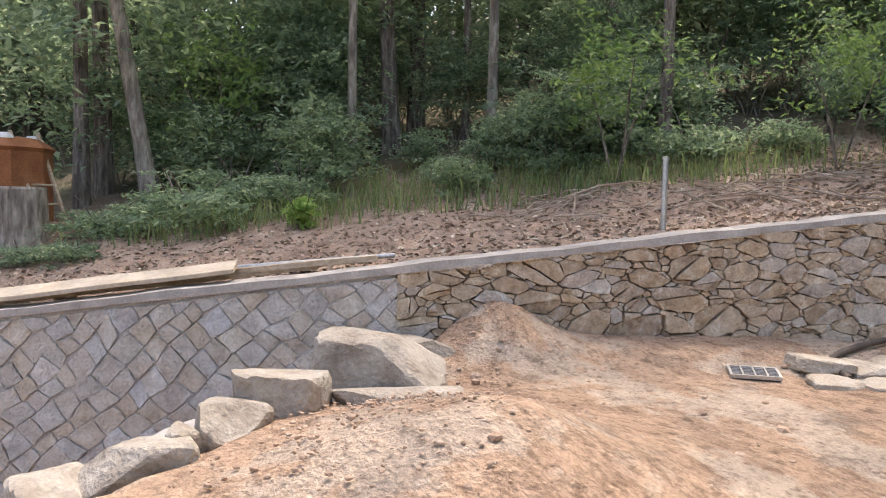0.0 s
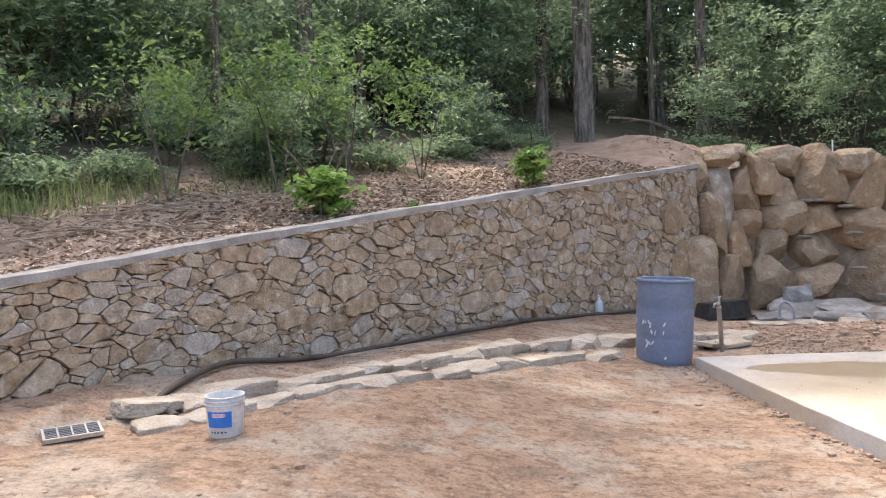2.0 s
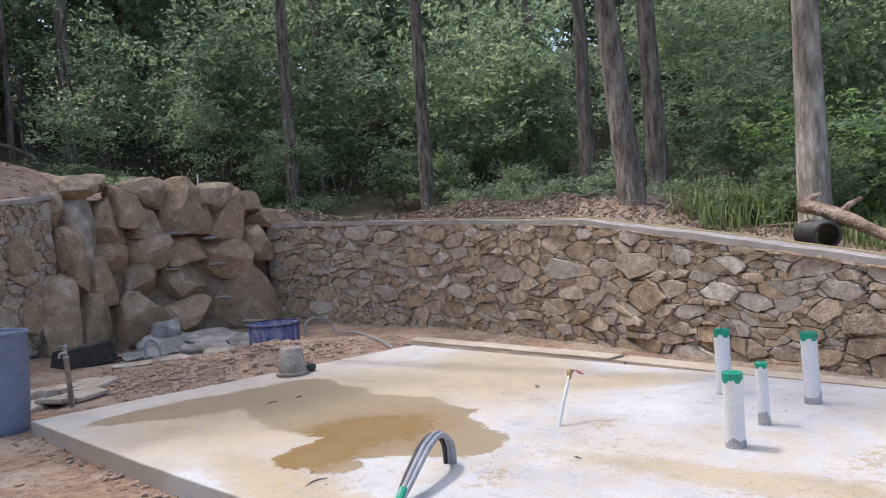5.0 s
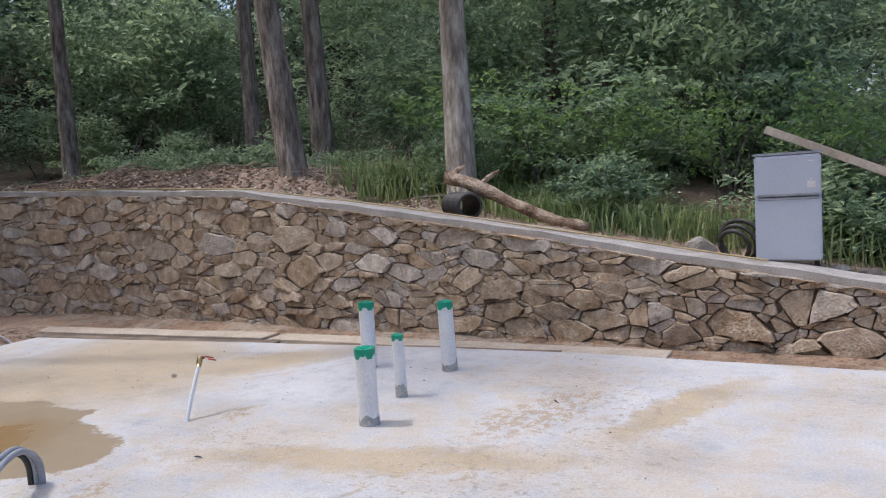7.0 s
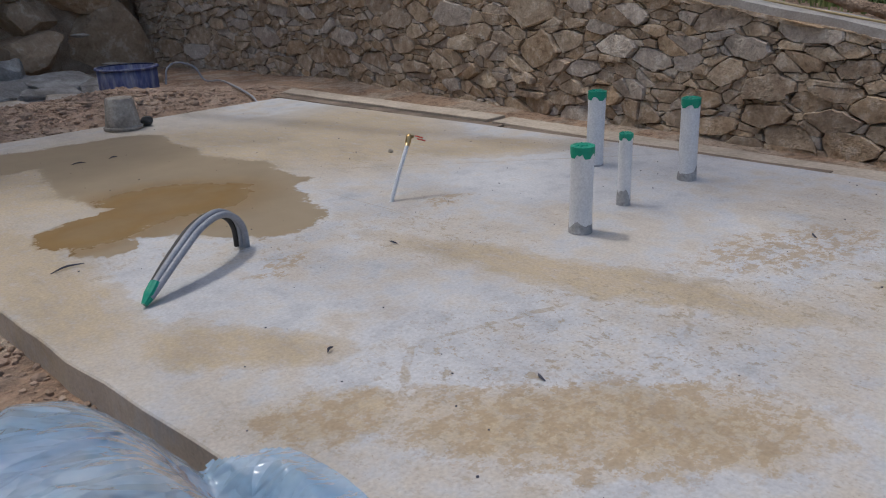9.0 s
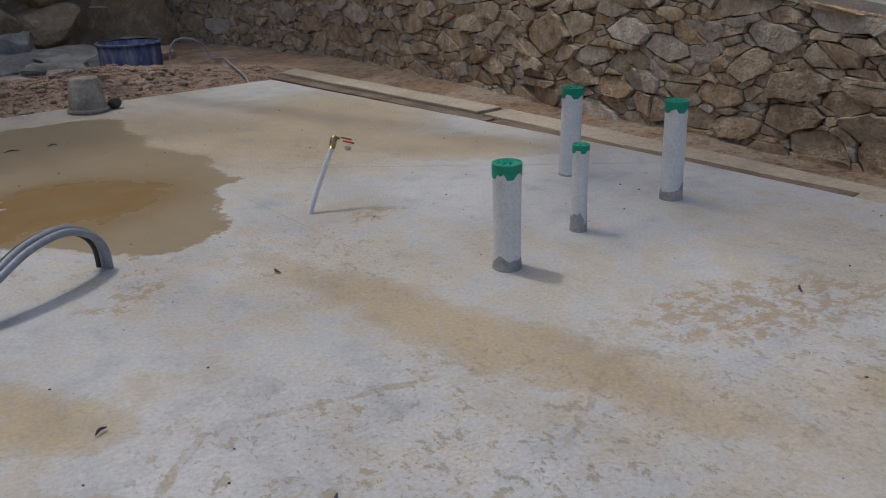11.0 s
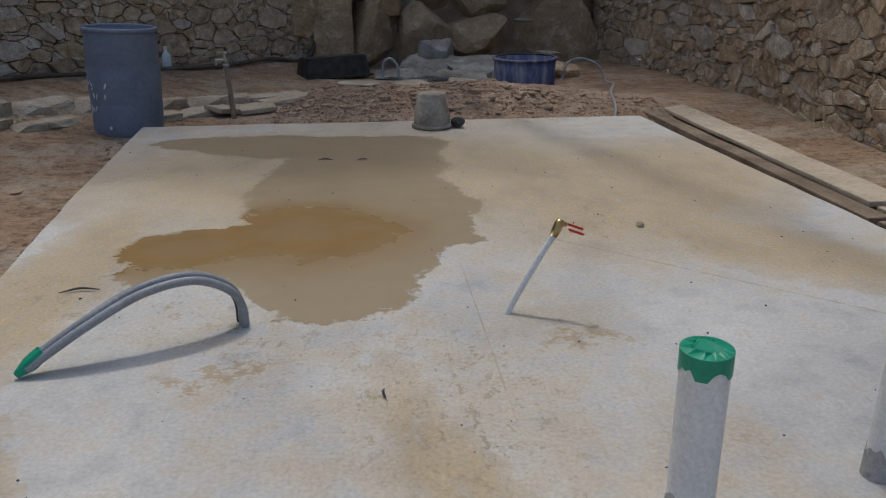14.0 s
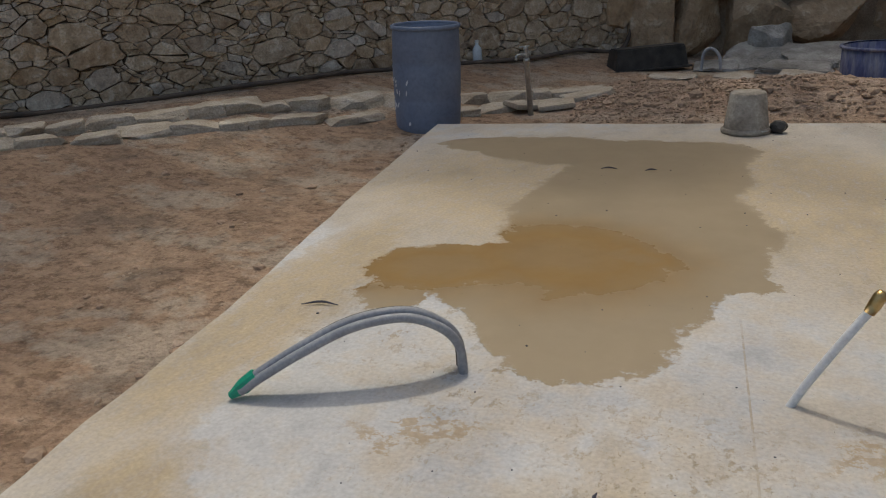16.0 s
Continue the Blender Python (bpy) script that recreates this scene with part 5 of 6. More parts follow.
# the mortar between the boulders leans back with them
bm = bmesh.new()
sheet = []
for k in range(43):
    col_ = []
    for q in range(25):
        a, z = -0.25 + 4.1 * k / 42, -0.3 + 2.5 * q / 24
        out = -0.16 * z - 0.03 + 0.10 * noise.noise(Vector((a * 2.2, z * 2.2, 5))) + 0.03 * noise.noise(Vector((a * 7, z * 7, 8)))
        col_.append(bm.verts.new(Vector((4.45, 13.3, z)) + W_DIR * a + W_OUT * out))
    sheet.append(col_)
for k in range(42):
    for q in range(24):
        bm.faces.new((sheet[k][q], sheet[k + 1][q], sheet[k + 1][q + 1], sheet[k][q + 1]))
back = bmesh.ops.extrude_edge_only(bm, edges=[e for e in bm.edges if e.is_boundary])
for v in back["geom"]:
    if isinstance(v, bmesh.types.BMVert):
        v.co -= W_OUT * 0.5
bmesh.ops.recalc_face_normals(bm, faces=bm.faces)
tagged(finish("wall_waterfall", bm, M_FILL), "rough grey-brown mortar backing between the stacked boulders", "wall", kind="structure")
for along, z, out, w, d in ((1.95, 1.62, 0.28, 0.62, 0.35), (2.55, 1.5, 0.3, 0.3, 0.3), (2.6, 1.05, 0.36, 0.28, 0.3), (1.75, 1.02, 0.3, 0.3, 0.25), (2.55, 0.48, 0.42, 0.28, 0.25), (2.85, 0.05, 0.62, 0.4, 0.3)):
    ob = finish("ledge_stone", rock_mesh(rng, w, d, 0.07, 8, 2, 0.05), M_PALE)
    ob.matrix_world = Matrix.Translation(Vector((4.45, 13.3, z)) + W_DIR * along + W_OUT * (out - 0.2 * z)) @ TURN_W
    tagged(ob, "flat grey ledge stone wedged between the boulders", "stone", "ledges of the waterfall")
for x, y, w, d, h, m_, tx in ((5.75, 12.55, 1.0, 0.8, 0.26, M_WET, 16), (6.35, 12.5, 0.95, 0.75, 0.2, M_WET, 12), (6.05, 12.05, 0.8, 0.5, 0.14, M_WET, 8), (6.75, 12.15, 0.6, 0.5, 0.16, M_WET, 8), (5.75, 12.75, 0.45, 0.4, 0.55, M_WET, 0), (5.2, 12.2, 0.5, 0.4, 0.12, M_WET, 5), (5.45, 11.5, 0.45, 0.3, 0.07, M_KERB, 4), (4.85, 11.3, 0.5, 0.32, 0.06, M_KERB, 4), (6.1, 11.55, 0.5, 0.3, 0.12, M_KERB, 5), (7.35, 12.4, 0.5, 0.4, 0.25, M_BOULDER, 4)):
    ob = finish("flat_rock", block_mesh(rng, w, d, h, 4, 8.0, 0.3, 0.05), m_)
    ob.matrix_world = pose(x, y, gz(x, y) + h * 0.3, tx, rng.uniform(-6, 6), rng.uniform(-25, 25))
    tagged(ob, "pale wet-looking flat rock at the foot of the waterfall" if m_ == M_WET else "flat tan rock in the earth below the waterfall", "rock", "rocks at the foot of the waterfall")
for s, z, w, h in ((20.05, 1.65, 0.62, 0.62), (20.2, 0.75, 0.5, 0.6)):
    ob = finish("facing_stone", block_mesh(rng, w, 0.18, h, 4, 6.0, 0.14, 0.03), M_BOULDER)
    ob.matrix_world = Matrix.Translation(LINE_A.place(s, z - 0.2, 0.02)) @ Matrix.Rotation(radians(48), 4, "Z")
    tagged(ob, "large flat brown facing stone at the end of the wall", "stone")

# ---- boulders that hold the sand above the pit ----
rng = random.Random(5)
for x, y, z, w, d, h, turn in ((-2.42, 2.68, 0.27, 0.95, 0.7, 0.56, 38), (-1.95, 2.5, 0.2, 0.75, 0.5, 0.24, 45), (-2.2, 1.86, 0.18, 0.55, 0.5, 0.56, 40), (-2.02, 1.5, 0.12, 0.36, 0.4, 0.46, 40), (-1.98, 1.3, 0.1, 0.2, 0.28, 0.38, 15), (-1.98, 1.04, 0.06, 0.62, 0.45, 0.4, 70), (-2.05, 0.72, 0.0, 0.4, 0.4, 0.32, 10), (-1.85, 0.66, 0.0, 0.3, 0.25, 0.22, 0), (-2.95, 3.35, 0.26, 0.7, 0.5, 0.2, 50), (-1.72, 2.05, 0.13, 0.34, 0.25, 0.12, 30)):
    ob = finish("boulder", block_mesh(rng, w, d, h, 4, 9.0, 0.28, 0.025), M_PALE)
    ob.matrix_world = pose(x, y, z, rng.uniform(-8, 8), rng.uniform(-8, 8), turn)
    tagged(ob, "pale grey-tan boulder at the edge of the sand terrace", "boulder", "boulders beside the sand heap")
bm = bmesh.new()
tube(bm, curve_pts([(-3.15, 3.35, 0.1), (-2.6, 2.3, 0.02), (-2.3, 1.4, -0.08), (-2.15, 0.2, -0.3)], 6), 0.24, 8)
for v in bm.verts:
    v.co += Vector((noise.noise(v.co * 3), noise.noise(v.co * 3 + Vector((9, 0, 0))), noise.noise(v.co * 3 + Vector((0, 9, 0))))) * 0.07
tagged(finish("concrete_bed", bm, M_MORTAR_GREY), "rough grey mortar bed under the boulders", "mortar bed", kind="structure")

# ---- stone gutter: two rows of kerb stones ----
rng = random.Random(9)
GUT = Line([(-0.85, 5.22), (0.42, 6.6), (1.75, 8.05), (2.6, 8.95), (3.6, 9.75), (4.3, 10.2)])
for row, off in (("front", 0.0), ("back", -0.36)):
    s = 0.0
    while s < GUT.length - 0.2:
        w = rng.uniform(0.2, 0.52)
        p = GUT.place(s + w / 2, 0, off + rng.gauss(0, 0.025))
        q, n = GUT.at(s + w / 2)
        if (p - Vector((3.07, 8.86, 0))).length > 0.45:
            h = rng.uniform(0.10, 0.16)
            ob = finish("kerb_stone", block_mesh(rng, w * 1.16, rng.uniform(0.25, 0.32), h, 4, 20.0, 0.17, 0.045, 4), M_KERB)
            ob.matrix_world = pose(p.x, p.y, gz(p.x, p.y) + h * (-0.08 if off == 0.0 else 0.14), rng.gauss(0, 2), rng.gauss(0, 2), math.degrees(math.atan2(n[0], -n[1])) + rng.gauss(0, 4))
            tagged(ob, "rough tan kerb stone of the gutter by the wall", "kerb stone", "kerb stones of the gutter")
        s += w

# ---- drain grate ----
g = root("drain_grate", pose(-1.2, 5.08, gz(-1.2, 5.08) - 0.004, 6, 0, 38) @ Matrix.Scale(0.86, 4), "black slotted drain grate in a grey frame on the earth", "drain grate")
bm = bmesh.new()
for x, y, sx, sy in ((0, 0.12, 0.40, 0.02), (0, -0.12, 0.40, 0.02), (-0.19, 0, 0.02, 0.22), (0.19, 0, 0.02, 0.22), (-0.095, 0, 0.012, 0.22), (0, 0, 0.012, 0.22), (0.095, 0, 0.012, 0.22)):
    box(bm, sx, sy, 0.03, Matrix.Translation((x, y, 0.02)))
part("frame", bm, M_STEEL, g, "pale grey frame")
bm = bmesh.new()
box(bm, 0.38, 0.24, 0.05, Matrix.Translation((0, 0, -0.04)))
part("tray", bm, M_BLACKPIPE, g)
for k in range(12):
    bm = bmesh.new()
    box(bm, 0.37, 0.007, 0.014, Matrix.Translation((0, -0.099 + k * 0.018, 0.026)))
    part("slat", bm, M_GREYPIPE if k % 2 else M_BLACKPIPE, g)

# ---- white bucket ----
b = root("paint_bucket", pose(-0.24, 5.2, gz(-0.24, 5.2) - 0.005, 0, 0, -20), "white plastic paint bucket with a blue and pink label", "bucket")
bm = bmesh.new()
lathe(bm, [(0, 0), (0.1, 0), (0.104, 0.01), (0.118, 0.2), (0.118, 0.258), (0.113, 0.258), (0.112, 0.2), (0.1, 0.02), (0, 0.02)], 40)
part("body", bm, M_WHITEPAIL, b, smooth=True)
bm = bmesh.new()
for z in (0.2, 0.222, 0.248):
    lathe(bm, [(0.117, z), (0.125, z + 0.002), (0.126, z + 0.008), (0.117, z + 0.010)], 40)
part("rim", bm, M_WHITEPAIL, b, smooth=True)


def wrap(parent, name, material, a0, a1, z0, z1, r0, r1, label=""):
    bm = bmesh.new()
    prev = None
    for k in range(9):
        a = radians(a0 + (a1 - a0) * k / 8)
        cur = [bm.verts.new((r0 * math.cos(a), r0 * math.sin(a), z0)), bm.verts.new((r1 * math.cos(a), r1 * math.sin(a), z1))]
        if prev:
            bm.faces.new((prev[0], cur[0], cur[1], prev[1]))
        prev = cur
    return part(name, bm, material, parent, label)


wrap(b, "label_panel", M_BLUE, -112, -28, 0.07, 0.17, 0.1115, 0.1175, "blue printed label")
wrap(b, "label_panel", M_WHITEPAIL, -90, -50, 0.135, 0.16, 0.1165, 0.118)
for k in range(4):
    wrap(b, "print_bar", M_PINK, -88 + k * 11, -80 + k * 11, 0.139, 0.157, 0.1172, 0.1182)
for k in range(5):
    wrap(b, "print_bar", M_DARK, -100 + k * 12, -93 + k * 12, 0.035, 0.045, 0.1075, 0.108)
bm = bmesh.new()
tube(bm, [(0.122 * math.cos(radians(t)), 0.122 * math.sin(radians(t)), 0.215 - 0.05 * math.sin(radians(t))) for t in range(0, 181, 12)], 0.003, 6)
part("handle", bm, M_STEEL, b, "thin wire handle")

# ---- standpipe with a tap ----
t = root("standpipe", pose(3.82, 9.5, -0.14, 0, -3, 20), "galvanised standpipe with a chrome tap on top", "standpipe")
bm = bmesh.new()
lathe(bm, [(0, 0), (0.026, 0), (0.026, 0.5), (0.03, 0.505), (0.03, 0.53), (0, 0.53)], 20)
part("pipe", bm, M_STEEL, t, smooth=True)
bm = bmesh.new()
lathe(bm, [(0, 0.53), (0.02, 0.53), (0.022, 0.57), (0.016, 0.6), (0.022, 0.61), (0.022, 0.635), (0, 0.64)], 16)
tube(bm, curve_pts([(0, 0, 0.565), (-0.05, -0.03, 0.57), (-0.085, -0.045, 0.565), (-0.095, -0.05, 0.53)], 4), 0.013, 10)
part("tap", bm, M_STEEL, t, "chrome tap", smooth=True)
bm = bmesh.new()
box(bm, 0.1, 0.018, 0.012, Matrix.Translation((-0.01, 0.0, 0.632)), 0.004)
part("tap_handle", bm, M_STEEL, t)
for x, y, sx, sy, ry, rz in ((3.72, 9.72, 0.42, 0.26, 9, 55), (4.0, 9.72, 0.34, 0.24, -4, 20)):
    bm = bmesh.new()
    box(bm, sx, sy, 0.045, Matrix(), 0.008)
    ob = finish("paving_slab", bm, M_KERB)
    ob.matrix_world = pose(x, y, gz(x, y) + 0.02, 4, ry, rz)
    tagged(ob, "loose tan stone paving slab tilted on the earth", "paving slab", "loose slabs by the standpipe")

# ---- bottle on the wall ----
b = root("bottle", pose(2.62, 11.3, 0.11), "small clear plastic bottle against the wall", "bottle")
M_BOTTLE = surf("milky_plastic", [(0.3, (0.55, 0.62, 0.68)), (0.7, (0.66, 0.72, 0.76))], 9, 0.25, 0, 60, 0.2, 0.1)
bm = bmesh.new()
lathe(bm, [(0, 0), (0.05, 0), (0.055, 0.02), (0.055, 0.15), (0.045, 0.18), (0.02, 0.21), (0.02, 0.24), (0, 0.24)], 20)
part("body", bm, M_BOTTLE, b, smooth=True)
bm = bmesh.new()
lathe(bm, [(0, 0.235), (0.024, 0.235), (0.024, 0.265), (0, 0.265)], 16)
part("cap", bm, M_WHITEPAIL, b)

# ---- black hose along the foot of the wall ----
bm = bmesh.new()
pts = [(-0.72, 5.5, gz(-0.72, 5.5) + 0.03), (-1.0, 5.85, gz(-1.0, 5.85) + 0.03)]
for s in np.arange(12.3, 20.2, 0.6):
    p = LINE_A.place(s, 0, 0.16 + 0.05 * math.sin(s * 2.1))
    pts.append((p.x, p.y, gz(p.x, p.y) + 0.03 + 0.02 * math.sin(s * 1.7)))
e = LINE_A.place(20.3, 0.35, 0.12)
pts += [tuple(e), tuple(LINE_A.place(20.55, 0.8, 0.16)), tuple(LINE_A.place(20.75, 1.05, 0.2))]
tube(bm, curve_pts(pts, 6), 0.026, 10)
tagged(finish("black_hose", bm, M_HOSE, smooth=True), "long black hose lying along the foot of the stone wall", "hose")

# ---- black trough, blue tub, upturned pail ----
t = root("plastic_trough", pose(4.45, 12.05, gz(4.45, 12.05), 0, 0, 36), "black plastic trough turned upside down on the earth", "trough")
bm = bmesh.new()
vs = bmesh.ops.create_cube(bm, size=1, matrix=Matrix.Translation((0, 0, 0.13)) @ Matrix.Diagonal((0.92, 0.30, 0.26, 1)))["verts"]
for v in vs:
    if v.co.z > 0.1:
        v.co.x *= 0.92
        v.co.y *= 0.72
bmesh.ops.bevel(bm, geom=list(bm.edges), offset=0.012, segments=2, affect="EDGES")
part("body", bm, M_BLACKPIPE, t)
bm = bmesh.new()
box(bm, 0.98, 0.36, 0.025, Matrix.Translation((0, 0, 0.0)), 0.008)
part("lip", bm, M_BLACKPIPE, t)
t = root("plastic_tub", pose(6.78, 11.25, gz(6.78, 11.25) - 0.02), "round dark blue plastic tub smeared with dried mortar", "tub")
bm = bmesh.new()
lathe(bm, [(0, 0), (0.34, 0), (0.35, 0.02), (0.355, 0.36), (0.34, 0.36), (0.335, 0.2), (0, 0.19)], 40)
part("body", bm, M_BLUETUB, t, smooth=True)
bm = bmesh.new()
lathe(bm, [(0.35, 0.35), (0.375, 0.352), (0.378, 0.365), (0.372, 0.376), (0.345, 0.376)], 40)
part("rim", bm, M_BLUETUB, t, smooth=True)
pl = root("mortar_pail", pose(5.72, 8.42, 0.003, 0, 0, 30), "upturned grey pail caked with mortar on the slab", "pail")
bm = bmesh.new()
lathe(bm, [(0.15, 0.03), (0.118, 0.27), (0.108, 0.278), (0, 0.27), (0, 0.262), (0.105, 0.262), (0.14, 0.03)], 36)
part("body", bm, M_GREYPAIL, pl, smooth=True)
bm = bmesh.new()
lathe(bm, [(0.148, 0.0), (0.166, 0.002), (0.168, 0.022), (0.15, 0.036), (0.14, 0.03), (0.148, 0.0)], 36)
part("rim", bm, M_GREYPAIL, pl, smooth=True)
bm = bmesh.new()
tube(bm, [(0.165 * math.cos(radians(a)), 0.165 * math.sin(radians(a)), 0.014 + 0.012 * abs(math.sin(radians(a)))) for a in range(-80, 81, 16)], 0.005, 6)
part("handle", bm, M_STEEL, pl)
ob = finish("dark_rag", rock_mesh(random.Random(2), 0.12, 0.1, 0.09, 6, 2, 0.15), M_BLACKPIPE)
ob.matrix_world = pose(5.93, 8.4, 0.045)
tagged(ob, "crumpled dark rag beside the upturned pail", "rag")

# ---- pale hose behind the slab ----
bm = bmesh.new()
tube(bm, curve_pts([(7.2, 11.15, -0.02), (7.26, 11.2, 0.16), (7.42, 11.25, 0.22), (7.62, 11.2, 0.15), (7.7, 11.1, -0.02), (7.68, 10.6, 0.02), (7.5, 9.9, 0.05), (7.42, 9.3, 0.0), (7.35, 9.0, -0.05)], 6), 0.0125, 8)
tagged(finish("pale_hose", bm, M_GREYPIPE, smooth=True), "pale grey hose looped over the dug earth", "hose")
bm = bmesh.new()
tube(bm, curve_pts([(5.1, 11.6, -0.05), (5.12, 11.62, 0.14), (5.2, 11.64, 0.18), (5.28, 11.62, 0.1), (5.3, 11.6, -0.05)], 5), 0.018, 8)
tagged(finish("bent_conduit", bm, M_GREYPIPE, smooth=True), "short bent grey conduit sticking out of the earth", "conduit")

# ---- pipes that stick out of the slab ----
def stub(x, y, h, r, lean, dirt, seed):
    rng = random.Random(seed)
    t = root("pvc_pipe", pose(x, y, -0.01, lean[0], lean[1], 0), "white drain pipe standing in the slab, sealed with green tape" if r > 0.04 else "thin white pipe standing in the slab, capped with green tape", "pipe", "pipes standing in the slab")
    bm = bmesh.new()
    lathe(bm, [(0, 0), (r, 0), (r, h), (0, h)], 32)
    part("pipe", bm, M_PVC, t, smooth=False)
    bm = bmesh.new()
    n, lo, hi = 28, [], []
    for k in range(n):
        a = 2 * math.pi * k / n
        jag = (0.35 if (k // 3) % 2 else 0.0) * rng.uniform(0.6, 1.2)
        lo.append(bm.verts.new(((r + 0.003) * math.cos(a), (r + 0.003) * math.sin(a), h - r * (0.95 - jag))))
        hi.append(bm.verts.new(((r + 0.003) * math.cos(a), (r + 0.003) * math.sin(a), h + 0.002)))
    for k in range(n):
        bm.faces.new((lo[k], lo[(k + 1) % n], hi[(k + 1) % n], hi[k]))
    mid = [bm.verts.new((v.co.x * 0.55, v.co.y * 0.55, h + 0.007 + 0.004 * math.sin(k * 2.1))) for k, v in enumerate(hi)]
    for k in range(n):
        bm.faces.new((hi[k], hi[(k + 1) % n], mid[(k + 1) % n], mid[k]))
    bm.faces.new(mid)
    part("tape_cap", bm, M_TAPE, t, "crinkled green tape cap")
    if dirt:
        bm = bmesh.new()
        lo, hi = [], []
        for k in range(n):
            a = 2 * math.pi * k / n
            q = dirt * (0.6 + 0.55 * noise.noise(Vector((math.cos(a) * 1.3, math.sin(a) * 1.3, seed))) + 0.12 * rng.random())
            lo.append(bm.verts.new(((r + 0.004) * math.cos(a), (r + 0.004) * math.sin(a), 0.008)))
            hi.append(bm.verts.new(((r + 0.0015) * math.cos(a), (r + 0.0015) * math.sin(a), max(q, 0.02))))
        for k in range(n):
            bm.faces.new((lo[k], lo[(k + 1) % n], hi[(k + 1) % n], hi[k]))
        part("mortar_collar", bm, M_PVC_DIRTY, t, "grey mortar smear round the foot")
    return t


stub(6.375, 3.75, 0.455, 0.057, (0.5, -1.0), 0.09, 1)
stub(7.5, 4.56, 0.5, 0.057, (0, 0.5), 0.03, 2)
stub(7.6, 3.92, 0.51, 0.055, (-0.5, -1.5), 0.1, 3)
stub(6.905, 3.88, 0.41, 0.036, (-1.0, 0.5), 0.14, 4)

# ---- thin riser with a ball valve ----
t = root("riser_pipe", pose(6.02, 4.87, 0), "thin white riser pipe with a brass valve and red lever", "pipe")
bm = bmesh.new()
tube(bm, curve_pts([(0, 0, -0.02), (0.05, 0.015, 0.08), (0.13, 0.035, 0.22), (0.185, 0.05, 0.31)], 5), 0.0125, 12)
part("pipe", bm, M_PVC, t, smooth=True)
bm = bmesh.new()
tube(bm, [(0.178, 0.048, 0.295), (0.19, 0.052, 0.32), (0.20, 0.055, 0.345), (0.207, 0.057, 0.358)], [0.015, 0.018, 0.018, 0.013], 10)
tube(bm, [(0.197, 0.054, 0.34), (0.225, 0.04, 0.345)], 0.009, 8)
part("valve", bm, M_BRASS, t, "brass ball valve", smooth=True)
for dy in (0.0, -0.02):
    bm = bmesh.new()
    box(bm, 0.065, 0.014, 0.008, Matrix.Translation((0.255, 0.03 + dy, 0.335 + dy * 0.7)) @ Matrix.Rotation(0.35, 4, "Y"), 0.003)
    part("lever", bm, M_RED, t, "red lever")

# ---- grey conduits bent over the slab ----
t = root("bent_conduits", pose(5.04, 4.8, 0), "three grey conduits bent in an arch, ends taped green", "conduit")
for k, off in enumerate((-0.03, 0.0, 0.026)):
    n = Vector((0.52, -0.85, 0)) * off
    arch = [Vector(p) + n * f + Vector((0, 0, (k == 1) * 0.012)) for p, f in (((0.0, 0.0, -0.02), 1.0), ((-0.005, -0.003, 0.09), 1.0), ((-0.05, -0.03, 0.168), 1.0), ((-0.15, -0.09, 0.222), 1.0), ((-0.29, -0.18, 0.212), 1.0), ((-0.43, -0.27, 0.147), 0.9), ((-0.54, -0.335, 0.08), 0.7), ((-0.61, -0.375, 0.03), 0.35))]
    bm = bmesh.new()
    tube(bm, curve_pts(arch, 6), 0.0155, 10)
    part("conduit", bm, (M_BLACKPIPE if k == 0 else M_GREYPIPE), t, smooth=True)
bm = bmesh.new()
tube(bm, [(-0.56, -0.345, 0.075), (-0.60, -0.37, 0.042), (-0.635, -0.39, 0.014)], [0.024, 0.025, 0.013], 10)
for v in bm.verts:
    v.co += Vector((noise.noise(v.co * 40), noise.noise(v.co * 40 + Vector((5, 0, 0))), 0)) * 0.008
part("tape_wrap", bm, M_TAPE, t, "crumpled green tape round the ends")

# ---- boards along the slab ----
rng = random.Random(6)


def board(name, a, b, w, h, material, label, cat="board", group="", lift=0.0, tilt=0.0):
    a, b = Vector(a), Vector(b)
    bm = bmesh.new()
    box(bm, (b - a).length, w, h, Matrix.Translation((0, 0, -h / 2)), min(0.004, h / 4))
    bmesh.ops.subdivide_edges(bm, edges=[e for e in bm.edges if e.calc_length() > 0.5], cuts=6)
    for v in bm.verts:
        v.co.z += 0.006 * noise.noise(v.co * 1.5)
        v.co.y += 0.004 * noise.noise(v.co * 2.5)
    ob = finish(name, bm, material)
    d = (b - a).normalized()
    ob.matrix_world = Matrix.Translation((a + b) / 2 + Vector((0, 0, lift))) @ d.to_track_quat("X", "Z").to_matrix().to_4x4() @ Matrix.Rotation(radians(tilt), 4, "X")
    return tagged(ob, label, cat, group)


board("plank", (7.98, 10.25, -0.065), (8.34, 6.35, -0.035), 0.27, 0.03, M_WOOD_PALE, "pale worn plank lying on the earth beside the slab", "plank", "planks beside the slab")
board("plank", (8.36, 6.3, -0.045), (8.58, 2.6, -0.045), 0.27, 0.03, M_WOOD_PALE, "pale worn plank lying on the earth beside the slab", "plank", "planks beside the slab")
# dark mortar colour on the formwork boards stands in for a shaded gap
board("formwork_board", (7.72, 9.6, -0.07), (8.14, 6.1, -0.06), 0.14, 0.05, M_MORTAR, "formwork board along the edge of the slab, darkened like the shaded gap", "board")

board("formwork_board", (8.15, 6.05, -0.06), (8.42, 3.4, -0.05), 0.12, 0.05, M_MORTAR, "formwork board along the edge of the slab, darkened like the shaded gap", "board")

# ---- boards, post and brush on top of the west wall ----
def on_a(s, back, dz):
    p = LINE_A.place(s, 0, -back)
    return (p.x, p.y, top_a(s) + dz)


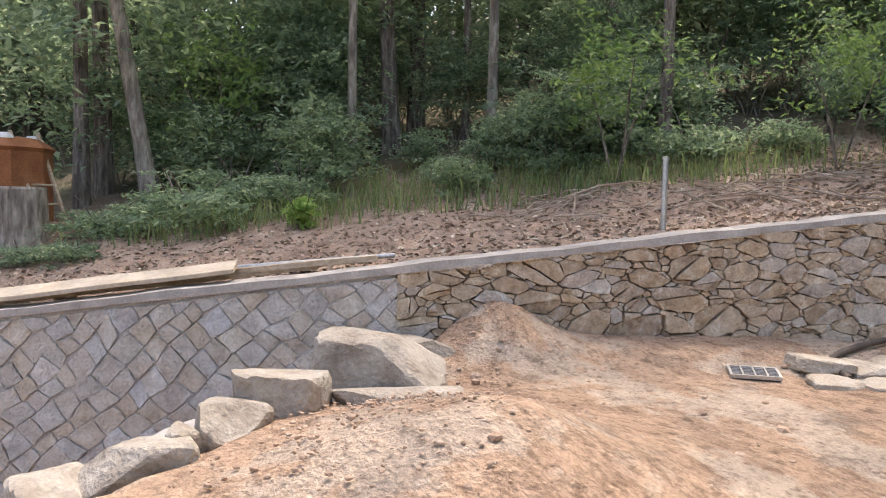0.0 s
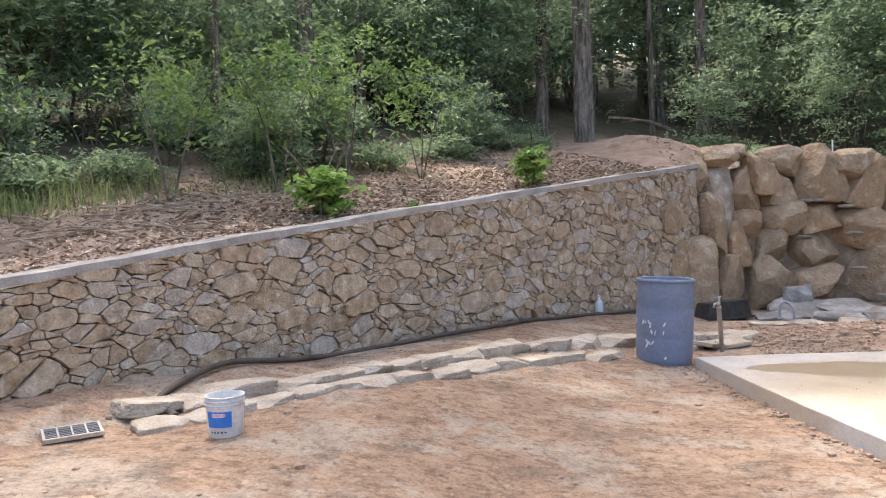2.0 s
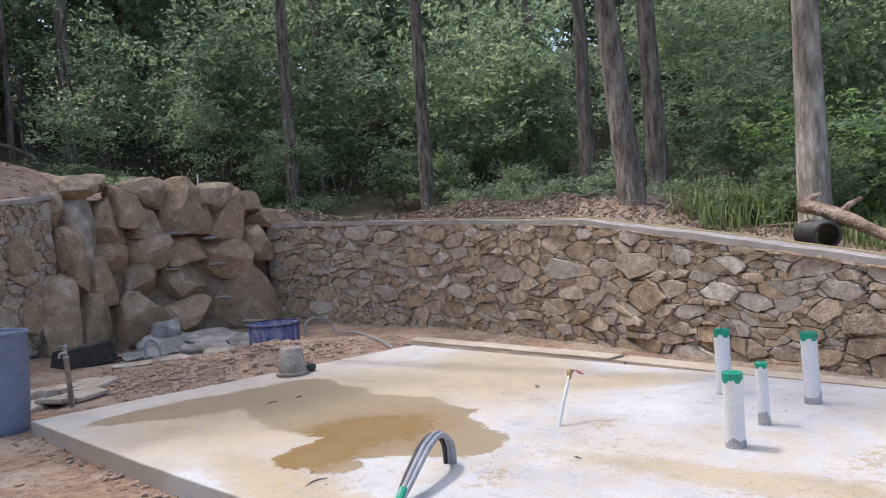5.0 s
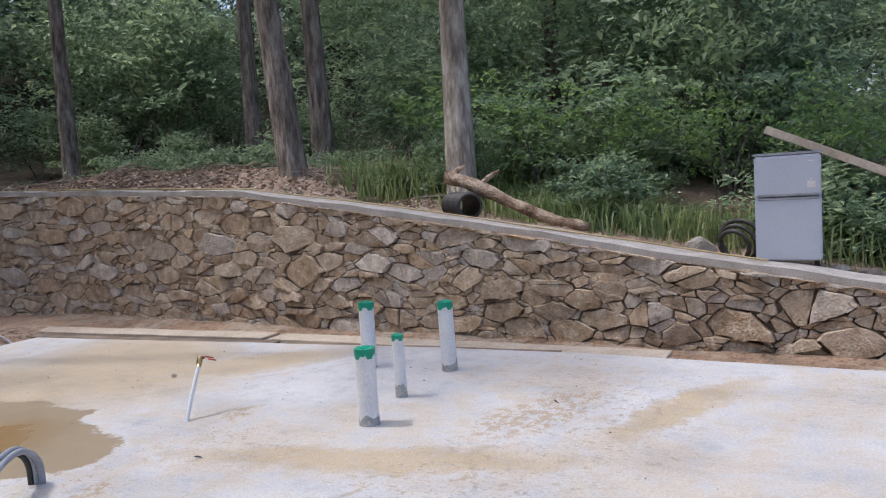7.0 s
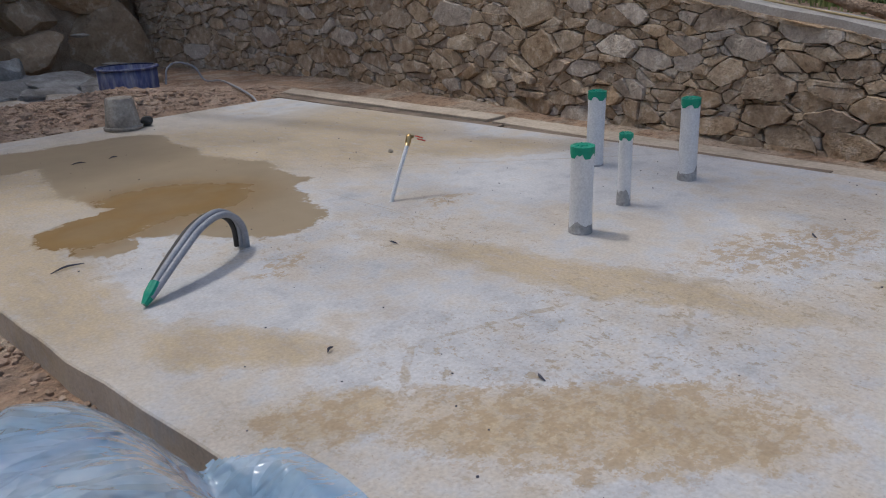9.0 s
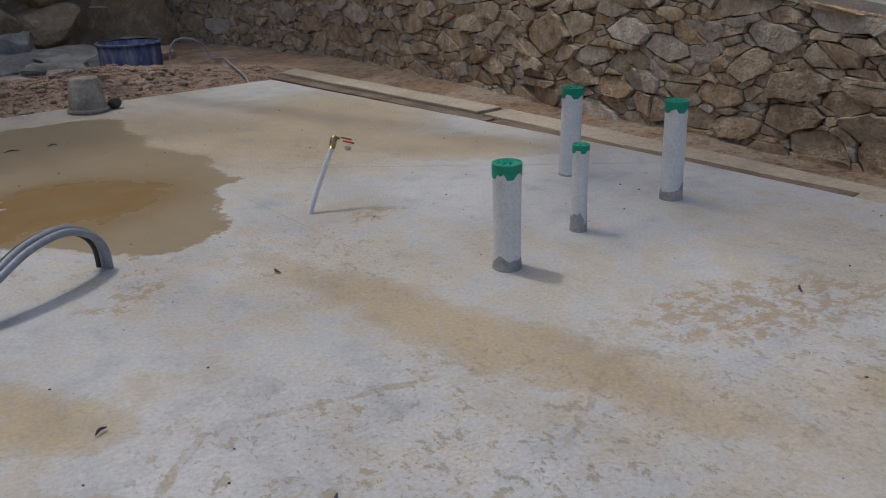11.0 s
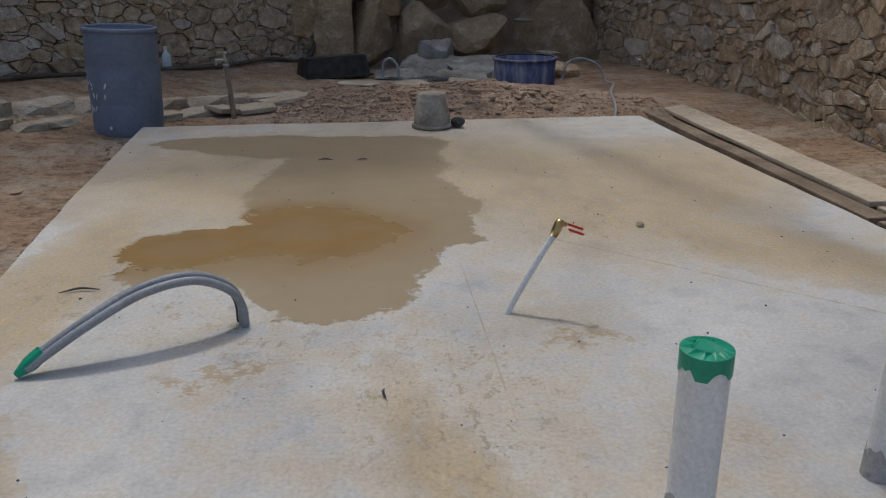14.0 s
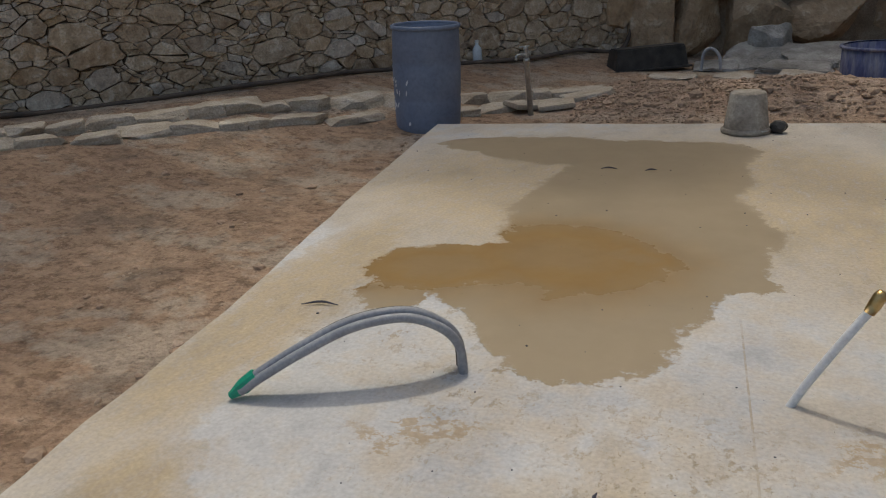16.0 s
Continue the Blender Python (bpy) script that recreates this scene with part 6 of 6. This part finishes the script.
board("plank", on_a(4.3, 0.16, 0.06), on_a(6.95, 0.28, 0.085), 0.32, 0.035, M_WOOD_PALE, "broad pale board lying on the wall coping", "plank", "timber stacked on the wall", 0.03, 9)
board("plank", on_a(3.6, 0.4, 0.03), on_a(7.6, 0.5, 0.03), 0.12, 0.05, M_WOOD, "weathered timber plank stacked on the wall", "plank", "timber stacked on the wall")
board("plank", on_a(4.6, 0.62, 0.03), on_a(6.6, 0.75, 0.05), 0.12, 0.06, M_WOOD_PALE, "weathered timber plank stacked on the wall", "plank", "timber stacked on the wall")
board("plank", on_a(6.4, 0.5, 0.07), on_a(8.1, 0.42, 0.05), 0.09, 0.05, M_WOOD, "weathered timber plank stacked on the wall", "plank", "timber stacked on the wall")
board("plank", on_a(3.4, 0.55, 0.07), on_a(5.4, 0.45, 0.09), 0.1, 0.05, M_WOOD, "weathered timber plank stacked on the wall", "plank", "timber stacked on the wall")
bm = bmesh.new()
tube(bm, [on_a(6.9, 0.66, 0.08), on_a(8.25, 0.5, 0.05)], 0.022, 10)
tagged(finish("grey_pole", bm, M_STEEL), "grey metal pole lying with the timber on the wall", "pole")
px, py = -2.72, 6.1
pt = root("fence_post", pose(px, py, gz(px, py) - 0.05), "grey galvanised fence post standing above the wall", "post")
bm = bmesh.new()
lathe(bm, [(0, 0), (0.028, 0), (0.028, 0.72), (0, 0.72)], 16)
part("post", bm, M_STEEL, pt)
bm = bmesh.new()
lathe(bm, [(0.03, 0.70), (0.034, 0.705), (0.034, 0.73), (0, 0.738)], 16)
part("cap", bm, M_STEEL, pt)
bm = bmesh.new()
tube(bm, [(7.35, 15.6, gz(7.35, 15.6) - 0.1), (7.36, 15.62, gz(7.35, 15.6) + 0.85)], 0.015, 8)
tagged(finish("thin_stake", bm, M_PVC), "thin white stake at the edge of the wood", "stake")


def twigs(name, n, place, rng, label, length=(0.4, 1.4), thick=(0.004, 0.014)):
    bm = bmesh.new()
    for _ in range(n):
        x, y = place()
        a, ln, r = rng.uniform(0, math.pi), rng.uniform(*length), rng.uniform(*thick)
        pts = []
        for k in range(4):
            f = k / 3 - 0.5
            qx, qy = x + math.cos(a) * ln * f + rng.gauss(0, 0.03), y + math.sin(a) * ln * f + rng.gauss(0, 0.03)
            pts.append((qx, qy, ground_fast(qx, qy) + r + rng.uniform(0, 0.09)))
        tube(bm, pts, [r, r, r * 0.8, r * 0.4], 5)
    return tagged(finish(name, bm, M_TWIG), label, "brushwood", kind="stuff")


def ground_fast(x, y):
    i, j = np.searchsorted(gx, x), np.searchsorted(gy, y)
    return float(GZ[min(j, ny - 1), min(i, nx - 1)])


rng = random.Random(14)


def verge_a():
    p = LINE_A.place(rng.uniform(9.5, 14.5), 0, -abs(rng.gauss(1.5, 0.5)) - 0.45)
    return p.x, p.y


def verge_b():
    p = LINE_B.place(rng.uniform(1.5, 9), 0, -abs(rng.gauss(1.2, 0.4)) - 0.45)
    return p.x, p.y


for a, b_ in (((3.9, 21.6), (5.7, 22.1)), ((4.3, 22.0), (5.5, 21.5))):
    bm = bmesh.new()
    tube(bm, curve_pts([(a[0], a[1], ground_fast(*a) + 0.12), ((a[0] + b_[0]) / 2, (a[1] + b_[1]) / 2, ground_fast((a[0] + b_[0]) / 2, (a[1] + b_[1]) / 2) + 0.22), (b_[0], b_[1], ground_fast(*b_) + 0.03)], 5), [0.04 - 0.0025 * k for k in range(11)], 8)
    tagged(finish("fallen_branch", bm, M_TWIG, smooth=True), "pale fallen branch lying across the path in the wood", "branch", "fallen branches on the path")
twigs("brushwood", 75, verge_a, rng, "heap of dry sticks and twigs above the wall")
twigs("brushwood", 80, verge_b, rng, "dry sticks and roots on the verge above the wall")

# ---- east verge: fridge, pipe, log, rock, beam, cord ----
fz = 0.535
f = root("refrigerator", pose(9.72, 1.88, fz, 0.5, 0, -86), "white two-door refrigerator standing on the wall top", "refrigerator")
bm = bmesh.new()
box(bm, 0.48, 0.44, 0.84, Matrix.Translation((0, 0.03, 0.02)), 0.012)
part("body", bm, M_FRIDGE, f)
for z, h in ((0.03, 0.49), (0.545, 0.31)):
    bm = bmesh.new()
    box(bm, 0.48, 0.045, h, Matrix.Translation((0, -0.22, z)), 0.012)
    d = part("door", bm, M_FRIDGE, f)
    bm = bmesh.new()
    box(bm, 0.44, 0.018, 0.02, Matrix.Translation((0, -0.238, z + h - 0.012 if z < 0.1 else z - 0.008)), 0.004)
    part("grip", bm, M_GREYPIPE, d, "grey recessed grip")
bm = bmesh.new()
box(bm, 0.5, 0.47, 0.02, Matrix.Translation((0, 0.01, 0.86)), 0.005)
part("top_panel", bm, M_GREYPIPE, f, "grey top panel")
for z, w, h in ((0.80, 0.035, 0.012), (0.66, 0.02, 0.012), (0.60, 0.06, 0.05)):
    bm = bmesh.new()
    box(bm, w, 0.002, h, Matrix.Translation((0.17, -0.2445, z)))
    part("sticker", bm, M_WHITEPAIL, f)
for dx in (-0.2, 0.2):
    bm = bmesh.new()
    lathe(bm, [(0, -0.05), (0.02, -0.05), (0.02, 0.025), (0, 0.025)], 12, Matrix.Translation((dx, -0.15, 0)))
    part("foot", bm, M_BLACKPIPE, f)
board("beam", (10.15, 2.1, 1.63), (10.35, -0.9, 0.22), 0.07, 0.07, M_WOOD_PALE, "pale timber beam leaning behind the refrigerator", "beam")
cp = root("corrugated_pipe", pose(9.82, 4.98, gz(9.82, 4.98) + 0.13, 90, 0, 136), "short black corrugated drain pipe lying on the verge", "drain pipe")
bm = bmesh.new()
prof = []
for k in range(29):
    prof.append((0.125 + (0.012 if k % 2 else 0), -0.3 + k * 0.0215))
prof += [(0.105, 0.3), (0.105, -0.3), (0.125, -0.3)]
lathe(bm, prof, 28)
part("pipe", bm, M_BLACKPIPE, cp)
lg = root("log", pose(0, 0, 0), "barked log with broken branch stubs leaning on the verge", "log")
bm = bmesh.new()
z0, z1 = gz(9.85, 5.15), gz(9.9, 3.7)
tube(bm, curve_pts([(9.95, 5.2, z0 + 0.42), (9.88, 4.75, z0 + 0.27), (9.85, 4.2, (z0 + z1) / 2 + 0.12), (9.85, 3.65, z1 + 0.06)], 5), [0.075 - 0.0018 * k for k in range(16)], 10)
for v in bm.verts:
    v.co += Vector((noise.noise(v.co * 9), noise.noise(v.co * 9 + Vector((3, 0, 0))), noise.noise(v.co * 9 + Vector((0, 3, 0))))) * 0.03
part("trunk", bm, M_LOG, lg, smooth=True)
for a, b_ in (((9.9, 4.8, z0 + 0.3), (9.98, 4.6, z0 + 0.45)), ((9.95, 5.15, z0 + 0.42), (10.0, 5.0, z0 + 0.52))):
    bm = bmesh.new()
    tube(bm, [a, ((a[0] + b_[0]) / 2, (a[1] + b_[1]) / 2, (a[2] + b_[2]) / 2 + 0.02), b_], [0.035, 0.03, 0.015], 8)
    part("branch_stub", bm, M_LOG, lg)
for x, y, w, h in ((9.58, 2.55, 0.27, 0.27), (9.6, 5.32, 0.16, 0.14), (9.7, 1.5, 0.14, 0.1), (9.8, 1.3, 0.12, 0.1)):
    ob = finish("rock", rock_mesh(rng, w, 0.2, h, 10, 3, 0.05), M_PALE)
    ob.matrix_world = pose(x, y, gz(x, y) + h * 0.4, 0, 0, rng.uniform(0, 360))
    tagged(ob, "loose tan rock on the wall top", "rock", "rocks on the east wall top")
tr = root("hose_coil", pose(9.85, 2.3, gz(9.85, 2.3) + 0.14, 80, 0, 70), "coil of black plastic pipe beside the refrigerator", "pipe coil")
bm = bmesh.new()
tube(bm, [((0.12 + 0.002 * k % 3) * math.cos(k * 0.4), (0.12 + 0.002 * k % 3) * math.sin(k * 0.4), 0.004 * k - 0.1) for k in range(50)], 0.02, 8)
part("coil", bm, M_BLACKPIPE, tr, smooth=True)
bm = bmesh.new()
pts = []
for s in np.arange(3.0, 12.6, 0.5):
    p = LINE_B.place(s, 0, -0.16 + 0.05 * math.sin(s * 2))
    pts.append((p.x, p.y, top_b(s) + 0.02))
tube(bm, curve_pts(pts, 4), 0.01, 6)
tagged(finish("rope", bm, M_YELLOW), "dull yellow rope lying along the east wall coping", "rope")

# ---- rusty tank and leaning ladder far off ----
tk = root("rusty_bin", pose(-9.6, 1.55, gz(-9.6, 1.55) - 0.1, 0, 0, 10), "rusty orange sheet-metal bin half hidden by weeds", "bin")
bm = bmesh.new()
lathe(bm, [(0, 0), (0.72, 0), (0.72, 1.15), (0.76, 1.2), (0.6, 1.32), (0.3, 1.36), (0, 1.36)], 10)
part("body", bm, M_RUST, tk)
for k in range(5):
    bm = bmesh.new()
    lathe(bm, [(0, 0), (0.1, 0.01), (0.13, 0.06), (0.08, 0.12), (0, 0.13)], 8, Matrix.Translation((0.5 * math.cos(k * 1.3), 0.5 * math.sin(k * 1.3), 1.25)))
    part("bag", bm, M_WHITEPAIL, tk, "pale bag on top")
ld = root("ladder", pose(-8.75, 2.15, gz(-8.75, 2.15) - 0.05, 0, -28, 20), "old wooden ladder leaning against the bin", "ladder")
for dy in (-0.18, 0.18):
    bm = bmesh.new()
    box(bm, 0.05, 0.04, 1.5, Matrix.Translation((0, dy, 0)), 0.005)
    part("rail", bm, M_WOOD, ld)
for k in range(5):
    bm = bmesh.new()
    tube(bm, [(0, -0.18, 0.2 + 0.27 * k), (0, 0.18, 0.2 + 0.27 * k)], 0.016, 8)
    part("rung", bm, M_WOOD, ld)
st = root("tree_stump", pose(-8.7, 1.75, gz(-8.7, 1.75) - 0.1), "grey-green cut tree stump among weeds", "stump")
bm = bmesh.new()
lathe(bm, [(0.36, 0), (0.3, 0.2), (0.28, 0.75), (0.26, 0.78), (0, 0.78)], 18)
part("stump", bm, M_BARK_PALE, st)

# ---- plastic sheet over a pile by the slab ----
def sheet_height(x, y):
    a = -0.12 + 0.43 * math.exp(-(((x - 3.62) / 0.42) ** 4 + ((y - 3.02) / 0.56) ** 4))
    e = edge_left(y)
    f = float(smoothstep(e - 0.22, e + 0.02, x))
    b_ = (0.015 + 0.07 * math.exp(-(((x - 4.16) / 0.2) ** 2 + ((y - 2.75) / 0.32) ** 2))) * f - 0.11 * (1 - f)
    return max(a, b_)


bm = bmesh.new()
n = 110
grid = []
for i in range(n + 1):
    row = []
    for j in range(n + 1):
        x, y = 2.95 + 1.38 * i / n, 2.05 + 1.58 * j / n
        ex = 0.07 * noise.noise(Vector((x * 3, y * 3, 0)))
        fold = noise.noise(Vector((x * 2.2 + y * 2.0, y * 1.4 - x * 2.6, 3)))
        wr = 0.02 * (1 - abs(fold)) ** 4 + 0.008 * (1 - abs(noise.noise(Vector((x * 4 - y * 2, y * 5 + x * 3, 13))))) ** 8 + 0.008 * noise.noise(Vector((x * 3, y * 2.5, 8)))
        row.append(bm.verts.new((x + ex * 0.4, y + ex, sheet_height(x + ex, y - ex) + 0.02 + max(wr, -0.012))))
    grid.append(row)
for i in range(n):
    for j in range(n):
        u, w = (i / n - 0.5) / 0.5, (j / n - 0.5) / 0.5
        cx_, cy_ = grid[i][j].co.x, grid[i][j].co.y
        if cx_ > edge_left(cy_) - 0.1 and cy_ > 3.2 + 0.1 * noise.noise(Vector((cx_ * 9, 0, 0))) - 0.8 * (cx_ - 4.1):
            continue
        if abs(u) ** 3 + abs(w) ** 3 < 0.9 + 0.2 * noise.noise(Vector((i * 0.03, j * 0.03, 4))):
            bm.faces.new((grid[i][j], grid[i + 1][j], grid[i + 1][j + 1], grid[i][j + 1]))
for v in [v for v in bm.verts if not v.link_faces]:
    bm.verts.remove(v)
tagged(finish("plastic_sheet", bm, M_FILM, smooth=True), "wrinkled pale blue plastic sheet draped over a low pile", "plastic sheet")
rng = random.Random(30)
for k, (x, y, z, t_) in enumerate(((3.58, 3.2, 0.0, 10), (3.6, 2.77, 0.0, 5), (3.58, 2.98, 0.13, 80), (3.58, 2.92, 0.19, 70))):
    bm = rock_mesh(rng, 0.6, 0.4, 0.14, 3, 3, 0.02, 0.95)
    ob = finish("cement_bag", bm, M_WOOD_PALE, smooth=True)
    ob.matrix_world = pose(x, y, ground_fast(3.6, 3.0) + 0.085 + z, 0, 0, t_)
    tagged(ob, "filled paper cement bag under the plastic sheet", "cement bag", "bags under the sheet")

# ---- clods, pebbles and debris ----
def clods(name, n, place, rng, size, material, label, sink=0.25):
    vs, fs = [], []
    bm = bmesh.new()
    bmesh.ops.create_icosphere(bm, subdivisions=1, radius=1)
    base = [v.co.copy() for v in bm.verts]
    tri = [[v.index for v in f_.verts] for f_ in bm.faces]
    bm.free()
    for _ in range(n):
        x, y, z = place()
        r = size * (0.35 + rng.random() ** 4 * 1.7)
        o = len(vs)
        k = [rng.uniform(0.7, 1.25) for _ in base]
        sx, sy, sz = rng.uniform(0.8, 1.4), rng.uniform(0.7, 1.2), rng.uniform(0.5, 0.85)
        a = rng.uniform(0, 6.28)
        for c, kk in zip(base, k):
            qx, qy = c.x * sx * kk * r, c.y * sy * kk * r
            vs.append((x + qx * math.cos(a) - qy * math.sin(a), y + qx * math.sin(a) + qy * math.cos(a), z + r * sink + c.z * sz * kk * r))
        fs += [[i + o for i in t_] for t_ in tri]
    return tagged(raw(name, vs, fs, material), label, "debris", kind="stuff")


def yard_spot():
    while True:
        x, y = rng.uniform(-3.6, 4.0), rng.uniform(0.6, 10.5)
        _, _, sd = ground_height(np.array([x]), np.array([y]))
        if sd[0] > 0.15 and x < edge_left(min(y, 8.5)) - 0.02 and (x + 3.2) * 0.9 + (y - 3.6) * 0.435 > 0.35:
            return x, y, ground_fast(x, y)


def heap_spot():
    x, y = (rng.gauss(-0.9, 0.75), rng.gauss(2.2, 0.65)) if rng.random() < 0.7 else (rng.gauss(-2.6, 0.4), rng.gauss(4.1, 0.4))
    if (x + 3.2) * 0.9 + (y - 3.6) * 0.435 < 0.4:
        return yard_spot()
    return x, y, ground_fast(x, y)


def edge_spot():
    y = rng.uniform(2.5, 8.6)
    x = edge_left(y) - abs(rng.gauss(0.02, 0.09))
    return x, y, ground_fast(x, y)


def dug_spot():
    x, y = rng.uniform(4.2, 7.9), rng.gauss(10.0, 0.55)
    return x, max(y, 9.0), ground_fast(x, max(y, 9.0))


rng = random.Random(40)
clods("clods", 900, yard_spot, rng, 0.018, M_CLOD, "small clods and pebbles strewn over the earth yard")
clods("sand_clods", 3600, heap_spot, rng, 0.0085, M_CLOD, "crumbly clods of sand on the heap")
clods("edge_crumbs", 420, edge_spot, rng, 0.016, M_SOIL, "dark earth crumbs along the edge of the slab")
clods("dug_earth", 9500, dug_spot, rng, 0.0085, M_SOIL, "freshly dug brown earth in fine crumbs behind the slab", 0.1)
clods("dug_lumps", 800, dug_spot, rng, 0.032, M_SOIL, "lumps of freshly dug brown earth behind the slab", -0.1)


def slab_spot():
    y = rng.uniform(1.8, 8.3)
    return rng.uniform(edge_left(y) + 0.1, edge_right(y) - 0.1), y, 0.0


clods("slab_crumbs", 450, slab_spot, rng, 0.0028, M_DARK, "tiny dark crumbs scattered on the slab")
ob = finish("pebble", rock_mesh(rng, 0.045, 0.035, 0.03, 8, 2, 0.06), M_KERB)
ob.matrix_world = pose(6.79, 5.88, 0.012)
tagged(ob, "single tan pebble lying on the slab", "pebble")
for x, y, ln, a in ((5.6, 4.29, 0.05, 100), (4.3, 5.1, 0.16, 10), (5.0, 7.3, 0.1, 0), (5.25, 7.3, 0.07, 20), (5.15, 2.9, 0.05, 70), (4.75, 3.55, 0.04, 30), (7.1, 2.9, 0.06, 40)):
    bm = bmesh.new()
    tube(bm, curve_pts([(-ln / 2, 0, 0.006), (0, ln * 0.12, 0.012), (ln / 2, 0, 0.008)], 4), [0.002, 0.003, 0.004, 0.005, 0.005, 0.005, 0.004, 0.003, 0.002], 5)
    ob = finish("twig", bm, M_DARK)
    ob.matrix_world = pose(x, y, 0, 0, 0, a)
    tagged(ob, "small dark twig lying on the slab", "twig", "twigs on the slab")
v, f_ = leaf_arrays(np.random.RandomState(1), np.array([[2.0, 2.95, ground_fast(2.0, 2.95) + 0.03]]), np.array([[0.2, 0.1, 0.97]]), np.array([0.12]), 0.6)
tagged(raw("yellow_leaf", v.tolist(), f_.tolist(), M_YELLOW), "fallen yellow leaf on the earth", "leaf")

# ---- stones into the walls ----
rng = random.Random(8)
lay_stones(rng, cells_a, LINE_A, wall_a, M_STONE, M_STONE_ISLE, 0.042, 0.0045, lambda s: s < 17.5, top=top_a)
lay_stones(rng, cells_b, LINE_B, wall_b, M_STONE, M_STONE_ISLE, 0.042, 0.0045, lambda s: 4 < s < 13, top=top_b)
cut_cells = []
TILT = radians(43)
row_v = -3.0
while row_v < 9.0:
    row_h = rng.uniform(0.135, 0.19)
    u = -9.0 + rng.uniform(0, 0.2)
    while u < 9.0:
        w = rng.uniform(0.12, 0.23)
        quad = []
        for du, dv in ((0, 0), (w, 0), (w, row_h), (0, row_h)):
            a, b = u + du, row_v + dv
            a, b = a + 0.07 * noise.noise(Vector((a * 4, b * 4, 3))) + 0.12 * noise.noise(Vector((a * 0.8, b * 0.8, 33))), b + 0.08 * noise.noise(Vector((a * 3.6, b * 3.6, 9))) + 0.14 * noise.noise(Vector((a * 0.8, b * 0.8, 39)))
            quad.append((5.0 + (a - 3.0) * math.cos(TILT) - (b - 3.0) * math.sin(TILT), (a - 3.0) * math.sin(TILT) + (b - 3.0) * math.cos(TILT)))
        u += w
        mid_s = sum(p[0] for p in quad) / 4
        rise = (top_a(mid_s + 0.1) - top_a(mid_s - 0.1)) / 0.2
        for cut in ((1, 0, S_CUT + 0.06), (-1, 0, -3.0), (0, -1, 1.2), (-rise, 1, top_a(mid_s) - COPE - 0.03 - rise * mid_s)):
            quad = clip_poly(quad, *cut) if len(quad) > 2 else quad
        if len(quad) > 2:
            cut_cells.append(quad)
    row_v += row_h
lay_stones(rng, cut_cells, LINE_A, wall_cut, M_CUT, M_CUT, 0.016, 0.006, lambda s: s > 4.6, warp=False)
